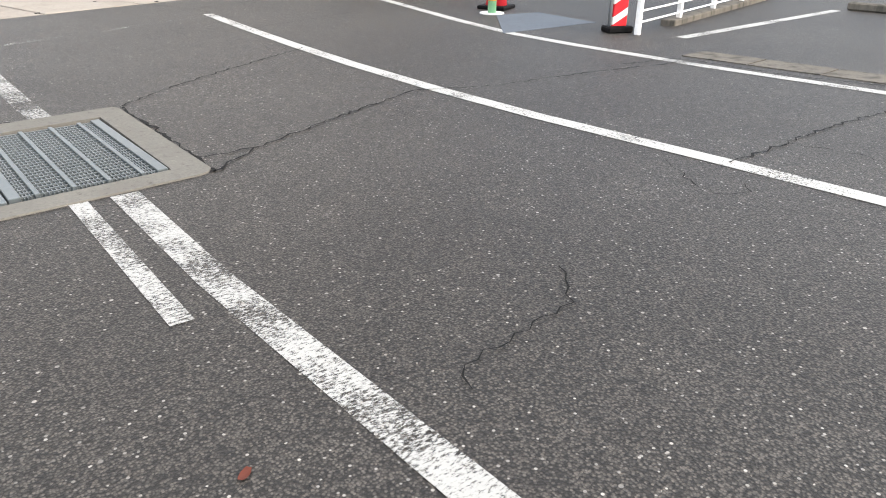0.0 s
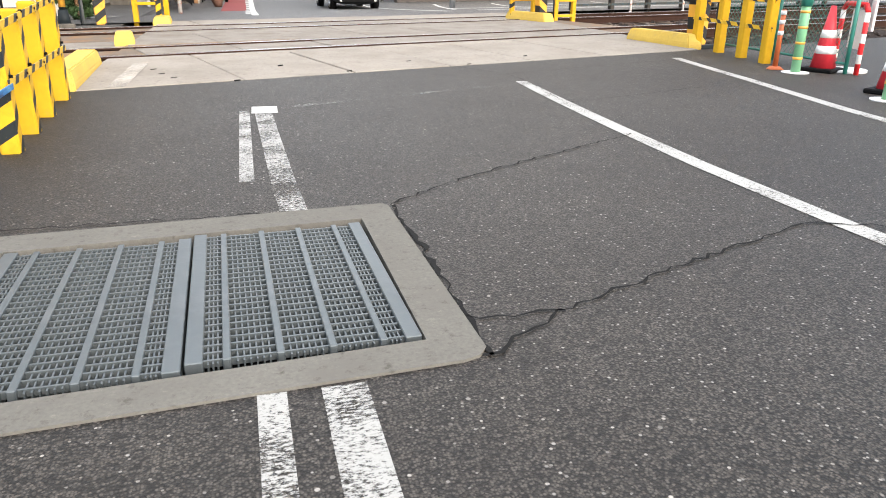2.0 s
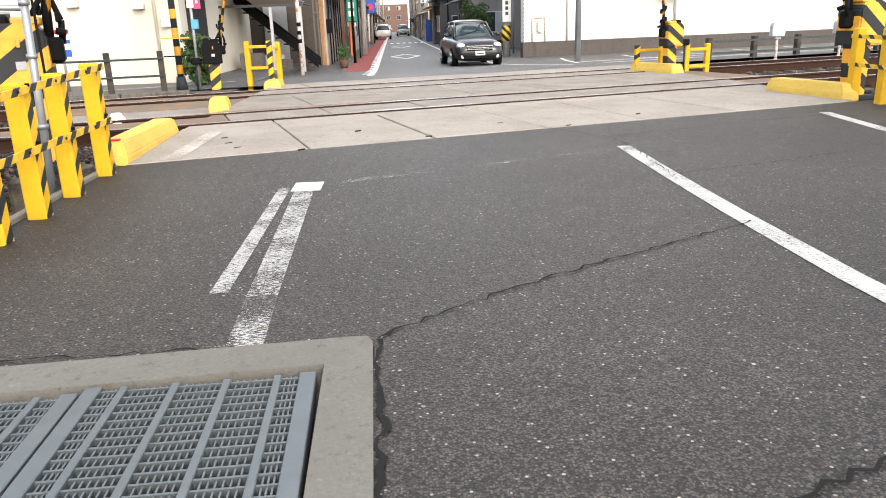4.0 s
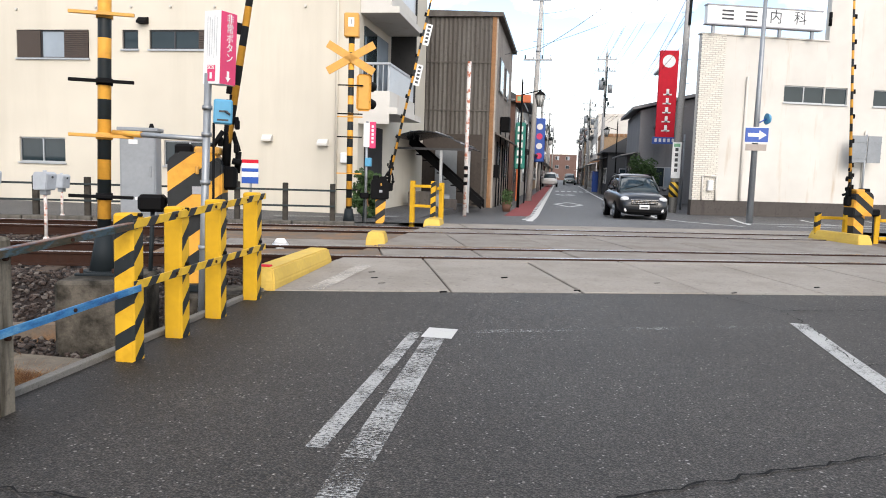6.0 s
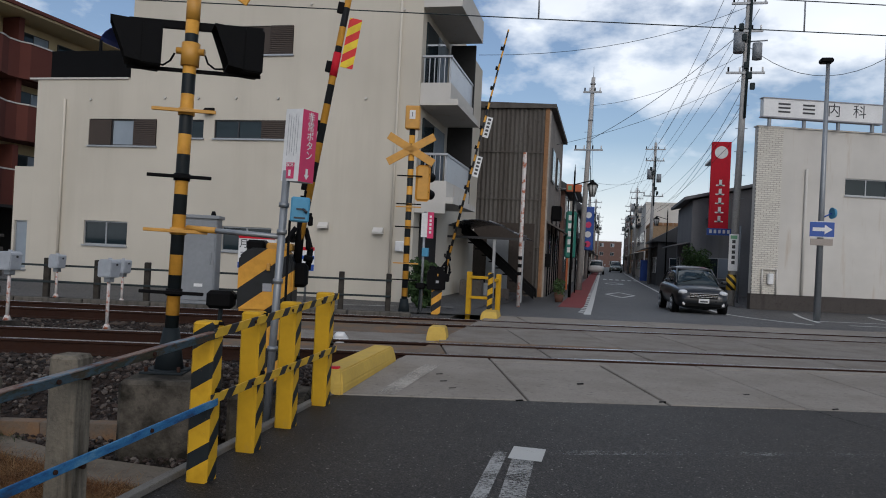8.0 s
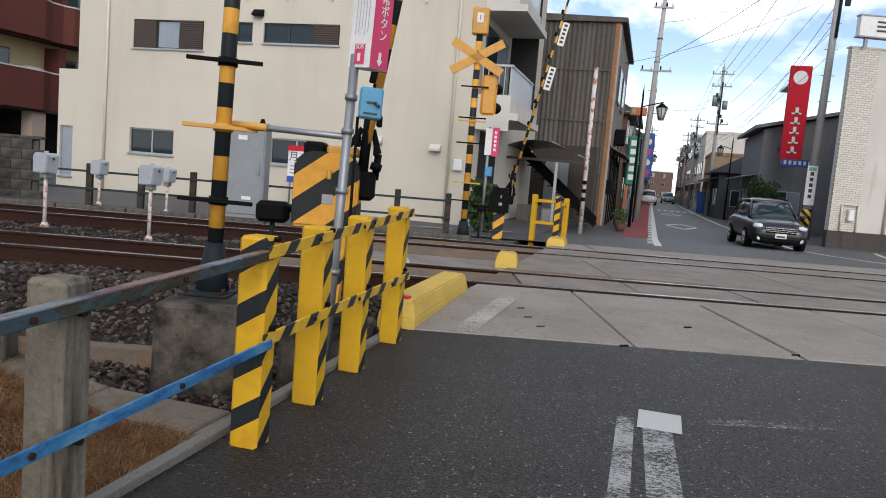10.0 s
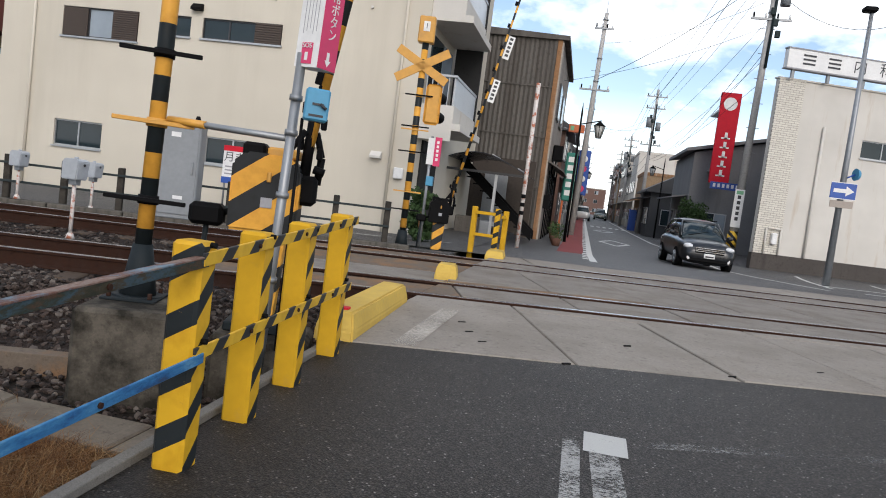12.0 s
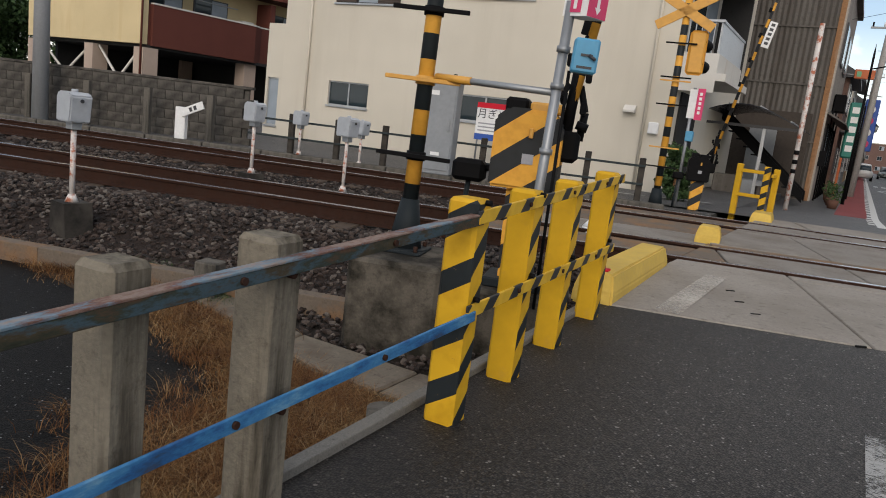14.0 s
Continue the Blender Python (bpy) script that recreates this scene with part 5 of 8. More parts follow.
kerb_block("kerb_block", (7.62, 12.75), (7.32, 14.2), 0.28, 0.2, "long pale yellow painted concrete kerb block", 0.04)
kerb_block("kerb_block", (7.42, 18.2), (6.95, 19.5), 0.3, 0.2, "long pale yellow painted concrete kerb block", 0.04)


def small_gate(x, y, z, turn, w, label, h=0.98, mats=None):
    g = thing("guard_frame", x, y, z, turn, label, "guard frame", "yellow guard frames")
    for s, m in zip((-1, 1), mats or (YELLOW, POST_STRIPE)):
        part("post", box(s * w / 2 - 0.05, s * w / 2 + 0.05, -0.05, 0.05, -0.1, h, 0.012), m, g)
    for zz in (h * 0.2 if h < 0.8 else 0.42, h - 0.14):
        part("rail", box(-w / 2 + 0.04, w / 2 - 0.04, -0.065, -0.045, zz, zz + 0.06, 0.004), YELLOW, g)
    return g


gf = small_gate(-1.02, 19.2, -0.03, -6, 0.46, "low yellow steel guard frame with a striped post")
part("post", box(0.27, 0.37, 0.28, 0.38, -0.1, 0.95, 0.012), YELLOW, gf)
part("rail", box(0.30, 0.34, 0.0, 0.3, 0.80, 0.86, 0.004), YELLOW, gf)
small_gate(7.2, 19.35, 0.0, 6, 0.55, "low yellow steel guard frame with a striped post", 0.60, (POST_STRIPE, YELLOW))
small_gate(8.08, 18.95, 0.0, 6, 0.46, "low plain yellow steel guard frame", 0.60, (YELLOW, YELLOW))

# right-hand posts, seen from the start
for i, (x, y) in enumerate(((7.70, 12.85), (7.70, 12.25), (7.66, 11.65), (7.62, 11.08))):
    striped_post("fence_post", x, y, 0.03, 0.9, True, 90, "black and yellow striped square steel fence post")
for z in (0.80, 0.45):
    bar("fence_bar", (7.60, 11.0, z), (7.66, 12.95, z + 0.03), BAR_STRIPE, "flat bar with slanted black and yellow stripes", "rail", "fence bars")
gate("crossing_gate", 7.95, 13.25, 0.0, TURN + 180, -7, 5.2, "black and amber crossing gate with its arm raised")
gate("crossing_gate", 7.42, 18.72, 0.0, TURN + 180, 4, 4.1, "black and amber crossing gate with its arm raised", flag=False, size=0.82)
gate("crossing_gate", -1.88, 18.88, 0.0, TURN, 12, 5.1, "black and amber crossing gate with notice plates on its raised arm", flag=False, plates=(2.15, 3.0), box_mat=BLACK, size=0.78)

# green mesh fence behind them
gf = thing("mesh_fence", 7.95, 12.7, 0.0, 0, "green wire mesh fence with steel posts", "fence")
for k in range(3):
    part("post", rod((0, -k * 1.35, -0.1), (0, -k * 1.35, 1.25), 0.025, seg=10), GREEN_MESH, gf)
bm = bmesh.new()
for z in (0.12, 1.2):
    rod((0, 0, z), (0, -2.7, z), 0.016, seg=6, bm=bm)
part("rail", bm, GREEN_MESH, gf)
bm = bmesh.new()
for k in range(-12, 36):
    for s in (1, -1):
        y0, z0 = -k * 0.08, 0.12
        y1, z1 = y0 - s * 1.08, 1.2
        if s < 0:
            y0, y1 = -k * 0.08, -k * 0.08 + 1.08
        ya, yb = max(min(y0, y1), -2.7), min(max(y0, y1), 0)
        if yb - ya < 0.1:
            continue
        f = lambda y: z0 + (z1 - z0) * (y - y0) / (y1 - y0)
        rod((0, ya, f(ya)), (0, yb, f(yb)), 0.003, seg=3, bm=bm, caps=False)
part("mesh", bm, GREEN_MESH, gf)

# traffic posts and cones at the lay-by
def green_post(x, y):
    g = thing("delineator_post", x, y, 0.0, 0, "light green plastic traffic post with orange bands", "post", "green traffic posts")
    part("post", rod((0, 0, 0.0), (0, 0, 1.02), 0.055, seg=16), GREEN_POST, g)
    for z in (0.16, 0.34, 0.52, 0.7):
        part("band", rod((0, 0, z), (0, 0, z + 0.03), 0.057, seg=16), surface("orange_band", (0.65, 0.33, 0.05), rough=0.4, relief=0.0), g)
    part("cap", rod((0, 0, 0.78), (0, 0, 1.06), 0.068, 0.06, seg=16), GREEN_MESH, g)
    part("reflector", box(-0.03, 0.03, -0.07, -0.055, 0.86, 0.94, 0.005), ORANGE, g)
    part("base", rod((0, 0, 0), (0, 0, 0.012), 0.16, seg=20), WHITE, g)


def cone(x, y, h, mat_bands, label):
    g = thing("traffic_cone", x, y, 0.0, 25, label, "traffic cone", "traffic cones")
    part("base", box(-0.2, 0.2, -0.2, 0.2, 0.0, 0.05, 0.012), BLACK, g)
    part("cone", rod((0, 0, 0.04), (0, 0, h), 0.15, 0.03, seg=24), CONE_RED, g)
    for z0, z1 in mat_bands:
        r = lambda z: 0.15 + (0.03 - 0.15) * (z - 0.04) / (h - 0.04) + 0.003
        part("white_band", rod((0, 0, z0 * h), (0, 0, z1 * h), r(z0 * h), r(z1 * h), seg=24), WHITE, g)


green_post(7.42, 10.22)
green_post(6.92, 8.27)
cone(7.86, 10.28, 0.78, ((0.28, 0.4), (0.52, 0.64)), "red traffic cone with white bands on a black base")
cone(7.30, 8.62, 0.75, ((0.3, 0.42), (0.55, 0.67)), "red traffic cone with white bands on a black base")
o = thing("slim_bollard", 7.38, 10.55, 0.0, 0, "slim orange plastic bollard with white bands", "bollard")
part("tube", rod((0, 0, 0.03), (0, 0, 0.72), 0.032, 0.028, seg=14), ORANGE, o)
part("foot", rod((0, 0, 0), (0, 0, 0.04), 0.11, 0.06, seg=18), ORANGE, o)
for z in (0.42, 0.55, 0.66):
    part("white_band", rod((0, 0, z), (0, 0, z + 0.05), 0.034, seg=14), WHITE, o)
o = thing("pipe_barrier", 8.02, 9.90, 0.0, 70, "bent red and white pipe barrier with a white notice", "barrier")
bm = bmesh.new()
for p, q in (((0, 0, 0), (0, 0, 0.72)), ((0, 0, 0.72), (0.08, 0, 0.8)), ((0.08, 0, 0.8), (0.62, 0, 0.8)), ((0.62, 0, 0.8), (0.7, 0, 0.72)), ((0.7, 0, 0.72), (0.7, 0, 0))):
    rod(p, q, 0.03, seg=10, bm=bm)
part("pipe", bm, RED_WHITE, o)
part("notice", box(0.12, 0.5, -0.045, -0.035, 0.28, 0.74), WHITE, o, "white notice sheet with blue picture marks")
part("picture_mark", box(0.18, 0.44, -0.05, -0.046, 0.42, 0.6), SKYBLUE, o)
part("base", rod((0.35, 0, 0), (0.35, 0, 0.03), 0.26, seg=20), WHITE, o)
o = thing("notice_board", 8.25, 10.1, 0.0, 60, "tall white notice board with rows of small print", "sign")
part("board", box(-0.2, 0.2, -0.015, 0.015, 0.5, 1.9, 0.005), WHITE, o)
part("post", rod((0, 0.03, 0), (0, 0.03, 1.8), 0.025, seg=8), STEEL, o)
for k in range(3):
    part("letter_bar", box(-0.12 + 0.1 * k, -0.08 + 0.1 * k, -0.02, -0.016, 0.7, 1.8 - 0.1 * k), INK, o)

# white fence by the car park
wf = thing("white_fence", 7.16, 6.08, 0.0, 14.5, "white painted horizontal bar steel fence", "fence")
for k in range(5):
    part("post", box(k * 1.17 - 0.03, k * 1.17 + 0.03, -0.03, 0.03, -0.1, 0.95, 0.008), WHITE, wf)
for k in range(7):
    part("bar", box(0, 4.7, -0.012, 0.012, 0.12 + 0.12 * k, 0.135 + 0.12 * k), WHITE, wf)
ob = thing("car_park_kerb", 7.4, 6.15, 0.0, 14.5, "low grey concrete kerb under the fence", "kerb")
part("kerb", box(0.6, 4.8, -0.09, 0.09, -0.1, 0.07, 0.01), CONCRETE, ob)
o = thing("striped_board", 7.12, 6.32, 0.0, -20, "red board with white slanted reflective stripes", "board")
part("panel", box(-0.09, 0.09, -0.02, 0.02, 0.06, 0.9, 0.01), stripes("red_white_slant", (0.6, 0.02, 0.03), (0.72, 0.71, 0.70), 0.22, -0.6, "Z", "X", 0.62, wear=0.9), o)
part("post", rod((-0.12, 0, 0), (-0.12, 0, 1.0), 0.022, seg=10), STEEL, o)
part("base", box(-0.17, 0.14, -0.1, 0.1, 0.0, 0.07, 0.015), BLACK, o)
o = thing("wheel_stop", 11.5, 5.55, 0.0, 100, "grey concrete wheel stop on asphalt", "wheel stop")
part("block", box(-0.3, 0.3, -0.07, 0.07, 0, 0.11, 0.02), CONCRETE, o)

# ---- far signal ----
fs = thing("crossing_signal", -2.50, 18.70, 0.05, 8, "black and amber striped crossing signal seen from behind", "signal")
part("pole", rod((0, 0, 0), (0, 0, 3.9), 0.062, seg=16), SIGNAL_STRIPE, fs)
part("base", rod((0, 0, -0.05), (0, 0, 0.28), 0.13, 0.085, seg=16), BLACK_TEAL, fs)
for s in (-1, 1):
    cross_board(fs, 3.36, -0.08, 0.55, 0.16, s * 30, AMBER)
bx = part("number_box", box(-0.15, 0.15, -0.11, 0.11, 3.78, 4.26, 0.02), AMBER, fs, "amber metal box with a number plate")
part("plate", box(-0.06, 0.06, -0.118, -0.111, 3.98, 4.16), WHITE, bx)
text("1", 0.13, INK, bx, pose(0, -0.121, 4.07, 90, 0, 0))
part("lamp_backplate", box(0.12, 0.42, -0.05, 0.02, 2.30, 3.05, 0.05), AMBER, fs, "amber lamp backplate with rounded corners")
for zz in (2.5, 2.86):
    part("lamp_hood", rod((0.3, 0.02, zz), (0.42, 0.26, zz - 0.04), 0.11, 0.10, seg=16, caps=False), BLACK, fs)
for zz, m in ((2.80, BLACK), (2.22, BLACK), (2.16, AMBER), (1.75, BLACK), (1.0, AMBER), (0.66, BLACK)):
    part("step_bar", box(-0.26, 0.26, -0.09, -0.06, zz, zz + 0.025), m, fs)
o = thing("sign_pole", -2.18, 18.85, 0.0, 0, "slim steel pole with a small emergency sign and blue box", "sign pole")
part("pole", rod((0, 0, 0), (0, 0, 2.15), 0.028, seg=10), STEEL, o)
part("white_panel", box(-0.06, 0.07, -0.05, -0.03, 1.62, 2.12), WHITE, o)
part("magenta_panel", box(0.075, 0.20, -0.06, -0.02, 1.60, 2.14), PINK, o)
for k in range(5):
    part("letter_bar", box(0.115, 0.16, -0.065, -0.061, 1.70 + 0.08 * k, 1.75 + 0.08 * k), WHITE, o)
part("button_box", box(-0.02, 0.11, -0.06, 0.05, 1.22, 1.40, 0.01), SKYBLUE, o)

# ---- far fence along the track ----
FENCE_RAIL = surface("dark_rail_paint", (0.03, 0.04, 0.042), grain=8, stain=7, rough=0.8, relief=0.2, stain_col=(0.06, 0.035, 0.025))
cp = None
for k in range(8):
    u = 2.74 - 0.95 * k
    m = pose(*uv(u, 18.35), 0.0, 0, 0, TURN)
    if cp is None:
        cp = thing("concrete_post", 0, 0, 0, 0, "weathered concrete fence post by the track", "post", "far fence posts")
        part("shaft", box(-0.055, 0.055, -0.05, 0.05, -0.2, 0.84, 0.01), CONCRETE_DARK, cp)
        cp.matrix_world = m
    else:
        copy_thing(cp, m)
for z in (0.38, 0.70):
    o = thing("fence_rail", *uv(2.8, 18.28), z, TURN, "dark weathered steel rail on concrete posts", "rail", "far fence rails")
    part("rail", box(-7.6, 0, -0.012, 0.012, -0.02, 0.02, 0.004), FENCE_RAIL, o)
# block wall further along
bw = thing("block_wall", *uv(-5.2, 19.2), 0.0, TURN, "old mossy concrete block wall", "wall")
course = mesh_of("block", box(-0.197, 0.197, -0.06, 0.06, -0.097, 0.097, 0.004), BLOCKWALL)
for r in range(6):
    for k in range(40):
        o = new("block", course)
        o.parent = bw
        o.location = (-0.2 - 0.4 * k - (0.2 if r % 2 else 0), 0, 0.1 + 0.2 * r)
part("core", box(-16.2, -0.1, 0.0, 0.05, 0.0, 1.2), BLOCKWALL, bw)
part("coping", box(-16.3, 0.0, -0.075, 0.075, 1.2, 1.26, 0.01), BLOCKWALL, bw)
part("footing", box(-60, 0.0, -0.09, 0.05, -0.3, 0.01), BLOCKWALL, bw)
part("far_length", box(-60, -16.3, -0.06, 0.06, 0.0, 1.24), BLOCKWALL, bw)
for k in range(16):
    o = tagged(part("concrete_post", box(-0.07, 0.07, -0.06, 0.06, -0.2, 1.0, 0.01), CONCRETE), "pale concrete post before the block wall", "post", "wall posts")
    o.matrix_world = pose(*uv(-5.9 - 1.45 * k, 18.75), 0, 0, 0, TURN)
# catenary mast
o = thing("line_mast", *uv(-9.85, 18.62), -0.1, 0, "tall grey concrete overhead line mast", "mast")
part("shaft", rod((0, 0, 0), (0.0, 0, 8.2), 0.17, 0.12, seg=20), MAST_GREY, o)
part("arm", rod((0, 0, 5.6), (0.9, -2.9, 6.2), 0.03, seg=8), STEEL, o)

# track-side boxes
def track_box(u, v, z, h, s, label):
    g = thing("track_box", *uv(u, v), z, TURN - 25, label, "trackside box", "trackside boxes")
    part("footing", profile([(-0.22 * s, -0.45), (0.22 * s, -0.45), (0.15 * s, 0), (-0.15 * s, 0)], -0.16 * s, 0.16 * s), CONCRETE_DARK, g)
    part("stem", rod((0, 0, 0.0), (0, 0, h), 0.03 * s, seg=10, bm=rod((0, 0, 0), (0, 0, 0.07), 0.075 * s, 0.04 * s, seg=10)), WHITE_RUST, g, "white stem flaking to rust")
    part("clamp", box(-0.07 * s, 0.07 * s, -0.06 * s, 0.06 * s, h - 0.06, h + 0.02, 0.006), STEEL, g)
    bm = profile([(-0.17 * s, h + 0.01), (0.13 * s, h + 0.01), (0.17 * s, h + 0.30 * s), (0.12 * s, h + 0.34 * s), (-0.13 * s, h + 0.34 * s), (-0.17 * s, h + 0.28 * s)], -0.12 * s, 0.12 * s)
    bmesh.ops.bevel(bm, geom=bm.edges[:], offset=0.012, segments=2, affect="EDGES")
    hd = part("case", bm, BOX_GREY, g, "pale grey metal case")
    part("knob", rod((0, 0, h + 0.33 * s), (0, 0, h + 0.37 * s), 0.035 * s, seg=10), BOX_GREY, hd)
    part("lock", rod((0.17 * s, 0, h + 0.25 * s), (0.178 * s, 0, h + 0.25 * s), 0.022 * s, seg=10), INK, hd)
    return g


track_box(-2.74, 10.9, -0.07, 0.74, 0.84, "grey trackside box on a rusting white stem")
track_box(-2.80, 14.6, 0.02, 0.72, 0.82, "grey trackside box on a rusting white stem")
track_box(-1.36, 14.5, -0.04, 0.74, 0.80, "grey trackside box on a rusting white stem")
track_box(-3.60, 18.05, 0.1, 0.55, 0.8, "small grey trackside box on a rusting stem")
track_box(-2.38, 18.05, 0.06, 0.55, 0.8, "small grey trackside box on a rusting stem")
dm = thing("white_dome", -1.96, 13.5, 0.04, 0, "small white domed cover beside the crossing panels", "cover")
part("dome", rod((0, 0, 0.05), (0, 0, 0.12), 0.11, 0.055, seg=20, bm=rod((0, 0, -0.1), (0, 0, 0.05), 0.11, seg=20)), WHITE, dm, smooth=False)
track_box(17.2, 17.6, 0.0, 0.6, 1.0, "grey trackside box on a rusting white stem")
track_box(19.3, 17.6, 0.0, 0.6, 1.0, "grey trackside box on a rusting white stem")
# distance marker
o = thing("distance_marker", *uv(-6.05, 17.95), 0.1, TURN, "white railway marker post with a slanted arm", "marker")
part("post", box(-0.11, 0.11, -0.06, 0.06, 0, 0.62, 0.012), WHITE, o)
pl = part("slanted_plate", box(0, 0.5, -0.02, 0.02, -0.075, 0.075, 0.004), WHITE, o)
pl.matrix_local = pose(0.04, -0.085, 0.5, 0, -24, 0)
for k in range(2):
    part("digit_bar", box(0.20 + 0.1 * k, 0.26 + 0.1 * k, -0.026, -0.021, -0.04, 0.04), INK, pl)
# cabinet
cb = thing("equipment_cabinet", *uv(-0.92, 18.02), 0.08, TURN, "tall grey steel equipment cabinet by the track", "cabinet")
part("body", box(-0.33, 0.33, -0.22, 0.22, 0.02, 1.68, 0.015), CABINET, cb)
part("roof", box(-0.37, 0.37, -0.26, 0.26, 1.66, 1.73, 0.012), CABINET, cb)
dr = part("door", box(-0.30, 0.30, -0.236, -0.22, 0.10, 1.62, 0.006), CABINET, cb)
part("handle", box(0.22, 0.25, -0.262, -0.236, 0.8, 1.02, 0.006), STEEL, dr)
part("plate", box(-0.16, 0.0, -0.241, -0.236, 1.42, 1.5), WHITE, dr)
part("plate", box(-0.05, 0.11, -0.241, -0.236, 0.36, 0.42), WHITE, dr)
part("vent_dome", rod((0.2, 0, 1.72), (0.2, 0, 1.82), 0.06, 0.03, seg=12), BLACK, cb)
part("plinth", box(-0.38, 0.38, -0.28, 0.28, -0.3, 0.02), CONCRETE, cb)
# parking notice board behind the fence
o = thing("parking_sign", -6.75, 20.5, 0.0, 6, "white and blue monthly parking notice board", "sign")
part("board", box(-0.46, 0.46, -0.02, 0.02, 0.72, 1.56, 0.006), WHITE, o)
part("top_band", box(-0.46, 0.46, -0.026, -0.021, 1.44, 1.56), RED, o)
part("lower_band", box(-0.46, 0.46, -0.026, -0.021, 0.72, 0.86), BLUE_SIGN, o)
text("月ぎめ", 0.24, INK, o, pose(-0.08, -0.024, 1.30, 90, 0, 0))
for k in range(3):
    part("print_bar", box(-0.4, 0.4 - 0.1 * k, -0.024, -0.021, 0.92 + 0.08 * k, 0.95 + 0.08 * k), GREY_INK, o)
for s in (-0.4, 0.4):
    part("post", rod((s, 0.03, 0), (s, 0.03, 1.5), 0.022, seg=8), STEEL, o)
o = thing("parking_sign", -5.25, 20.0, 0.0, 4, "small blue and white parking notice on a post", "sign")
part("board", box(-0.2, 0.2, -0.02, 0.02, 0.75, 1.3, 0.006), WHITE, o)
part("blue_panel", box(-0.2, 0.2, -0.026, -0.021, 0.75, 0.9), BLUE_SIGN, o)
part("blue_panel", box(-0.2, 0.2, -0.026, -0.021, 1.02, 1.1), BLUE_SIGN, o)
part("red_panel", box(-0.2, 0.2, -0.026, -0.021, 1.22, 1.3), RED, o)
part("post", rod((0, 0.03, 0), (0, 0.03, 1.2), 0.03, seg=8), STEEL, o)
stroke("parking_line", [(-4.3, 19.1), (-3.0, 19.9)], 0.14, PAINT_WHITE, "white parking bay line", 0.035)
stroke("parking_line", [(-2.8, 20.3), (-1.9, 20.9)], 0.14, PAINT_WHITE, "white parking bay line", 0.035)


# ---- buildings ----
def wall(name, parent, W, H, holes, mat, thick=0.18, m=None, z0=0.0, x_from=0.0):
    """A wall in x and z with holes right through it; its face at y = 0, its body behind."""
    xs = sorted({x_from, W, *[h[0] for h in holes], *[h[1] for h in holes]})
    zs = sorted({z0, H, *[h[2] for h in holes], *[h[3] for h in holes]})
    b = bmesh.new()
    for i in range(len(xs) - 1):
        for j in range(len(zs) - 1):
            cx, cz = (xs[i] + xs[i + 1]) / 2, (zs[j] + zs[j + 1]) / 2
            if any(h[0] < cx < h[1] and h[2] < cz < h[3] for h in holes):
                continue
            box(xs[i], xs[i + 1], 0, thick, zs[j], zs[j + 1], 0, b)
    bmesh.ops.remove_doubles(b, verts=b.verts[:], dist=0.0005)
    seen = {}
    for f in b.faces[:]:
        seen.setdefault(tuple(round(c, 3) for c in f.calc_center_median()), []).append(f)
    bmesh.ops.delete(b, geom=[f for fs_ in seen.values() if len(fs_) > 1 for f in fs_], context="FACES_ONLY")
    o = part(name, b, mat, parent)
    if m is not None:
        o.matrix_local = m
    return o


def window(parent, h, kinds, frame_mat=FRAME_DARK, m=None, sill=True, deep=0.07):
    """A window in a hole: frame, sill and one pane per kind; "s" is a louvred shutter."""
    x0, x1, z0, z1 = h
    w = part("window", box(x0, x1, deep - 0.02, deep + 0.03, z0, z0 + 0.035, 0, box(x0, x1, deep - 0.02, deep + 0.03, z1 - 0.035, z1)), frame_mat, parent)
    if m is not None:
        w.matrix_local = m
    n = len(kinds)
    for i in range(n + 1):
        x = x0 + (x1 - x0) * i / n
        part("frame", box(max(x0, x - 0.02), min(x1, x + 0.02), deep - 0.025, deep + 0.03, z0, z1), frame_mat, w)
    for i, k in enumerate(kinds):
        a, b = x0 + (x1 - x0) * i / n, x0 + (x1 - x0) * (i + 1) / n
        if k == "s":
            n_l = int((z1 - z0) / 0.05)
            zig = [(-0.010, z0)] + [(yy, z0 + (z1 - z0) * (j + f) / n_l) for j in range(n_l) for yy, f in ((-0.045, 0.08), (-0.03, 0.95))] + [(-0.010, z1)]
            bm = profile(zig, a + 0.01, b - 0.01)
            for vv in bm.verts:
                vv.co.x, vv.co.y = vv.co.y, vv.co.x
            part("shutter", bm, BROWN_SHUTTER, w, "brown louvred shutter")
        elif k == "d":
            part("shutter", box(a + 0.01, b - 0.01, 0.005, 0.035, z0 + 0.02, z1 - 0.02, 0.004), BROWN_SHUTTER, w, "brown shutter pushed aside")
        else:
            part("pane", box(a + 0.02, b - 0.02, deep + 0.0, deep + 0.012, z0 + 0.035, z1 - 0.035), PANE_BLIND if k == "b" else PANE, w)
    if sill:
        part("sill", box(x0 - 0.03, x1 + 0.03, -0.05, deep, z0 - 0.045, z0 - 0.002), ALUMINIUM, w)
    return w


# apartment house beyond the tracks
ap = thing("apartment_house", -14.35, 21.8, 0.0, 0, "three storey cream rendered apartment house with balconies", "building")
X = lambda x: x + 14.35
main_x0 = X(-11.4)
low = [(X(-12.63), X(-10.52), 3.84, 4.57), (X(-9.57), X(-9.12), 4.08, 4.57), (X(-8.81), X(-6.75), 4.08, 4.57), (X(-12.63), X(-11.27), 1.09, 1.75), (X(-8.43), X(-7.02), 1.10, 1.75)]
high = [(X(-8.60), X(-6.66), 6.30, 7.06)]
wall("wall", ap, X(-3.2), 5.66, low, STUCCO)
wall("wall", ap, X(-3.2), 8.15, high, STUCCO, z0=5.66, x_from=main_x0)
window(ap, low[0], "dbs")
window(ap, low[1], "p")
window(ap, low[2], "pps")
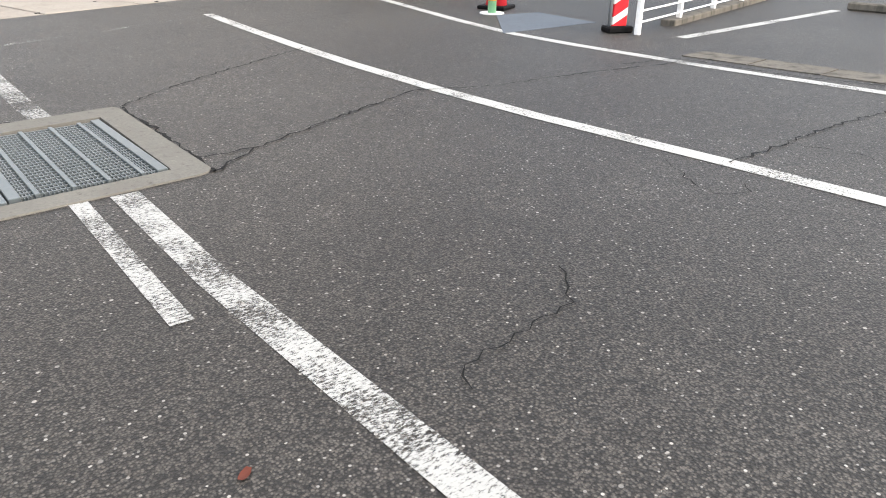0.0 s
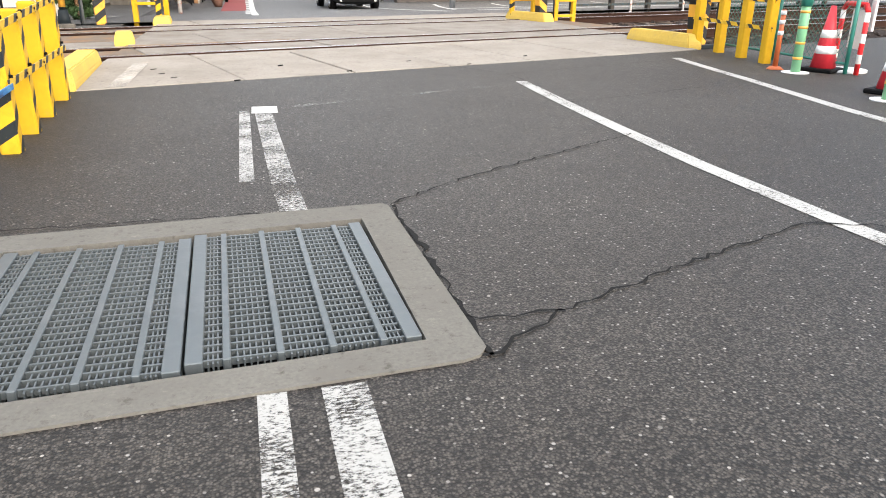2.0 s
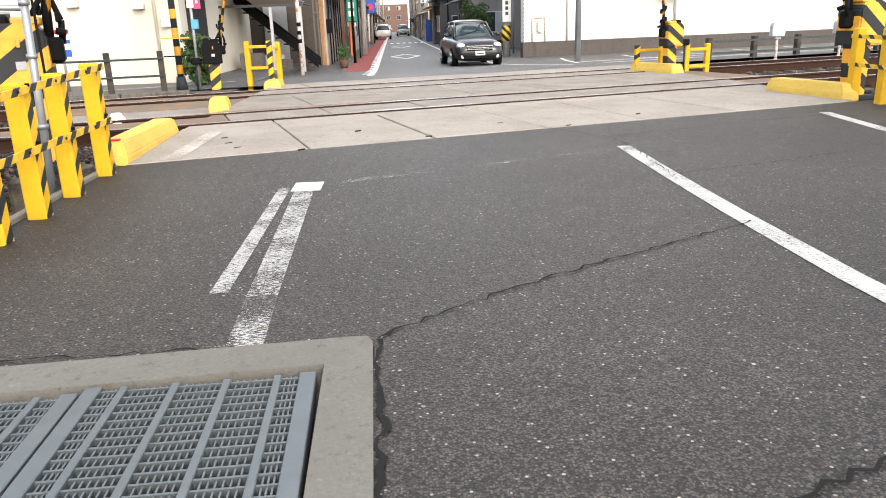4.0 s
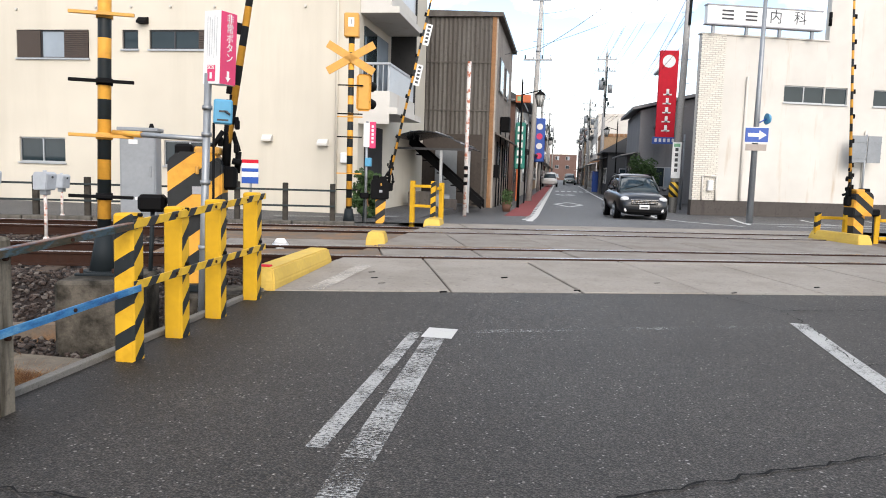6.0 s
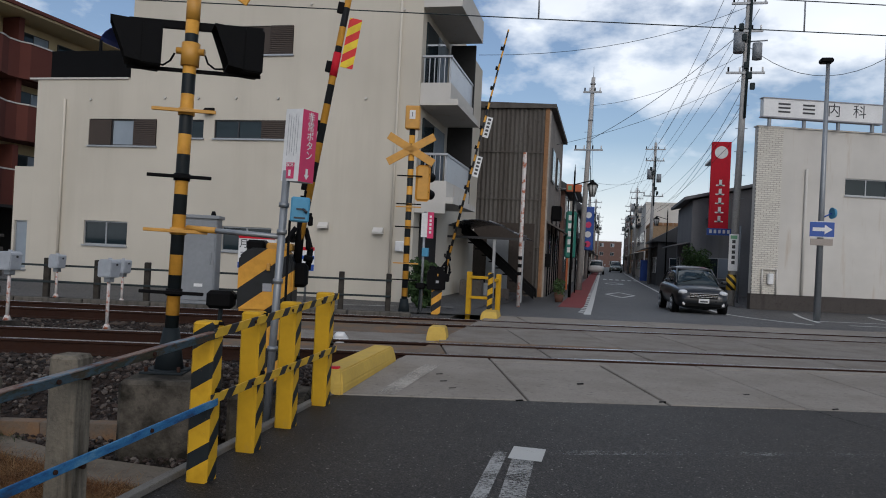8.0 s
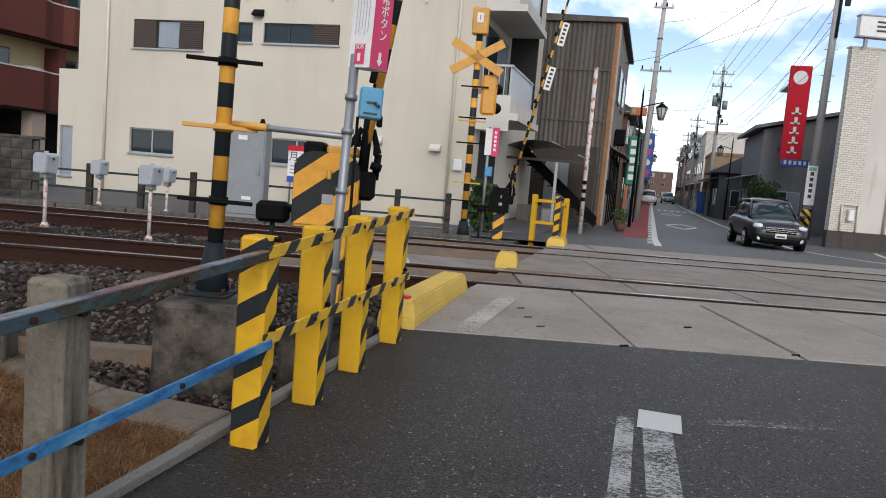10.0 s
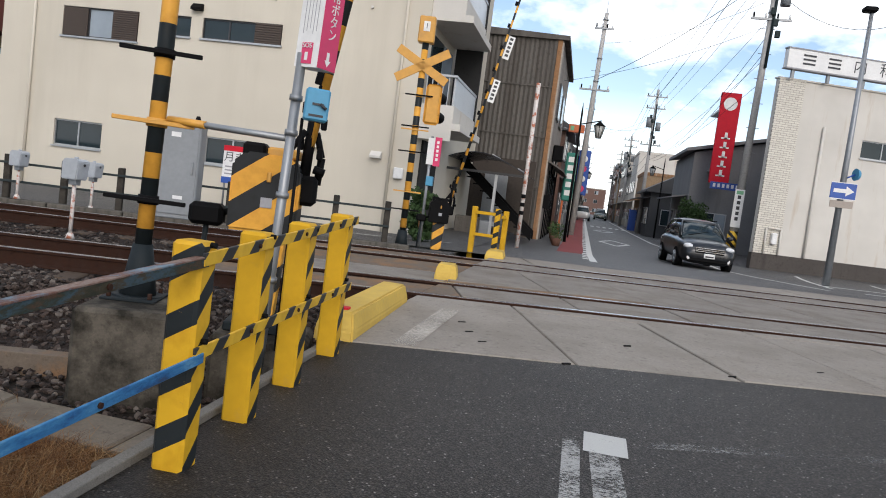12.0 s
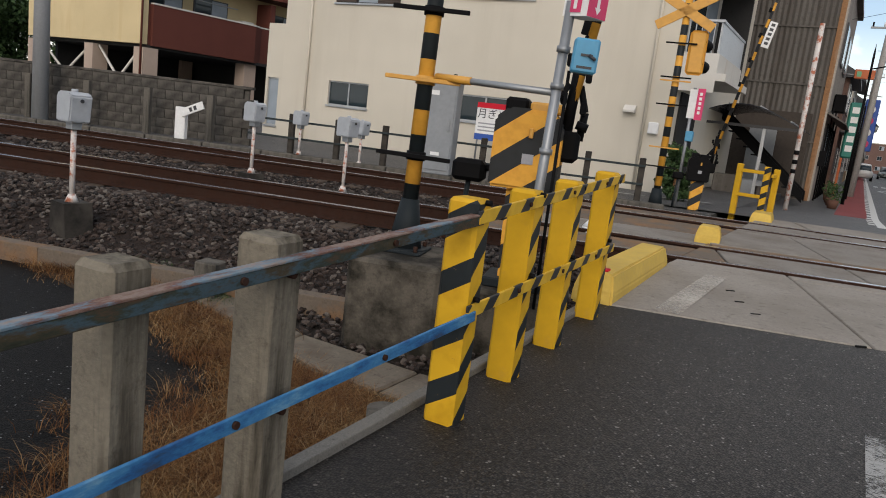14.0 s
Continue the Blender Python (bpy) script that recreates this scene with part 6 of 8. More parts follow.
window(ap, low[3], "pp", ALUMINIUM)
window(ap, low[4], "pp", ALUMINIUM)
window(ap, high[0], "bds")
part("side_wall", box(X(-3.38), X(-3.2), 0.18, 9.0, 0, 8.15), STUCCO, ap)
part("side_wall", box(0.0, 0.18, 0.18, 9.0, 0, 5.66), STUCCO, ap)
part("side_wall", box(main_x0, main_x0 + 0.18, 0.18, 9.0, 5.66, 8.15), STUCCO, ap)
part("roof", box(main_x0, X(-3.2), 0.18, 9.0, 7.9, 8.05), CONCRETE, ap)
part("roof", box(0.18, main_x0, 0.18, 9.0, 5.4, 5.5), CONCRETE, ap)
part("interior", box(0.3, X(-3.4), 0.9, 8.8, 0.05, 5.3, 0, box(main_x0 + 0.25, X(-3.4), 0.9, 8.8, 5.3, 7.8)), ROOM_SHADE, ap)
part("parapet_cap", box(main_x0 - 0.04, X(-3.2) + 0.02, -0.04, 0.24, 8.15, 8.20), STUCCO_WHITE, ap)
part("parapet_cap", box(-0.25, main_x0 - 0.05, -0.04, 0.24, 5.66, 5.71), STUCCO_WHITE, ap)
bm = bmesh.new()
arch = [(1.15 * math.cos(math.pi * (1 - k / 10)) * 0.62, 0.42 * math.sin(math.pi * k / 10)) for k in range(11)]
prev = None
for x, z in arch:
    row = [bm.verts.new((X(-12.25) + x, y, 6.95 + z + dz)) for y, dz in ((0.7, 0), (3.2, 0), (3.2, 0.02), (0.7, 0.02))]
    if prev:
        for i in range(4):
            bm.faces.new((prev[i], prev[(i + 1) % 4], row[(i + 1) % 4], row[i]))
    prev = row
part("roof_canopy", bm, surface("blue_sheet", (0.035, 0.055, 0.24), rough=0.4, relief=0.0), ap, "blue arched sheet canopy on the lower roof")
for s in (-1, 1):
    part("canopy_post", rod((X(-12.25) + s * 0.70, 0.72, 5.5), (X(-12.25) + s * 0.70, 0.72, 6.97), 0.045, seg=8), BLACK, ap)
part("roof_screen", box(0.15, main_x0 - 0.02, 0.3, 0.36, 5.71, 6.55), BLACK, ap, "black roof screen")
ann = wall("annex_wall", ap, 0.62, 3.2, [(0.08, 0.5, 0.3, 1.67)], STUCCO, m=Matrix.Translation((-0.62, 0.0, 0)))
window(ap, (0.08, 0.5, 0.3, 1.67), "b", ALUMINIUM, m=Matrix.Translation((-0.62, 0, 0)))
part("annex_body", box(-0.62, -0.01, 0.35, 6, 0, 3.2), STUCCO, ap)
for x, z in ((-5.56, 1.80), (-4.09, 1.72), (-8.95, 4.72)):
    bm = profile([(0, 0), (-0.17, 0), (-0.17, 0.05), (-0.06, 0.16), (0, 0.16)], -0.13, 0.13)
    o = part("vent_hood", bm, STUCCO_WHITE if z < 3 else BLACK, ap)
    o.matrix_local = pose(X(x), 0, z, 0, 0, 90)
for x, z1 in ((-13.4, 5.1), (-3.75, 8.1)):
    part("downpipe", rod((X(x), -0.05, 0), (X(x), -0.05, z1), 0.035, seg=8), STUCCO, ap)
for k, (x, z) in enumerate(((-10.3, 5.15), (-9.3, 5.15), (-8.2, 5.15), (-7.0, 5.15), (-4.6, 5.15), (-3.7, 7.4), (-6.2, 7.6), (-12.6, 5.1))):
    part("wall_plug", rod((X(x), 0.0, z), (X(x), -0.05, z), 0.035, seg=8), STUCCO_WHITE, ap)
part("gas_meter", box(X(-3.62), X(-3.40), -0.12, 0.0, 1.30, 1.56, 0.02), WHITE, ap)
# balconies on the street side
bx0, bx1, by1 = X(-3.2), X(-2.42), 3.2
for z, last in ((2.55, False), (5.0, False), (7.45, True)):
    part("balcony_slab", box(bx0, bx1 + 0.2, 0.0 if last else 0.05, by1, z, z + (0.16 if not last else 0.62)), STUCCO_WHITE, ap)
    if last:
        continue
    bal = part("balcony", box(bx0, bx1, 0.05, 0.16, z + 0.16, z + 0.56, 0, box(bx1 - 0.11, bx1, 0.16, by1, z + 0.16, z + 0.56)), STUCCO_WHITE, ap, "white balcony parapet")
    for k in range(6):
        part("baluster", box(bx0 + 0.06 + 0.13 * k, bx0 + 0.08 + 0.13 * k, 0.09, 0.11, z + 0.56, z + 1.22), ALUMINIUM, bal)
    part("side_panel", box(bx1 - 0.06, bx1 - 0.04, 0.16, by1, z + 0.58, z + 1.20), surface("frosted_panel", (0.5, 0.52, 0.54), rough=0.3, relief=0.0), bal, "frosted balcony panel")
    part("handrail", box(bx0, bx1, 0.07, 0.13, z + 1.20, z + 1.26, 0.01, box(bx1 - 0.08, bx1 - 0.02, 0.1, by1, z + 1.20, z + 1.26)), ALUMINIUM, bal)
    part("door_glass", box(bx0 + 0.002, bx0 + 0.04, 0.4, 1.6, z + 0.2, z + 2.2), PANE, ap)
    part("door_glass", box(bx0 + 0.002, bx0 + 0.04, 1.7, 2.9, z + 0.2, z + 2.2), PANE_BLIND, ap)
part("back_screen", box(bx0 + 0.05, bx1, by1, by1 + 0.1, 2.6, 7.4), ROOM_SHADE, ap)
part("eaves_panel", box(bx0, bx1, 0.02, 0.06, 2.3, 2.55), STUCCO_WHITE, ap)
part("ground_door", box(bx0 + 0.002, bx0 + 0.05, 0.6, 2.4, 0.05, 2.3), ROOM_SHADE, ap)

# ochre and brown balcony block: its end wall to the railway, its balconies to the east
oc = thing("balcony_block", -25.3, 25.6, 0.0, -3.5, "ochre apartment block with brown-red balconies", "building")
PINK_BEIGE = surface("pink_beige_render", (0.42, 0.33, 0.27), rough=0.9, streak_smooth=True)
part("end_wall", box(-8.6, -0.12, 0, 0.3, 2.58, 11.35), OCHRE, oc)
part("east_wall", box(-1.8, -1.5, 0.3, 16, 2.58, 11.35), OCHRE, oc)
part("ceiling", box(-8.6, -0.12, 0.3, 16, 2.45, 2.58), ROOM_SHADE, oc)
for x, y in ((-8.6, 0.0), (-4.05, 0.0), (-0.55, 0.0), (-0.9, 5.6), (-8.6, 8.0)):
    part("pillar", box(x, x + 0.62, y, y + 0.7, -0.3, 2.45), PINK_BEIGE, oc, "pink-beige pillar")
for x0, x1 in ((-7.98, -4.05), (-3.43, -0.55)):
    for za, zb in ((-0.2, 2.4), (2.4, -0.2)):
        part("brace", rod((x0, 0.3, za), (x1, 0.3, zb), 0.055, seg=6), STUCCO_WHITE, oc, "pale steel cross brace")
# the undercroft's shade is in the dark colour of these walls
part("undercroft_wall", box(-8.4, -1.4, 9.0, 9.2, -0.3, 2.45), ROOM_SHADE, oc)
part("undercroft_wall", box(-8.45, -8.25, 1.2, 9.0, -0.3, 2.45), ROOM_SHADE, oc)
part("end_pipe", rod((-0.02, -0.05, 0), (-0.02, -0.05, 11.3), 0.045, seg=8), MAROON, oc)
for base in (2.55, 5.6, 8.45):
    outline = [(-0.16, 0.45), (0.0, 0.45), (0.0, 5.9), (-0.28, 6.5), (-0.28, 7.1), (-0.05, 7.5), (-0.05, 15.6), (-0.21, 15.6), (-0.21, 7.6), (-0.44, 7.1), (-0.44, 6.5), (-0.16, 5.9)]
    bal = part("balcony", prism(outline, base, base + 1.64), MAROON, oc, "brown-red balcony front")
    part("rim", prism([(x + (0.03 if i in (1, 2, 3, 4, 5, 6) else -0.03), y) for i, (x, y) in enumerate(outline)], base + 1.64, base + 1.70), STUCCO_WHITE, bal)
    part("end_panel", box(-1.5, -0.16, 0.32, 0.45, base, base + 1.64), MAROON, bal)
    part("balcony_floor", box(-1.5, -0.45, 0.46, 15.6, base, base + 0.15), MAROON, oc)
    part("divider", box(-1.45, -0.5, 7.2, 7.5, base + 0.15, base + 2.85), MAROON, oc, "brown-red party wall")
    part("air_unit", box(-0.95, -0.62, 5.6, 6.3, base + 1.1, base + 1.85, 0.02), STUCCO_WHITE, oc)
    for y in (1.0, 3.5, 8.0, 10.5, 13.0):
        wdw = part("window", box(-1.5, -1.44, y, y + 1.9, base + 0.5, base + 2.55), FRAME_DARK, oc)
        part("pane", box(-1.44, -1.425, y + 0.06, y + 0.92, base + 0.55, base + 2.5), PANE, wdw)
        part("pane", box(-1.44, -1.425, y + 0.98, y + 1.84, base + 0.55, base + 2.5), PANE_BLIND, wdw)
    part("drying_rod", rod((-0.75, 0.6, base + 2.3), (-0.75, 5.4, base + 2.3), 0.025, seg=6), ALUMINIUM, oc)
part("soffit", box(-8.9, 0.30, -0.35, 16.2, 11.36, 11.46), OCHRE, oc)
part("roof", profile([(-9.0, 11.46), (0.42, 11.46), (0.42, 11.62), (-4.3, 12.2), (-9.0, 11.62)], -0.45, 16.3), MAROON, oc)

PALE_BOARD = surface("pale_board", (0.36, 0.33, 0.29), grain=15, stain=1.5, rough=0.85, stain_col=(0.24, 0.2, 0.17), streak=True)
# weathered corrugated shed with the covered stair
sh = thing("corrugated_house", -6.2, 32.0, -0.2, 0, "old two storey house clad in weathered corrugated board", "house")
bm = bmesh.new()
n = 62
prev = None
for i in range(n + 1):
    x = 5.3 * i / n
    y = -0.055 if i % 2 else 0.0
    pair = (bm.verts.new((x, y, 0.0)), bm.verts.new((x, y, 7.3)))
    if prev:
        bm.faces.new((prev[0], pair[0], pair[1], prev[1]))
    prev = pair
part("cladding", bm, CORRUGATED, sh, "ribbed dark grey cladding")
for z in (1.9, 3.7, 5.5):
    part("batten", box(0, 5.3, -0.07, -0.02, z, z + 0.05), CORRUGATED, sh)
part("corner_board", box(5.3, 5.36, -0.06, 0.0, 0, 7.2), RUST_WOOD, sh, "brown corner board")
part("corner_board", box(5.36, 5.46, -0.07, 0.0, 0, 7.3), RUST_WOOD, sh, "rust-brown corner board")
part("corner_board", box(5.46, 5.52, -0.06, 0.0, 0, 7.1), PALE_BOARD, sh, "pale corner board")
part("body", box(0.02, 5.5, 0.0, 8.5, 0, 7.2), surface("grey_boards", (0.28, 0.25, 0.22), grain=12, stain=1.2, rough=0.9, stain_col=(0.15, 0.12, 0.1), streak=True), sh)
part("roof", profile([(-0.2, 7.2), (5.7, 7.2), (5.7, 7.35), (-0.2, 7.55)], -0.15, 8.7), CORRUGATED, sh)
for y, z in ((1.2, 4.6), (4.2, 4.6), (1.0, 1.2), (4.5, 1.2)):
    w = part("window", box(5.49, 5.56, y, y + 1.6, z, z + 1.3), FRAME_DARK, sh)
    part("pane", box(5.555, 5.57, y + 0.06, y + 0.77, z + 0.06, z + 1.24), PANE, w)
    part("pane", box(5.555, 5.57, y + 0.83, y + 1.54, z + 0.06, z + 1.24), PANE_BLIND, w)
part("street_awning", profile([(5.5, 2.9), (6.1, 2.6), (6.1, 2.65), (5.5, 2.97)], 0.3, 7.5), CORRUGATED, sh)
for k in range(6):
    part("pipe", rod((5.58, 0.8 + 1.3 * k, 0), (5.58, 0.8 + 1.3 * k, 2.6 + 0.6 * (k % 2)), 0.03, seg=6), BLACK, sh)
part("meter_box", box(5.5, 5.72, 0.2, 0.5, 1.2, 1.7), BLACK, sh)
part("air_unit", box(5.52, 5.9, 2.4, 3.2, 3.1, 3.7, 0.03), BLACK, sh)

cn = thing("stair_canopy", -3.5, 26.0, -0.05, 0, "smoked arched canopy over a dark outside stair", "canopy")
bm = bmesh.new()
arc = [(2.6 * k / 10, 1.95 + 0.5 * math.sin(math.pi * min(1, 0.1 + k / 11))) for k in range(11)]
ring = [[bm.verts.new((x, y, z - dz)) for x, z in arc] for y, dz in ((0, 0), (3.6, 0), (3.6, 0.02), (0, 0.02))]
for a, b in ((0, 1), (1, 2), (2, 3), (3, 0)):
    for i in range(10):
        bm.faces.new((ring[a][i], ring[a][i + 1], ring[b][i + 1], ring[b][i]))
part("sheet", bm, CANOPY, cn, "smoked grey curved roof sheet")
for k in (0, 3, 6, 9):
    part("rib", rod((arc[k][0], 0, arc[k][1] + 0.02), (arc[k][0], 3.6, arc[k][1] + 0.02), 0.02, seg=6), ALUMINIUM, cn)
part("edge_beam", box(0.0, 2.7, -0.05, 0.0, 1.86, 1.93), FRAME_DARK, cn)
for x in (1.75, 2.6):
    part("post", box(x - 0.04, x + 0.04, 0.0, 0.08, 0, 1.9), ALUMINIUM, cn)
st = thing("outside_stair", -3.3, 28.2, -0.05, 0, "dark steel outside stair beside the house", "stair")
for s in (0.0, 1.0):
    part("stringer", prism([(0, 0), (0.1, 0), (0.1, 0.06), (0, 0.06)], 0, 0.1), BLACK, st).location = (0, s, 0)
for k in range(13):
    part("tread", box(2.4 - 0.24 * k - 0.14, 2.4 - 0.24 * k + 0.14, 0, 1.0, 0.2 * k + 0.15, 0.2 * k + 0.19), BLACK, st)
for s in (-0.03, 1.0):
    part("stringer", profile([(2.6, 0), (2.6, 0.3), (-0.7, 3.05), (-0.7, 2.75)], s, s + 0.04), BLACK, st)
ob = thing("porch_back_wall", -3.4, 30.6, -0.05, 0, "dark shaded wall behind the stair", "wall")
# boards coloured dark for the shade under the canopy
part("panel", box(0, 2.4, 0, 0.12, 0, 2.6), surface("shaded_boards", (0.06, 0.05, 0.043), grain=12, stain=2, rough=0.9), ob)
part("door", box(0.7, 1.5, -0.05, 0.0, 0, 2.0), CABINET, ob)
for k, (x, y, s, m) in enumerate(((-2.6, 27.2, 0.35, CORRUGATED), (-2.0, 27.6, 0.3, CABINET), (-1.6, 27.0, 0.22, PLINTH))):
    ob = thing("storage_box", x, y, -0.05, 12 * k, "small plastic storage box under the canopy", "box", "storage boxes")
    part("box", box(-s, s, -s * 0.7, s * 0.7, 0, s * 1.6, 0.03), m, ob)
o = thing("striped_pole", -0.80, 24.6, -0.1, 0, "slim white pole with rusty red bands", "pole")
part("pole", rod((0, 0, 0), (0.0, 0.0, 4.35), 0.055, seg=12), WHITE_RUST, o)
for k in range(3):
    part("band", rod((0, 0, 0.9 + 0.22 * k), (0, 0, 1.0 + 0.22 * k), 0.057, seg=12), BLACK, o)

# ---- clinic ----
cl = thing("clinic", *uv(15.9, 29.0), -0.18, TURN, "white rendered clinic with a tiled pillar and tall block", "building")
wall("wall", cl, 5.08, 6.65, [(3.42, 5.06, 4.34, 4.97)], STUCCO_WHITE, z0=0.6)
wall("wall", cl, 22.0, 14.5, [(0.02, 0.94, 4.34, 4.97), (2.04, 4.6, 4.34, 4.97), (7.0, 9.6, 4.34, 4.97)], STUCCO_WHITE, m=Matrix.Translation((5.08, -0.0, 0)), z0=0.6)
window(cl, (3.42, 5.06, 4.34, 4.97), "pp", ALUMINIUM)
window(cl, (5.10, 6.02, 4.34, 4.97), "p", ALUMINIUM)
window(cl, (7.12, 9.68, 4.34, 4.97), "ppp", ALUMINIUM)
window(cl, (12.08, 14.68, 4.34, 4.97), "ppp", ALUMINIUM)
part("plinth", box(-0.02, 27, -0.05, 0.18, -0.3, 0.60), PLINTH, cl, "stained dark concrete plinth")
part("side_wall", prism([(0.0, 0.0), (0.2, 0.18), (7.3, 10.4), (7.0, 10.4)], 0, 6.65), surface("grey_tiles", (0.42, 0.40, 0.37), grain=8, stain=1.5, rough=0.6), cl)
part("side_wall", prism([(5.08, 0.18), (5.3, 0.18), (12.4, 10.4), (12.1, 10.4)], 6.0, 14.5), STUCCO_WHITE, cl)
part("roof", prism([(0.3, 0.18), (5.1, 0.18), (12.0, 10), (7.2, 10)], 6.3, 6.4), CONCRETE, cl)
part("interior", prism([(1.0, 0.8), (26, 0.8), (26, 10), (8.0, 10)], 0, 6.2), ROOM_SHADE, cl)
part("parapet_cap", box(-0.03, 5.08, -0.05, 0.25, 6.65, 6.70), STUCCO_WHITE, cl)
part("drain_pipe", rod((1.9, -0.06, 0.6), (1.9, -0.06, 5.2), 0.05, seg=8), STUCCO_WHITE, cl)
part("drain_pipe", rod((6.9, -0.05, 0.6), (6.9, -0.05, 3.4), 0.04, seg=8), STUCCO_WHITE, cl)
m, n_, l_, b_ = tree("white_brick_tile")
co_ = n_.new("ShaderNodeTexCoord").outputs["Object"]
mp_ = n_.new("ShaderNodeMapping")
mp_.inputs["Rotation"].default_value = (radians(90), 0, 0)
l_.new(co_, mp_.inputs["Vector"])
br_ = n_.new("ShaderNodeTexBrick")
br_.inputs["Scale"].default_value = 1.0
br_.inputs["Brick Width"].default_value, br_.inputs["Row Height"].default_value, br_.inputs["Mortar Size"].default_value = 0.22, 0.075, 0.007
br_.inputs["Color1"].default_value, br_.inputs["Color2"].default_value, br_.inputs["Mortar"].default_value = (0.60, 0.57, 0.50, 1), (0.52, 0.49, 0.43, 1), (0.25, 0.23, 0.2, 1)
l_.new(mp_.outputs["Vector"], br_.inputs["Vector"])
l_.new(br_.outputs["Color"], b_.inputs["Base Color"])
b_.inputs["Roughness"].default_value = 0.5
bump(n_, l_, b_, br_.outputs["Fac"], 0.5, -0.01)
part("tiled_pillar", box(0.0, 0.95, -0.06, 0.0, 0.60, 6.64), m, cl, "pillar faced with white brick tiles")
part("gas_meter", box(0.55, 0.75, -0.22, -0.06, 0.95, 1.35, 0.03), WHITE, cl)
for x in (0.35, 0.9):
    part("gas_pipe", rod((x, -0.12, 0.6), (x, -0.12, 1.5), 0.03, seg=8), STUCCO_WHITE, cl)
part("gas_pipe", rod((0.35, -0.12, 1.5), (0.9, -0.12, 1.5), 0.03, seg=8), STUCCO_WHITE, cl)
sb = part("sign_board", box(0.0, 4.5, -0.35, -0.10, 6.98, 7.62, 0.01), WHITE, cl, "long white roof sign board")
part("rim", box(-0.03, 4.53, -0.37, -0.09, 7.62, 7.66, 0, box(-0.03, 4.53, -0.37, -0.09, 6.94, 6.98)), GREY_INK, sb)
for x in (0.3, 1.6, 2.9, 4.2):
    part("sign_leg", box(x - 0.05, x + 0.05, -0.28, -0.18, 6.65, 6.95), STEEL, sb)
for k in range(2):
    part("letter_bar", box(0.55 + 0.92 * k, 1.0 + 0.92 * k, -0.362, -0.351, 7.14, 7.20, 0, box(0.55 + 0.92 * k, 1.0 + 0.92 * k, -0.362, -0.351, 7.28, 7.34, 0, box(0.55 + 0.92 * k, 1.0 + 0.92 * k, -0.362, -0.351, 7.42, 7.48))), INK, sb)
text("内", 0.52, INK, sb, pose(2.65, -0.353, 7.31, 90, 0, 0))
text("科", 0.52, INK, sb, pose(3.62, -0.353, 7.31, 90, 0, 0))
for z in (7.2, 9.4):
    part("insulator", rod((5.0, -0.1, z), (5.0, -0.1, z + 0.5), 0.06, seg=8), BLACK, cl)
# boards before the clinic
o = thing("notice_board", *uv(22.35, 28.4), -0.15, TURN, "grey back of two metal notice boards on posts", "sign")
for x in (-0.5, 0.15):
    part("board", box(x, x + 0.55, -0.02, 0.02, 2.15, 3.15, 0.004), STEEL, o)
for z in (2.3, 2.5, 2.9):
    part("rib", box(-0.5, 0.7, -0.04, -0.02, z, z + 0.04), STEEL, o)
part("post", rod((0.1, 0.04, 0), (0.1, 0.04, 3.2), 0.04, seg=8), STEEL, o)
# wall kerb and car stops in the car park
cp2 = None
for k in range(12):
    m2 = pose(*uv(16.2 + 1.5 * k, 18.9), -0.1, 0, 0, TURN)
    if cp2 is None:
        cp2 = thing("low_post", 0, 0, 0, 0, "low weathered fence post by the car park", "post", "car park posts")
        part("shaft", box(-0.07, 0.07, -0.07, 0.07, -0.2, 0.7, 0.012), CONCRETE_DARK, cp2)
        cp2.matrix_world = m2
    else:
        copy_thing(cp2, m2)
for z in (0.2, 0.5):
    o = thing("fence_rail", *uv(16.2, 18.84), z, TURN, "dark weathered steel rail on low posts", "rail", "far fence rails")
    part("rail", box(0, 17, -0.015, 0.015, -0.03, 0.03), BAR_RUST, o)
# lamp pole with the one-way sign
lp = thing("lamp_pole", 7.27, 25.95, -0.17, 0, "grey steel lamp pole with a blue one-way sign", "lamp pole")
part("pole", rod((0, 0, 0), (0, 0, 7.25), 0.095, 0.05, seg=14), STEEL, lp)
part("lamp", box(-0.22, 0.12, -0.14, 0.14, 7.22, 7.36, 0.04), BLACK, lp)
ow = part("one_way_sign", box(-0.31, 0.31, -0.14, -0.11, 2.42, 2.86, 0.01), BLUE_SIGN, lp, "blue one-way sign with a white arrow")
bm = bmesh.new()
for pts in (((-0.24, -0.05), (0.06, -0.05), (0.06, 0.05), (-0.24, 0.05)), ((0.06, -0.13), (0.26, 0.0), (0.06, 0.13))):
    bm.faces.new([bm.verts.new((x, -0.145, 2.64 + z)) for x, z in pts])
part("arrow", bm, WHITE, ow)
for z in (2.42, 2.84):
    part("rim", box(-0.31, 0.31, -0.142, -0.1405, z, z + 0.02), WHITE, ow)
part("note_plate", box(-0.28, 0.28, -0.14, -0.11, 2.2, 2.38), surface("dull_plate", (0.35, 0.3, 0.26), rough=0.6), lp)
mr = part("mirror_back", rod((0.26, 0.0, 3.1), (0.34, 0.02, 3.1), 0.16, 0.13, seg=20), SKYBLUE, lp)
part("mirror_arm", rod((0, 0, 2.95), (0.26, 0, 3.1), 0.02, seg=6), BLUE_SIGN, lp)

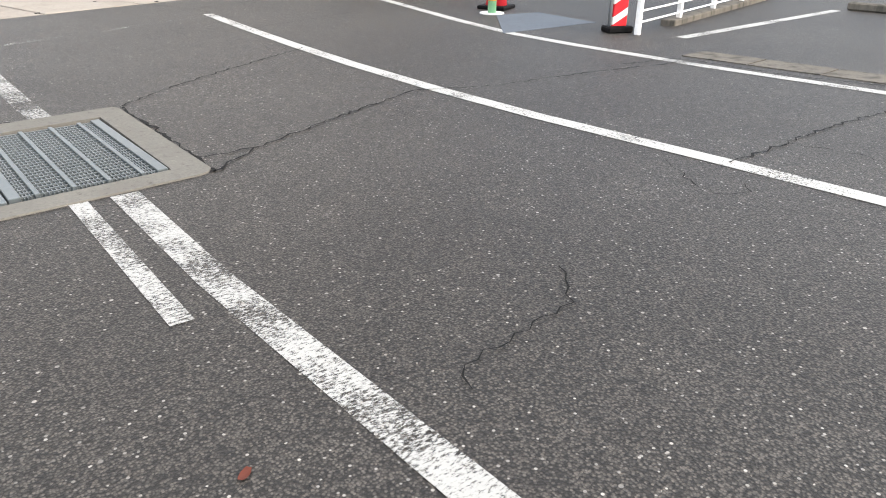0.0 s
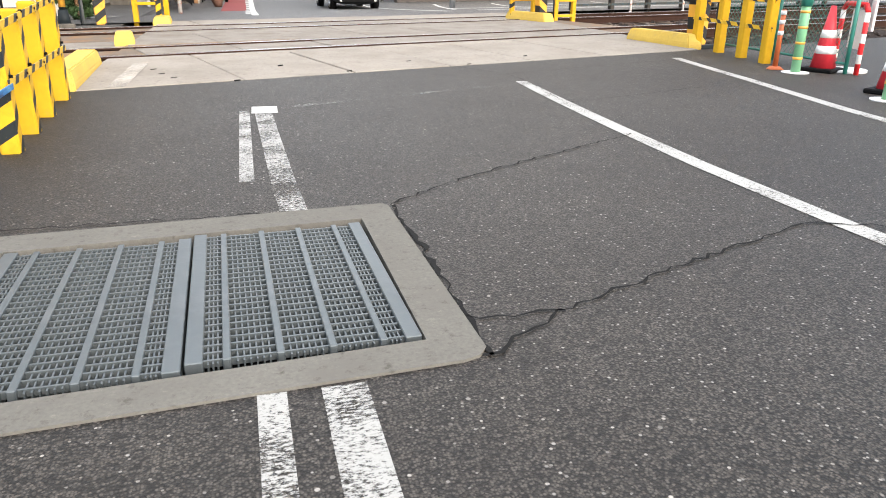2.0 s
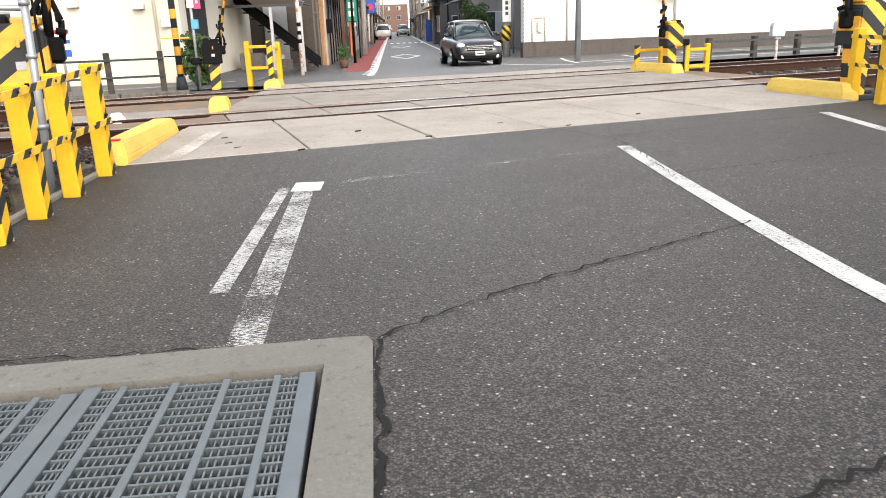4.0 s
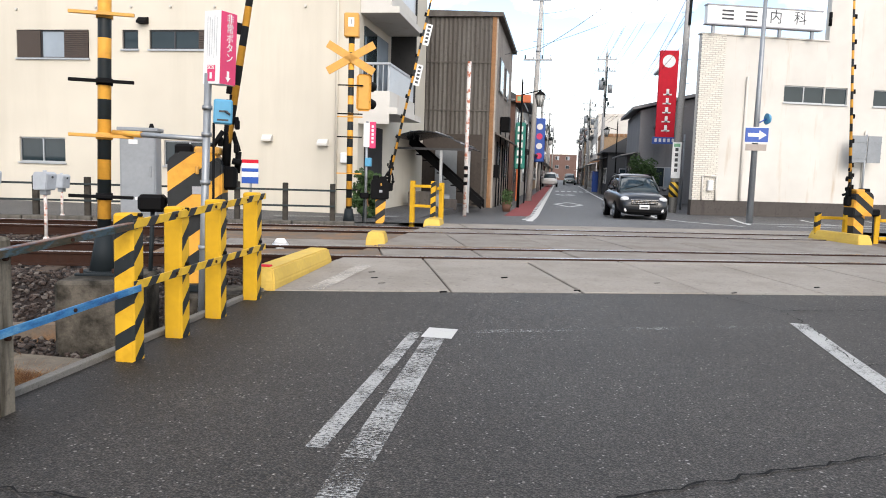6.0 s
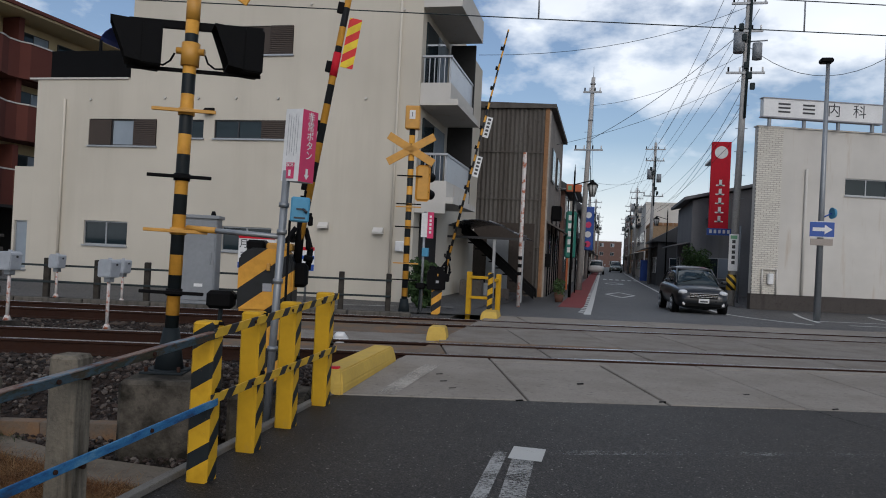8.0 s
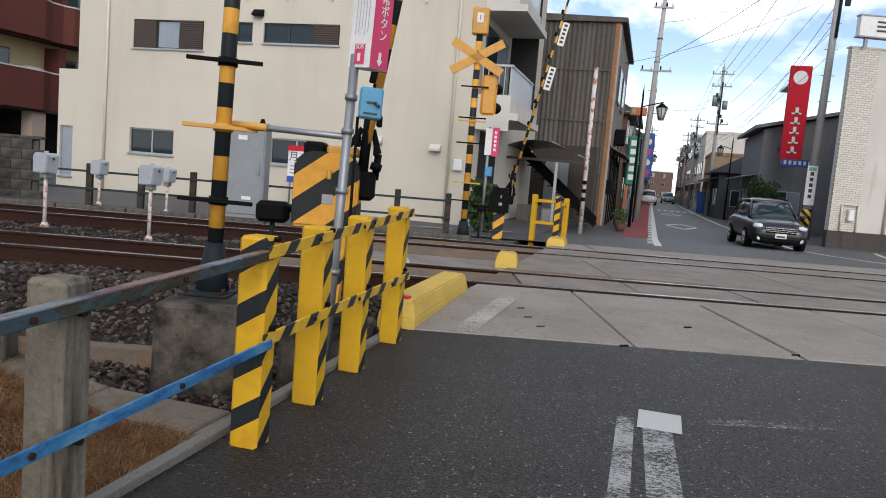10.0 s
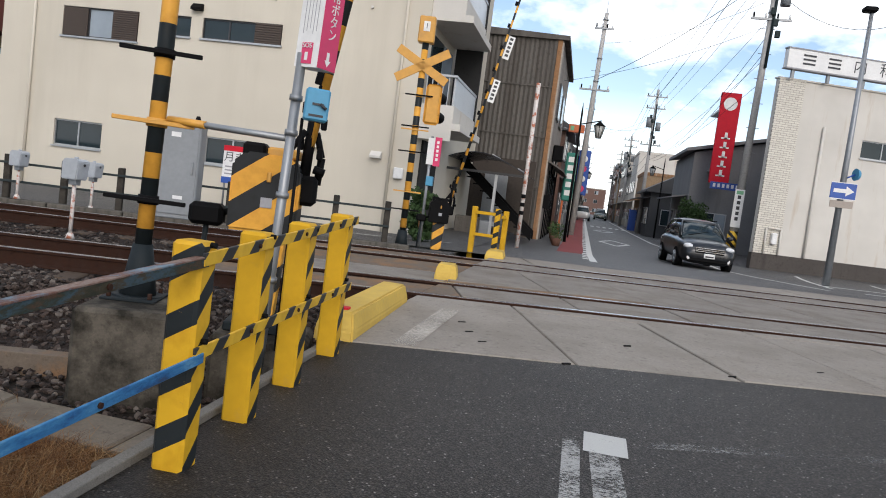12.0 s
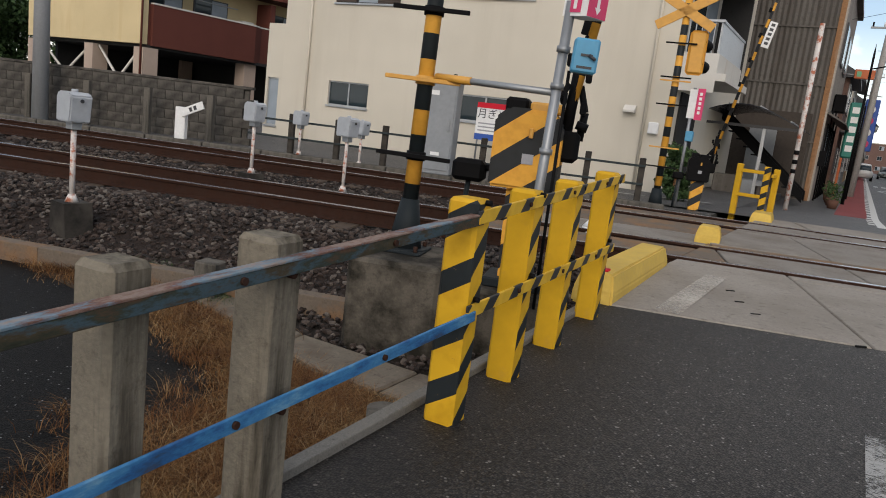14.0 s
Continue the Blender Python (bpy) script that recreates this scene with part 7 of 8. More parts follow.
# ---- street: car, poles, lamps, wires, houses ----
def car(x, y, z, turn, label, body_col, name="car"):
    c = thing(name, x, y, z, turn, label, "car", "cars in the street")
    L, W = 4.5, 0.89
    paint = surface(name + "_paint_" + str(int(x * 10)), body_col, grain=2, stain=0.5, rough=0.3, relief=0.0, coat=0.35)
    def rounded(w, z0, z1, e=3.4, m=24):
        zc, hh = (z0 + z1) / 2, (z1 - z0) / 2
        ring = []
        for q in range(m):
            a = 2 * math.pi * q / m
            ca, sa = math.cos(a), math.sin(a)
            ring.append((w * math.copysign(abs(ca) ** (2 / e), ca), zc + hh * math.copysign(abs(sa) ** (2 / e), sa)))
        return ring

    def loft(secs, e=3.4):
        bm = bmesh.new()
        rings = [[bm.verts.new((px, yy, pz)) for px, pz in rounded(w, z0, z1, e)] for yy, w, z0, z1 in secs]
        for a, b in zip(rings, rings[1:]):
            for q in range(24):
                bm.faces.new((a[q], a[(q + 1) % 24], b[(q + 1) % 24], b[q]))
        bm.faces.new(rings[0])
        bm.faces.new(rings[-1][::-1])
        return bm

    body = part("body", loft([(-2.26, 0.60, 0.36, 0.66), (-2.20, 0.74, 0.28, 0.76), (-2.08, 0.83, 0.22, 0.87), (-1.85, 0.88, 0.20, 0.95), (-1.4, 0.90, 0.20, 1.01), (-0.95, W, 0.20, 1.06), (0.4, W, 0.20, 1.10), (1.6, W, 0.22, 1.12), (2.05, 0.87, 0.26, 1.08), (2.25, 0.76, 0.38, 0.95)]), paint, c, smooth=True)
    part("glasshouse", loft([(-1.12, 0.72, 0.80, 1.05), (-0.85, 0.76, 0.80, 1.24), (-0.45, 0.74, 0.80, 1.49), (-0.18, 0.71, 0.80, 1.59), (0.5, 0.71, 0.80, 1.645), (1.3, 0.70, 0.80, 1.62), (1.8, 0.69, 0.80, 1.45), (2.12, 0.70, 0.80, 1.12)], 2.9), PANE, c, "dark tinted car windows", smooth=True)
    part("roof", loft([(-0.26, 0.50, 1.50, 1.585), (-0.12, 0.60, 1.50, 1.63), (0.5, 0.64, 1.50, 1.68), (1.3, 0.62, 1.50, 1.655), (1.62, 0.54, 1.46, 1.57)], 2.6), paint, c, smooth=True)
    for s in (-1, 1):
        for pts in (((-1.05, 1.05), (-0.25, 1.585)), ((0.62, 1.05), (0.60, 1.62)), ((2.06, 1.08), (1.62, 1.55))):
            (ya, za), (yb, zb) = pts
            part("pillar", rod((s * 0.735, ya, za), (s * 0.60, yb, zb), 0.03, seg=8), paint, c)
        part("mirror", box(s * 0.97 - 0.10, s * 0.97 + 0.10, -0.80, -0.66, 1.06, 1.20, 0.05), paint, c)
        bm = loft([(-0.12, 0.05, -0.03, 0.04), (-0.06, 0.15, -0.07, 0.08), (0.10, 0.17, -0.07, 0.10), (0.3, 0.10, -0.02, 0.09)], 2.4)
        hl = part("headlight", bm, surface("headlight", (0.62, 0.64, 0.66), rough=0.1, relief=0.0), c, smooth=True)
        hl.matrix_local = pose(s * 0.66, -2.06, 0.76, 0, 0, s * 24)
        part("fog_lamp", rod((s * 0.62, -2.10, 0.40), (s * 0.62, -2.235, 0.40), 0.055, seg=12), WHITE, c)
        part("fog_lamp_ring", rod((s * 0.62, -2.12, 0.40), (s * 0.62, -2.228, 0.40), 0.085, 0.075, seg=14), surface("chrome_trim", (0.7, 0.7, 0.71), rough=0.15, metal=0.9, relief=0.0), c)
        part("roof_rail", rod((s * 0.60, -0.1, 1.665), (s * 0.57, 1.45, 1.655), 0.018, seg=6), BLACK, c)
        for yy in (-1.35, 1.35):
            wh = part("wheel", rod((s * 0.70, yy, 0.34), (s * 0.92, yy, 0.34), 0.34, seg=28), BLACK, c, "black tyre with a silver rim")
            part("rim", rod((s * 0.92, yy, 0.34), (s * 0.93, yy, 0.34), 0.23, seg=20), STEEL, wh)
            for k in range(5):
                a = k * 2 * math.pi / 5
                part("spoke", rod((s * 0.93, yy, 0.34), (s * 0.94, yy + 0.2 * math.cos(a), 0.34 + 0.2 * math.sin(a)), 0.03, seg=6), BOX_GREY, wh)
    part("grille", box(-0.46, 0.46, -2.285, -2.15, 0.58, 0.76, 0.02), BLACK, c)
    chrome = surface("chrome_trim", (0.7, 0.7, 0.71), rough=0.15, metal=0.9, relief=0.0)
    for k in range(3):
        part("grille_bar", box(-0.47 + 0.01 * k, 0.47 - 0.01 * k, -2.30, -2.275, 0.735 - 0.055 * k, 0.757 - 0.055 * k, 0.004), chrome, c, "chrome grille bar")
    part("bumper_intake", box(-0.6, 0.6, -2.27, -2.18, 0.30, 0.42, 0.02), BLACK, c)
    np_ = part("number_plate", box(-0.17, 0.17, -2.315, -2.22, 0.43, 0.58, 0.005), WHITE, c)
    part("plate_bar", box(-0.13, 0.13, -2.319, -2.315, 0.46, 0.51), INK, np_)
    part("wiper", rod((-0.5, -1.06, 1.1), (0.2, -0.8, 1.28), 0.012, seg=5), BLACK, c)
    return c


main_car = car(4.3, 28.9, -0.16, 4, "dark blue-black sport utility car driving in the street", (0.005, 0.006, 0.009))
main_car.matrix_world = main_car.matrix_world @ Matrix.Scale(0.87, 4)
car(0.75, 92, -0.15, 180, "white estate car parked at the kerb", (0.6, 0.6, 0.6))
car(3.4, 118, -0.15, 0, "grey-green car far down the street", (0.12, 0.16, 0.15))


def wire(points, r=0.012, sag=0.4, seg=10):
    """One hanging tube through the points."""
    bm = bmesh.new()
    path = [Vector(points[0])]
    for p, q in zip(points, points[1:]):
        p, q = Vector(p), Vector(q)
        path += [p.lerp(q, k / seg) - Vector((0, 0, sag * 4 * (k / seg) * (1 - k / seg))) for k in range(1, seg + 1)]
    rings = []
    for k, c in enumerate(path):
        d = (path[min(k + 1, len(path) - 1)] - path[max(k - 1, 0)]).normalized()
        a = d.cross(Vector((0, 0, 1))).normalized()
        b = a.cross(d)
        rings.append([bm.verts.new(c + r * v) for v in (a, b, -a, -b)])
    for a, b in zip(rings, rings[1:]):
        for i in range(4):
            bm.faces.new((a[i], a[(i + 1) % 4], b[(i + 1) % 4], b[i]))
    return bm


def cable(points, r=0.012, sag=0.4, label="thin black overhead cable"):
    return tagged(part("overhead_cable", wire(points, r, sag), WIRE), label, "cable", "overhead cables")


def power_pole(x, y, z, h, lean, label, arms=((0.95, 1.5), (0.88, 1.3), (0.80, 1.1), (0.68, 1.4)), drum=True, r=0.155):
    p = thing("power_pole", x, y, z, 0, label, "utility pole", "utility poles")
    part("shaft", rod((0, 0, 0), (lean, 0, h), r, r * 0.6, seg=16), POLE, p)
    for f, w in arms:
        a = part("crossarm", box(-w / 2 + lean * f, w / 2 + lean * f, -0.14, -0.06, h * f - 0.04, h * f + 0.04), STEEL, p)
        for k in range(4):
            part("insulator", rod((-w / 2 + lean * f + 0.08 + k * (w - 0.16) / 3, -0.1, h * f + 0.03), (-w / 2 + lean * f + 0.08 + k * (w - 0.16) / 3, -0.1, h * f + 0.22), 0.035, seg=8), WHITE if k % 2 else BLACK, a)
    for f in (0.97, 0.80, 0.70):
        part("band_clamp", rod((lean * f, 0, h * f - 0.03), (lean * f, 0, h * f + 0.03), r * 0.86, seg=12), STEEL, p)
    part("lightning_rod", rod((lean, 0, h), (lean, 0, h + 0.55), 0.02, 0.008, seg=6), STEEL, p)
    if drum:
        part("transformer", rod((lean + 0.34, 0, h * 0.72), (lean + 0.34, 0, h * 0.72 + 0.62), 0.18, seg=16), CABINET, p)
        for k, f in enumerate((0.80, 0.77, 0.69, 0.66, 0.63)):
            part("cable_box", box(lean * f - 0.34 + 0.13 * k, lean * f - 0.16 + 0.13 * k, -0.26, -0.14, h * f, h * f + 0.26, 0.02), WIRE, p)
        part("transformer", rod((lean - 0.32, 0, h * 0.74), (lean - 0.32, 0, h * 0.74 + 0.75), 0.22, seg=16), CABINET, p)
        part("cable_duct", rod((lean * 0.6 + 0.05, -0.16, h * 0.55), (lean + 0.05, -0.16, h * 0.9), 0.05, seg=6), WIRE, p)
    for k in range(6):
        part("step_bolt", rod((lean * 0.4 - 0.2, 0, h * 0.32 + 0.9 * k), (lean * 0.4 + 0.25, 0, h * 0.32 + 0.9 * k), 0.012, seg=5), STEEL, p)
    return p


pp = power_pole(6.32, 34.0, -0.3, 13.4, 0.22, "tall grey concrete utility pole crowded with cables")
part("warning_band", rod((0.0, 0, 0.75), (0.0, 0, 1.35), 0.185, seg=16), stripes("band_stripes", (0.7, 0.45, 0.05), (0.02, 0.02, 0.02), 0.3, 1.0, "Z", "X", 0.5, wear=0.9), pp)
nt = part("notice", box(-0.17, 0.17, -0.20, -0.185, 1.5, 2.9), WHITE, pp, "tall white notice strapped to the pole")
for k in range(5):
    part("letter_bar", box(-0.06, 0.06, -0.206, -0.201, 1.75 + 0.2 * k, 1.88 + 0.2 * k), INK, nt)
part("green_mark", box(-0.12, 0.12, -0.206, -0.201, 2.72, 2.85), GREEN_POST, nt)
part("bracket", rod((0.1, -0.1, 10.3), (0.9, -0.1, 10.35), 0.03, seg=6), STEEL, pp)
lpo = power_pole(0.35, 41.0, -0.2, 10.6, 0.25, "grey concrete utility pole beside the red footpath", ((0.93, 0.9), (0.66, 1.4)), False)
power_pole(4.95, 62.0, -0.2, 10.8, 0.05, "grey concrete utility pole in the street", ((0.95, 1.5), (0.87, 1.4), (0.62, 1.5)), True)
power_pole(4.7, 84.0, -0.2, 9.5, 0.0, "grey concrete utility pole in the street")
power_pole(4.9, 108.0, -0.2, 9.8, 0.0, "grey concrete utility pole in the street")
power_pole(0.1, 66.0, -0.2, 8.2, 0.1, "grey concrete utility pole in the street", ((0.93, 1.2),), False)
power_pole(0.3, 98.0, -0.2, 9.4, 0.0, "grey concrete utility pole in the street")
power_pole(5.0, 135.0, -0.2, 9.5, 0.0, "grey concrete utility pole in the street")
power_pole(0.5, 130.0, -0.2, 9.5, 0.0, "grey concrete utility pole in the street")


def lantern(x, y, h, side, label):
    s = thing("street_lamp", x, y, -0.15, 0, label, "street lamp", "street lamps")
    part("post", rod((0, 0, 0), (0, 0, h), 0.06, 0.035, seg=10), BLACK, s)
    part("finial", rod((0, 0, h), (0, 0, h + 0.3), 0.03, 0.004, seg=8), BLACK, s)
    part("bracket", rod((0, 0, h - 0.5), (side * 0.75, 0, h - 0.3), 0.022, seg=6), BLACK, s)
    ln = part("lantern", rod((side * 0.7, 0, h - 0.95), (side * 0.7, 0, h - 0.5), 0.09, 0.2, seg=8), surface("lantern_glass", (0.42, 0.42, 0.4), rough=0.2, relief=0.0), s, "hanging lantern with pale glass")
    part("hat", rod((side * 0.7, 0, h - 0.5), (side * 0.7, 0, h - 0.34), 0.23, 0.04, seg=8), BLACK, ln)
    for k in range(8):
        a = k * math.pi / 4
        part("rib", rod((side * 0.7 + 0.09 * math.cos(a), 0.09 * math.sin(a), h - 0.95), (side * 0.7 + 0.2 * math.cos(a), 0.2 * math.sin(a), h - 0.5), 0.012, seg=4), BLACK, ln)


lantern(0.25, 33.0, 4.9, 1, "black ornamental street lamp with a hanging lantern")
lantern(5.55, 55.0, 5.0, -1, "black ornamental street lamp with a hanging lantern")
lantern(0.2, 70.0, 4.9, 1, "black ornamental street lamp with a hanging lantern")

# overhead line above the tracks
for v, zc in ((16.65, 5.62), (16.65, 6.2), (16.0, 7.1)):
    a, b = uv(-60, v), uv(80, v)
    bm = rod((*a, zc - 1.75), (*b, zc + 2.1), 0.0105, seg=5)
    tagged(part("overhead_cable", bm, WIRE), "overhead line cable above the tracks", "cable", "overhead cables")
for u in (-1.5, 5.21, 10.28, 15.4):
    x, y = uv(u, 16.65)
    z = 5.62 - 1.75 + 3.85 * (u + 60) / 140
    tagged(part("dropper", rod((x, y, z), (x, y, z + 0.58), 0.016, seg=5), STEEL), "short dropper wire of the overhead line", "dropper", "line droppers")

# street cables
for dx, z in ((-0.6, 12.2), (0.0, 12.3), (0.6, 12.2), (-0.5, 11.3), (0.5, 11.3), (0.1, 9.0), (0.05, 7.4), (0.1, 6.6)):
    cable([(6.4 + dx, 34, z), (4.95 + dx, 62, z * 0.82), (4.7 + dx, 84, z * 0.76), (4.9 + dx, 108, z * 0.76)], 0.010, 0.35)
    if z > 12:
        cable([(6.4 + dx, 34, z), (14 + dx, 14, z + 1.3)], 0.008, 0.5)
for dx, z in ((0.1, 9.6), (0.0, 8.2), (0.1, 6.4), (0.1, 6.0)):
    cable([(0.55 + dx, 41, z), (0.2 + dx, 66, z * 0.8), (0.3 + dx, 98, z * 0.85)], 0.008, 0.3)
cable([(6.5, 34, 10.6), (0.55, 41, 7.3)], 0.014, 0.3)
cable([(6.5, 34, 9.6), (0.55, 41, 9.0)], 0.008, 0.4)
cable([(6.5, 34, 11.4), (-2.5, 26, 7.4)], 0.008, 0.5)
cable([(6.5, 34, 9.9), (11.2, 33.4, 9.2)], 0.011, 0.9)
cable([(4.95, 62, 8.6), (0.2, 66, 7.0)], 0.008, 0.3)
cable([(6.4, 34, 8.6), (-1.0, 36, 6.2)], 0.008, 0.3)
cable([(4.95, 62, 8.0), (0.5, 48, 6.0)], 0.008, 0.4)
cable([(6.4, 34, 8.2), (5.55, 55, 5.6)], 0.011, 0.5)
cable([(6.4, 34, 7.6), (5.2, 60, 5.2)], 0.011, 0.7)


def house(x, y, w, d, h, side, wall_mat, roof_mat, kind, label, storeys=2, seed=0, z=-0.2):
    """A street house; its front looks to the street (side 1: street to its east, -1: to its west), its gable along the street."""
    rnd = random.Random(seed)
    hs = thing("house", x, y, z, 0, label, "house", "houses along the street")
    x0, x1 = (-w, 0) if side > 0 else (0, w)
    part("wall", box(x0, x1, 0, d, 0, h), wall_mat, hs)
    if kind == "gable":
        bm = profile([(x0 - 0.4, h), (x1 + 0.4, h), (x1 + 0.4, h + 0.14), ((x0 + x1) / 2, h + 0.32 * w + 0.14), (x0 - 0.4, h + 0.14)], -0.35, d + 0.35)
        part("roof", bm, roof_mat, hs)
    elif kind == "shed":
        xa, xb = (x1 + 0.45, x0 - 0.2) if side > 0 else (x0 - 0.45, x1 + 0.2)
        lo, hi = min(xa, xb), max(xa, xb)
        za, zb = (h + 0.25 * w, h) if (lo == xa) == False else (h, h + 0.25 * w)
        bm = profile([(lo, za), (hi, zb), (hi, zb + 0.16), (lo, za + 0.16)], -0.35, d + 0.35)
        part("roof", bm, roof_mat, hs)
        bm = profile([(x0, h), (x1, h), (x1, h + 0.24 * w if zb > za else h + 0.01), (x0, h + 0.24 * w if za > zb else h + 0.01)], 0.0, d)
        part("gable_wall", bm, wall_mat, hs)
    else:
        part("parapet", box(x0 - 0.06, x1 + 0.06, -0.06, d + 0.06, h, h + 0.25), roof_mat, hs)
    xf = x1 if side > 0 else x0
    for s in range(storeys):
        zz = 0.9 + s * 2.75
        if zz + 1.3 > h:
            break
        n = max(1, int(d / 2.4))
        for k in range(n):
            yy = 0.7 + k * (d - 1.0) / n
            wn_ = 1.0 + 0.5 * rnd.random()
            a, b = sorted((xf, xf + side * 0.06))
            wd = part("window", box(a, b, yy, yy + wn_, zz, zz + 1.15), FRAME_DARK if rnd.random() < 0.6 else ALUMINIUM, hs)
            a, b = sorted((xf + side * 0.06, xf + side * 0.07))
            part("pane", box(a, b, yy + 0.05, yy + wn_ / 2 - 0.02, zz + 0.05, zz + 1.1), PANE, wd)
            part("pane", box(a, b, yy + wn_ / 2 + 0.02, yy + wn_ - 0.05, zz + 0.05, zz + 1.1), PANE_BLIND if rnd.random() < 0.5 else PANE, wd)
        # windows to the south
        for k in range(max(1, int(w / 3))):
            xx = x0 + 0.8 + k * (w - 1.0) / max(1, int(w / 3))
            wd = part("window", box(xx, xx + 1.2, -0.06, 0.0, zz, zz + 1.1), ALUMINIUM, hs)
            part("pane", box(xx + 0.05, xx + 0.58, -0.07, -0.06, zz + 0.05, zz + 1.05), PANE, wd)
            part("pane", box(xx + 0.62, xx + 1.15, -0.07, -0.06, zz + 0.05, zz + 1.05), PANE_BLIND if rnd.random() < 0.5 else PANE, wd)
    a, b = sorted((xf, xf + side * 0.9))
    part("awning", profile([(a, 2.55 if side < 0 else 2.75), (b, 2.75 if side < 0 else 2.55), (b, 2.82 if side < 0 else 2.62), (a, 2.62 if side < 0 else 2.82)], 0.4, d - 0.4), roof_mat, hs)
    return hs


ROOF_TILE = surface("dark_roof_tile", (0.05, 0.052, 0.056), grain=12, stain=2, rough=0.6, relief=0.5)
GREY_BOARD = surface("grey_board_wall", (0.20, 0.20, 0.205), grain=10, stain=1.0, rough=0.8, relief=0.2, stain_col=(0.14, 0.14, 0.14), streak=True)
DARK_BOARD = surface("dark_board_wall", (0.07, 0.072, 0.075), grain=10, stain=1.0, rough=0.8, relief=0.2)
TAN = surface("tan_wall", (0.33, 0.23, 0.14), grain=14, stain=1.0, rough=0.85, relief=0.2, stain_col=(0.22, 0.14, 0.09), streak=True)
BRICK_RED = surface("red_brown_wall", (0.145, 0.088, 0.072), grain=14, stain=1.0, rough=0.85, relief=0.2)
BEIGE = surface("beige_wall", (0.45, 0.42, 0.37), grain=14, stain=1.0, rough=0.85, relief=0.2, stain_col=(0.33, 0.3, 0.26), streak=True)

# right of the street
hs = house(6.0, 45.0, 8, 7.5, 5.0, -1, GREY_BOARD, GREY_BOARD, "shed", "grey boarded two storey house", 1, 1)
hs = house(5.15, 57.0, 8, 8.0, 3.1, -1, DARK_BOARD, ROOF_TILE, "gable", "low dark wooden house with a tiled roof", 1, 2)
house(5.3, 68.0, 7, 7, 4.8, -1, TAN, RUST_WOOD, "flat", "tan rendered shop house", 2, 3)
house(5.4, 79.0, 7, 9, 7.4, -1, STUCCO_WHITE, STUCCO_WHITE, "flat", "white concrete building with a flat roof", 3, 4)
house(5.6, 92.0, 8, 9, 6.0, -1, BEIGE, ROOF_TILE, "gable", "beige house with a dark roof", 2, 5)
house(5.6, 105.0, 8, 12, 9.0, -1, BEIGE, STUCCO_WHITE, "flat", "beige concrete building far down the street", 3, 6)
house(5.6, 121.0, 8, 14, 7.0, -1, TAN, ROOF_TILE, "gable", "tan house far down the street", 2, 7)
house(5.7, 140.0, 9, 20, 10.0, -1, BRICK_RED, BEIGE, "flat", "red-brown building far down the street", 3, 8)
# left of the street
house(-0.55, 41.5, 7, 6.0, 5.0, 1, BRICK_RED, ROOF_TILE, "gable", "red-brown shop house with a dark roof", 2, 11)
house(-0.5, 49.0, 7, 8.0, 5.6, 1, BEIGE, ROOF_TILE, "shed", "beige shop house with sloping roof", 2, 12)
house(-0.5, 58.5, 7, 8.0, 5.2, 1, GREY_BOARD, ROOF_TILE, "gable", "grey shop house with a dark roof", 2, 13)
house(-0.5, 68.5, 8, 9.0, 6.0, 1, TAN, ROOF_TILE, "gable", "tan shop house with dark roof", 2, 14)
house(-0.4, 80.0, 8, 11.0, 6.5, 1, STUCCO_WHITE, ROOF_TILE, "flat", "white shop house with flat roof", 2, 15)
house(-0.4, 93.0, 8, 12.0, 6.0, 1, BEIGE, ROOF_TILE, "gable", "beige house far down the street", 2, 16)
house(-0.4, 107.0, 9, 16.0, 8.0, 1, BRICK_RED, BEIGE, "flat", "red-brown block far down the street", 3, 17)
house(-0.2, 126.0, 9, 25.0, 9.0, 1, BEIGE, BEIGE, "flat", "beige block far down the street", 3, 18)
house(7.0, 240.0, 14, 12.0, 8.0, 1, BRICK_RED, BEIGE, "flat", "red-brown block where the street bends", 3, 19)

# signs along the street
bn = thing("banner_sign", 7.1, 43.5, -0.35, 0, "tall red vertical banner sign with white marks", "sign")
part("panel", box(-0.47, 0.47, -0.12, 0.12, 3.6, 8.05, 0.02), RED, bn)
part("emblem", rod((0.0, -0.125, 7.5), (0.0, -0.13, 7.5), 0.32, seg=24), WHITE, bn)
for k in range(5):
    part("letter_bar", box(-0.05, 0.09, -0.13, -0.121, 3.95 + 0.46 * k, 4.27 + 0.46 * k, 0, box(-0.2, 0.22, -0.13, -0.121, 3.95 + 0.46 * k, 4.02 + 0.46 * k)), WHITE, bn)
for zz in (4.2, 7.2):
    part("mount", box(-0.4, 0.4, 0.12, 3.0, zz, zz + 0.1), STEEL, bn)
bs = thing("blue_sign", 6.35, 37.0, -0.2, 0, "small blue street sign with white letters on a bracket", "sign")
part("panel", box(-0.62, 0.62, -0.03, 0.03, 2.87, 3.16, 0.005), BLUE_SIGN, bs)
for k in range(6):
    part("letter_bar", box(-0.52 + 0.18 * k, -0.42 + 0.18 * k, -0.036, -0.031, 2.95, 3.1), WHITE, bs)
part("bracket", rod((-0.6, 0.05, 3.0), (0.8, 0.05, 3.0), 0.03, seg=6), STEEL, bs)
part("post", rod((0.75, 0.05, 0), (0.75, 0.05, 3.3), 0.04, seg=8), STEEL, bs)
gs = thing("green_sign", 0.0, 37.5, -0.2, 0, "green vertical shop sign with white letter marks", "sign")
part("panel", box(-0.24, 0.24, -0.08, 0.08, 1.6, 3.7, 0.06), GREEN_MESH, gs)
for k in range(5):
    part("letter_bar", box(-0.12, 0.12, -0.086, -0.081, 1.85 + 0.36 * k, 2.08 + 0.36 * k), WHITE, gs)
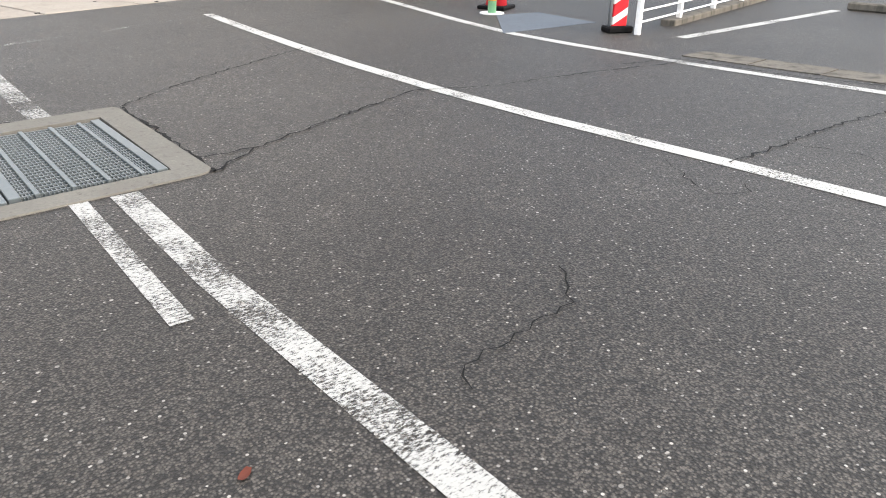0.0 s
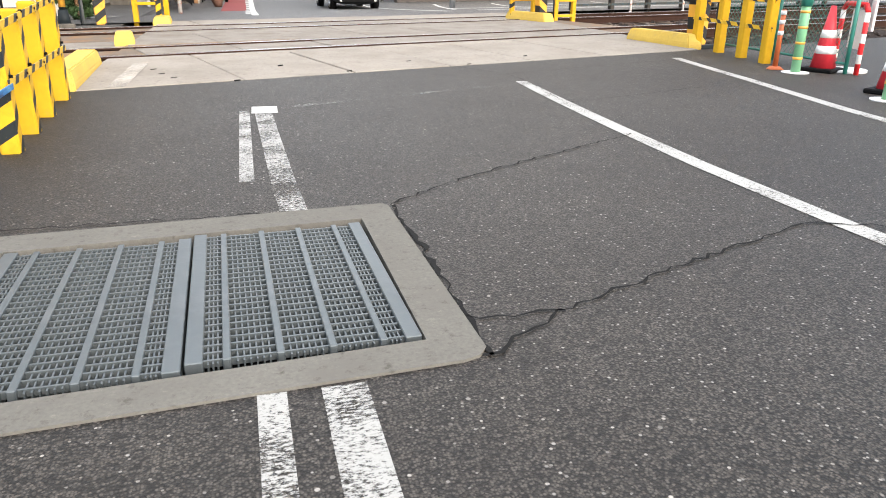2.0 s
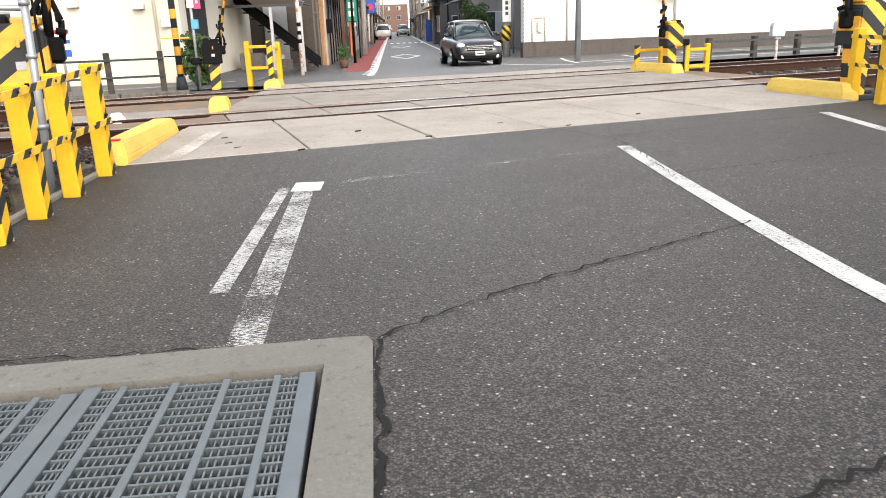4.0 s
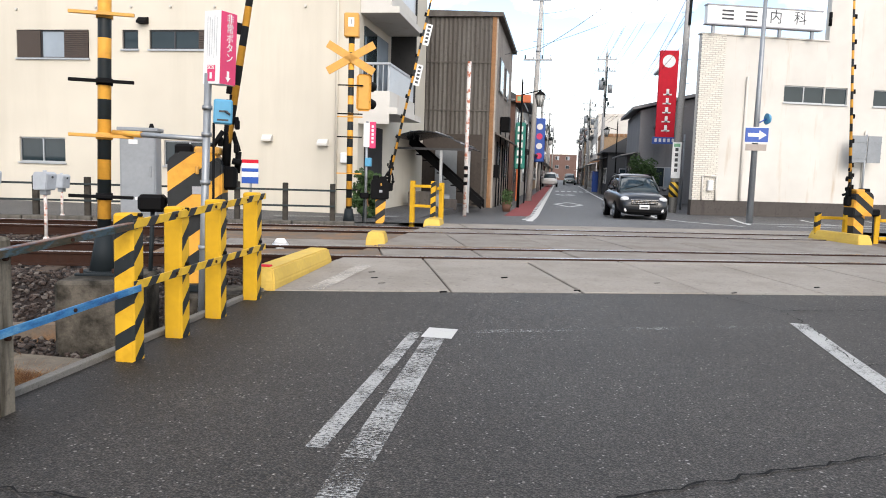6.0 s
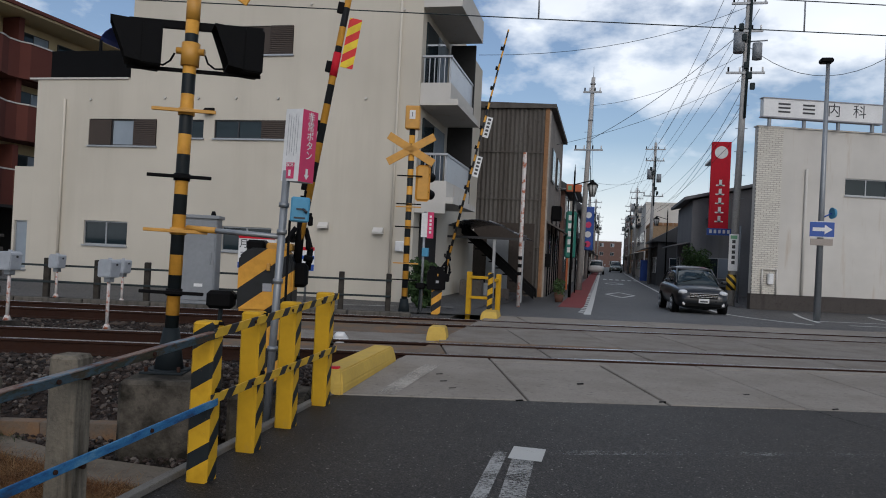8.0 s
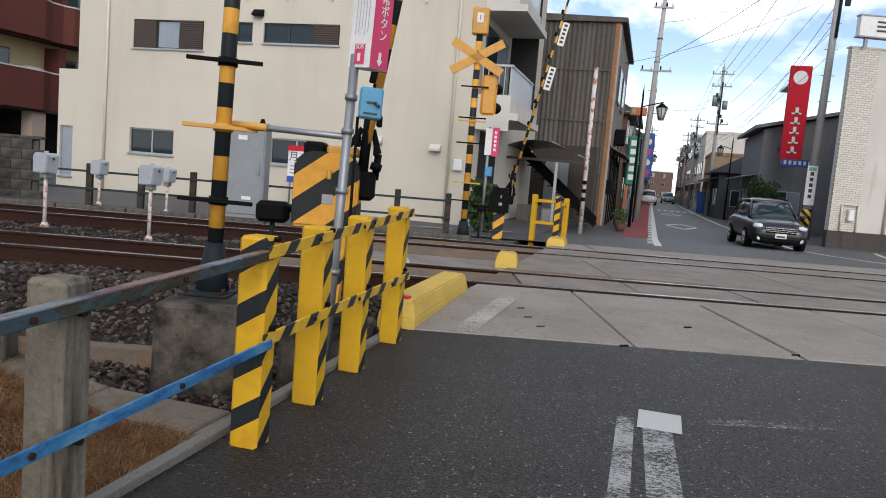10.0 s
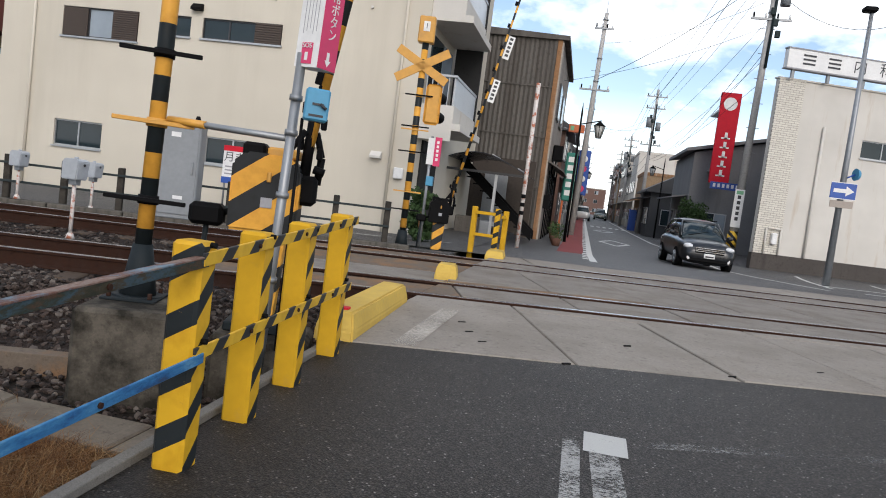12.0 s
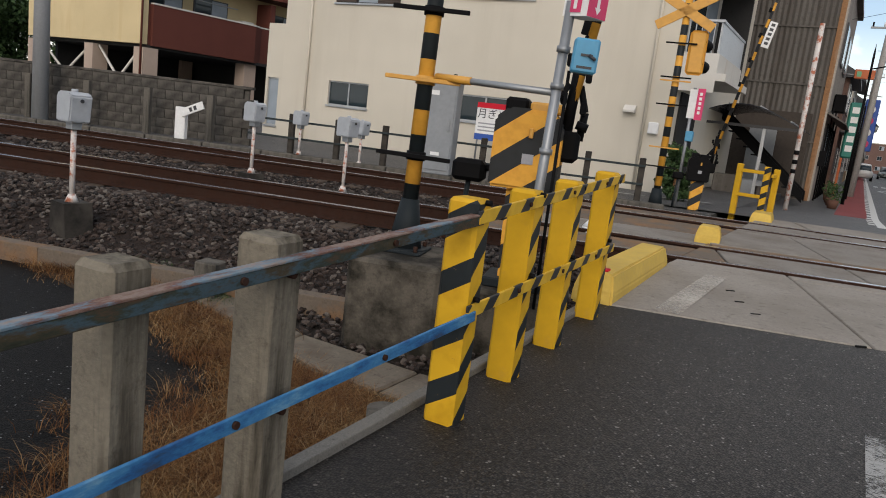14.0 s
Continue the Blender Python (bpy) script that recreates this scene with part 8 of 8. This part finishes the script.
part("post", rod((0.28, 0, 0), (0.28, 0, 3.6), 0.03, seg=8), BLACK, gs)
bs2 = thing("blue_sign", 0.45, 52.0, -0.2, 0, "blue vertical shop sign with round marks", "sign")
part("panel", box(-0.35, 0.35, -0.08, 0.08, 2.2, 5.0, 0.05), BLUE_SIGN, bs2)
for k in range(4):
    part("mark", rod((0, -0.085, 2.6 + 0.62 * k), (0, -0.09, 2.6 + 0.62 * k), 0.2, seg=14), WHITE if k % 2 else PINK, bs2)
part("post", rod((-0.4, 0.1, 0), (-0.4, 0.1, 5.0), 0.04, seg=8), STEEL, bs2)
osn = thing("orange_sign", -0.35, 38.8, -0.2, 0, "orange and green projecting shop sign", "sign")
part("panel", box(0, 0.7, -0.08, 0.08, 4.7, 5.06, 0.02), ORANGE, osn)
part("green_mark", box(0.08, 0.24, -0.09, -0.081, 4.78, 4.98), GREEN_POST, osn)
part("arm", rod((-0.3, 0, 4.85), (0, 0, 4.85), 0.03, seg=6), STEEL, osn)
vm = thing("vending_machine", 5.1, 70.5, -0.2, 90, "blue drinks machine at the roadside", "vending machine")
part("case", box(-0.55, 0.55, -0.4, 0.4, 0, 1.85, 0.03), BLUE_SIGN, vm)
part("display", box(-0.45, 0.45, -0.42, -0.4, 0.9, 1.7), WHITE, vm)
pr = thing("red_post", -0.25, 40.6, -0.2, 0, "slim red sign post beside the shop", "post")
part("post", box(-0.05, 0.05, -0.04, 0.04, 0, 2.0, 0.015), ORANGE, pr)
for k in range(4):
    tr_ = thing("flower_pot", 0.05 - 0.1 * k, 29.5 + 1.6 * k, -0.18, 0, "small terracotta pot with a green plant", "plant pot", "plant pots")
    part("pot", rod((0, 0, 0), (0, 0, 0.28), 0.12, 0.17, seg=14), surface("terracotta", (0.10, 0.05, 0.035), rough=0.8), tr_)
    bm = bmesh.new()
    rnd = random.Random(k)
    for j in range(90):
        a, r_, h_ = rnd.uniform(0, 6.28), rnd.uniform(0, 0.22), rnd.uniform(0.28, 0.7)
        c = Vector((r_ * math.cos(a), r_ * math.sin(a), h_))
        t1, t2 = Vector((rnd.uniform(-1, 1), rnd.uniform(-1, 1), rnd.uniform(-1, 1))) * 0.06, Vector((rnd.uniform(-1, 1), rnd.uniform(-1, 1), rnd.uniform(-1, 1))) * 0.06
        bm.faces.new([bm.verts.new(c), bm.verts.new(c + t1), bm.verts.new(c + t1 + t2), bm.verts.new(c + t2)])
    part("plant", bm, LEAF_GREEN, tr_)["kind"] = "stuff"


def shrub(x, y, z, r, h, seed, label):
    s = thing("shrub", x, y, z, 0, label, "shrub", "shrubs")
    rnd = random.Random(seed)
    part("stem", rod((0, 0, 0), (0, 0, h * 0.6), 0.06, 0.03, seg=8), RUST_WOOD, s)
    co, fa = [], []
    clumps = [(rnd.uniform(-1, 1) * r * 0.7, rnd.uniform(-1, 1) * r * 0.7, h * rnd.uniform(0.15, 0.95), r * rnd.uniform(0.3, 0.5)) for _ in range(26)]
    for _ in range(3200):
        cx, cy, cz, cr = rnd.choice(clumps)
        d = Vector((rnd.gauss(0, 1), rnd.gauss(0, 1), rnd.gauss(0, 1))).normalized() * cr * rnd.uniform(0.6, 1.05)
        c = Vector((cx, cy, cz)) + d
        t1 = Vector((rnd.gauss(0, 1), rnd.gauss(0, 1), rnd.gauss(0, 1))).normalized() * 0.075 * max(1.0, r * 1.5)
        t2 = d.normalized().cross(t1).normalized() * 0.035 * max(1.0, r * 1.5)
        n = len(co)
        co += [tuple(c - t1 * 0.5), tuple(c + t2), tuple(c + t1 * 0.5), tuple(c - t2)]
        fa.append((n, n + 1, n + 2, n + 3))
    me = bpy.data.meshes.new("crown")
    me.from_pydata(co, [], fa)
    me.materials.append(LEAF_GREEN)
    o = new("crown", me)
    o.parent = s


shrub(6.0, 43.0, -0.2, 0.95, 2.4, 3, "dark green evergreen shrub before the grey house")
shrub(-2.6, 20.6, 0.0, 0.35, 1.1, 5, "small green potted shrub behind the gate")
bm = box(5.4, 7.4, 42.2, 42.35, -0.3, 0.35)
tagged(part("garden_kerb", bm, CONCRETE_DARK), "low dark garden kerb beneath the shrub", "kerb")

# distant town behind the block wall and to the far right
for k, (x, y, w, d, h, mat) in enumerate(((-70, 60, 18, 12, 8, BEIGE), (-48, 52, 12, 10, 7, TAN), (-24, 48, 14, 10, 9, BEIGE), (40, 60, 20, 16, 9, BEIGE), (70, 50, 18, 14, 7, TAN))):
    ob = thing("far_house", x, y, -0.3, 5 * k, "plain distant town house", "house", "distant houses")
    part("wall", box(0, w, 0, d, 0, h), mat, ob)
    part("roof", profile([(-0.5, h), (w + 0.5, h), (w / 2, h + w * 0.16)], -0.5, d + 0.5), ROOF_TILE, ob)
# trees behind the undercroft
for k, (x, y) in enumerate(((-43.5, 36), (-38, 43), (-30, 44), (-46.5, 32), (-49.5, 34), (-45, 29.5), (-53, 33))):
    shrub(x, y, -0.3, 2.6, 6.0, 20 + k, "dark green garden tree behind the block")
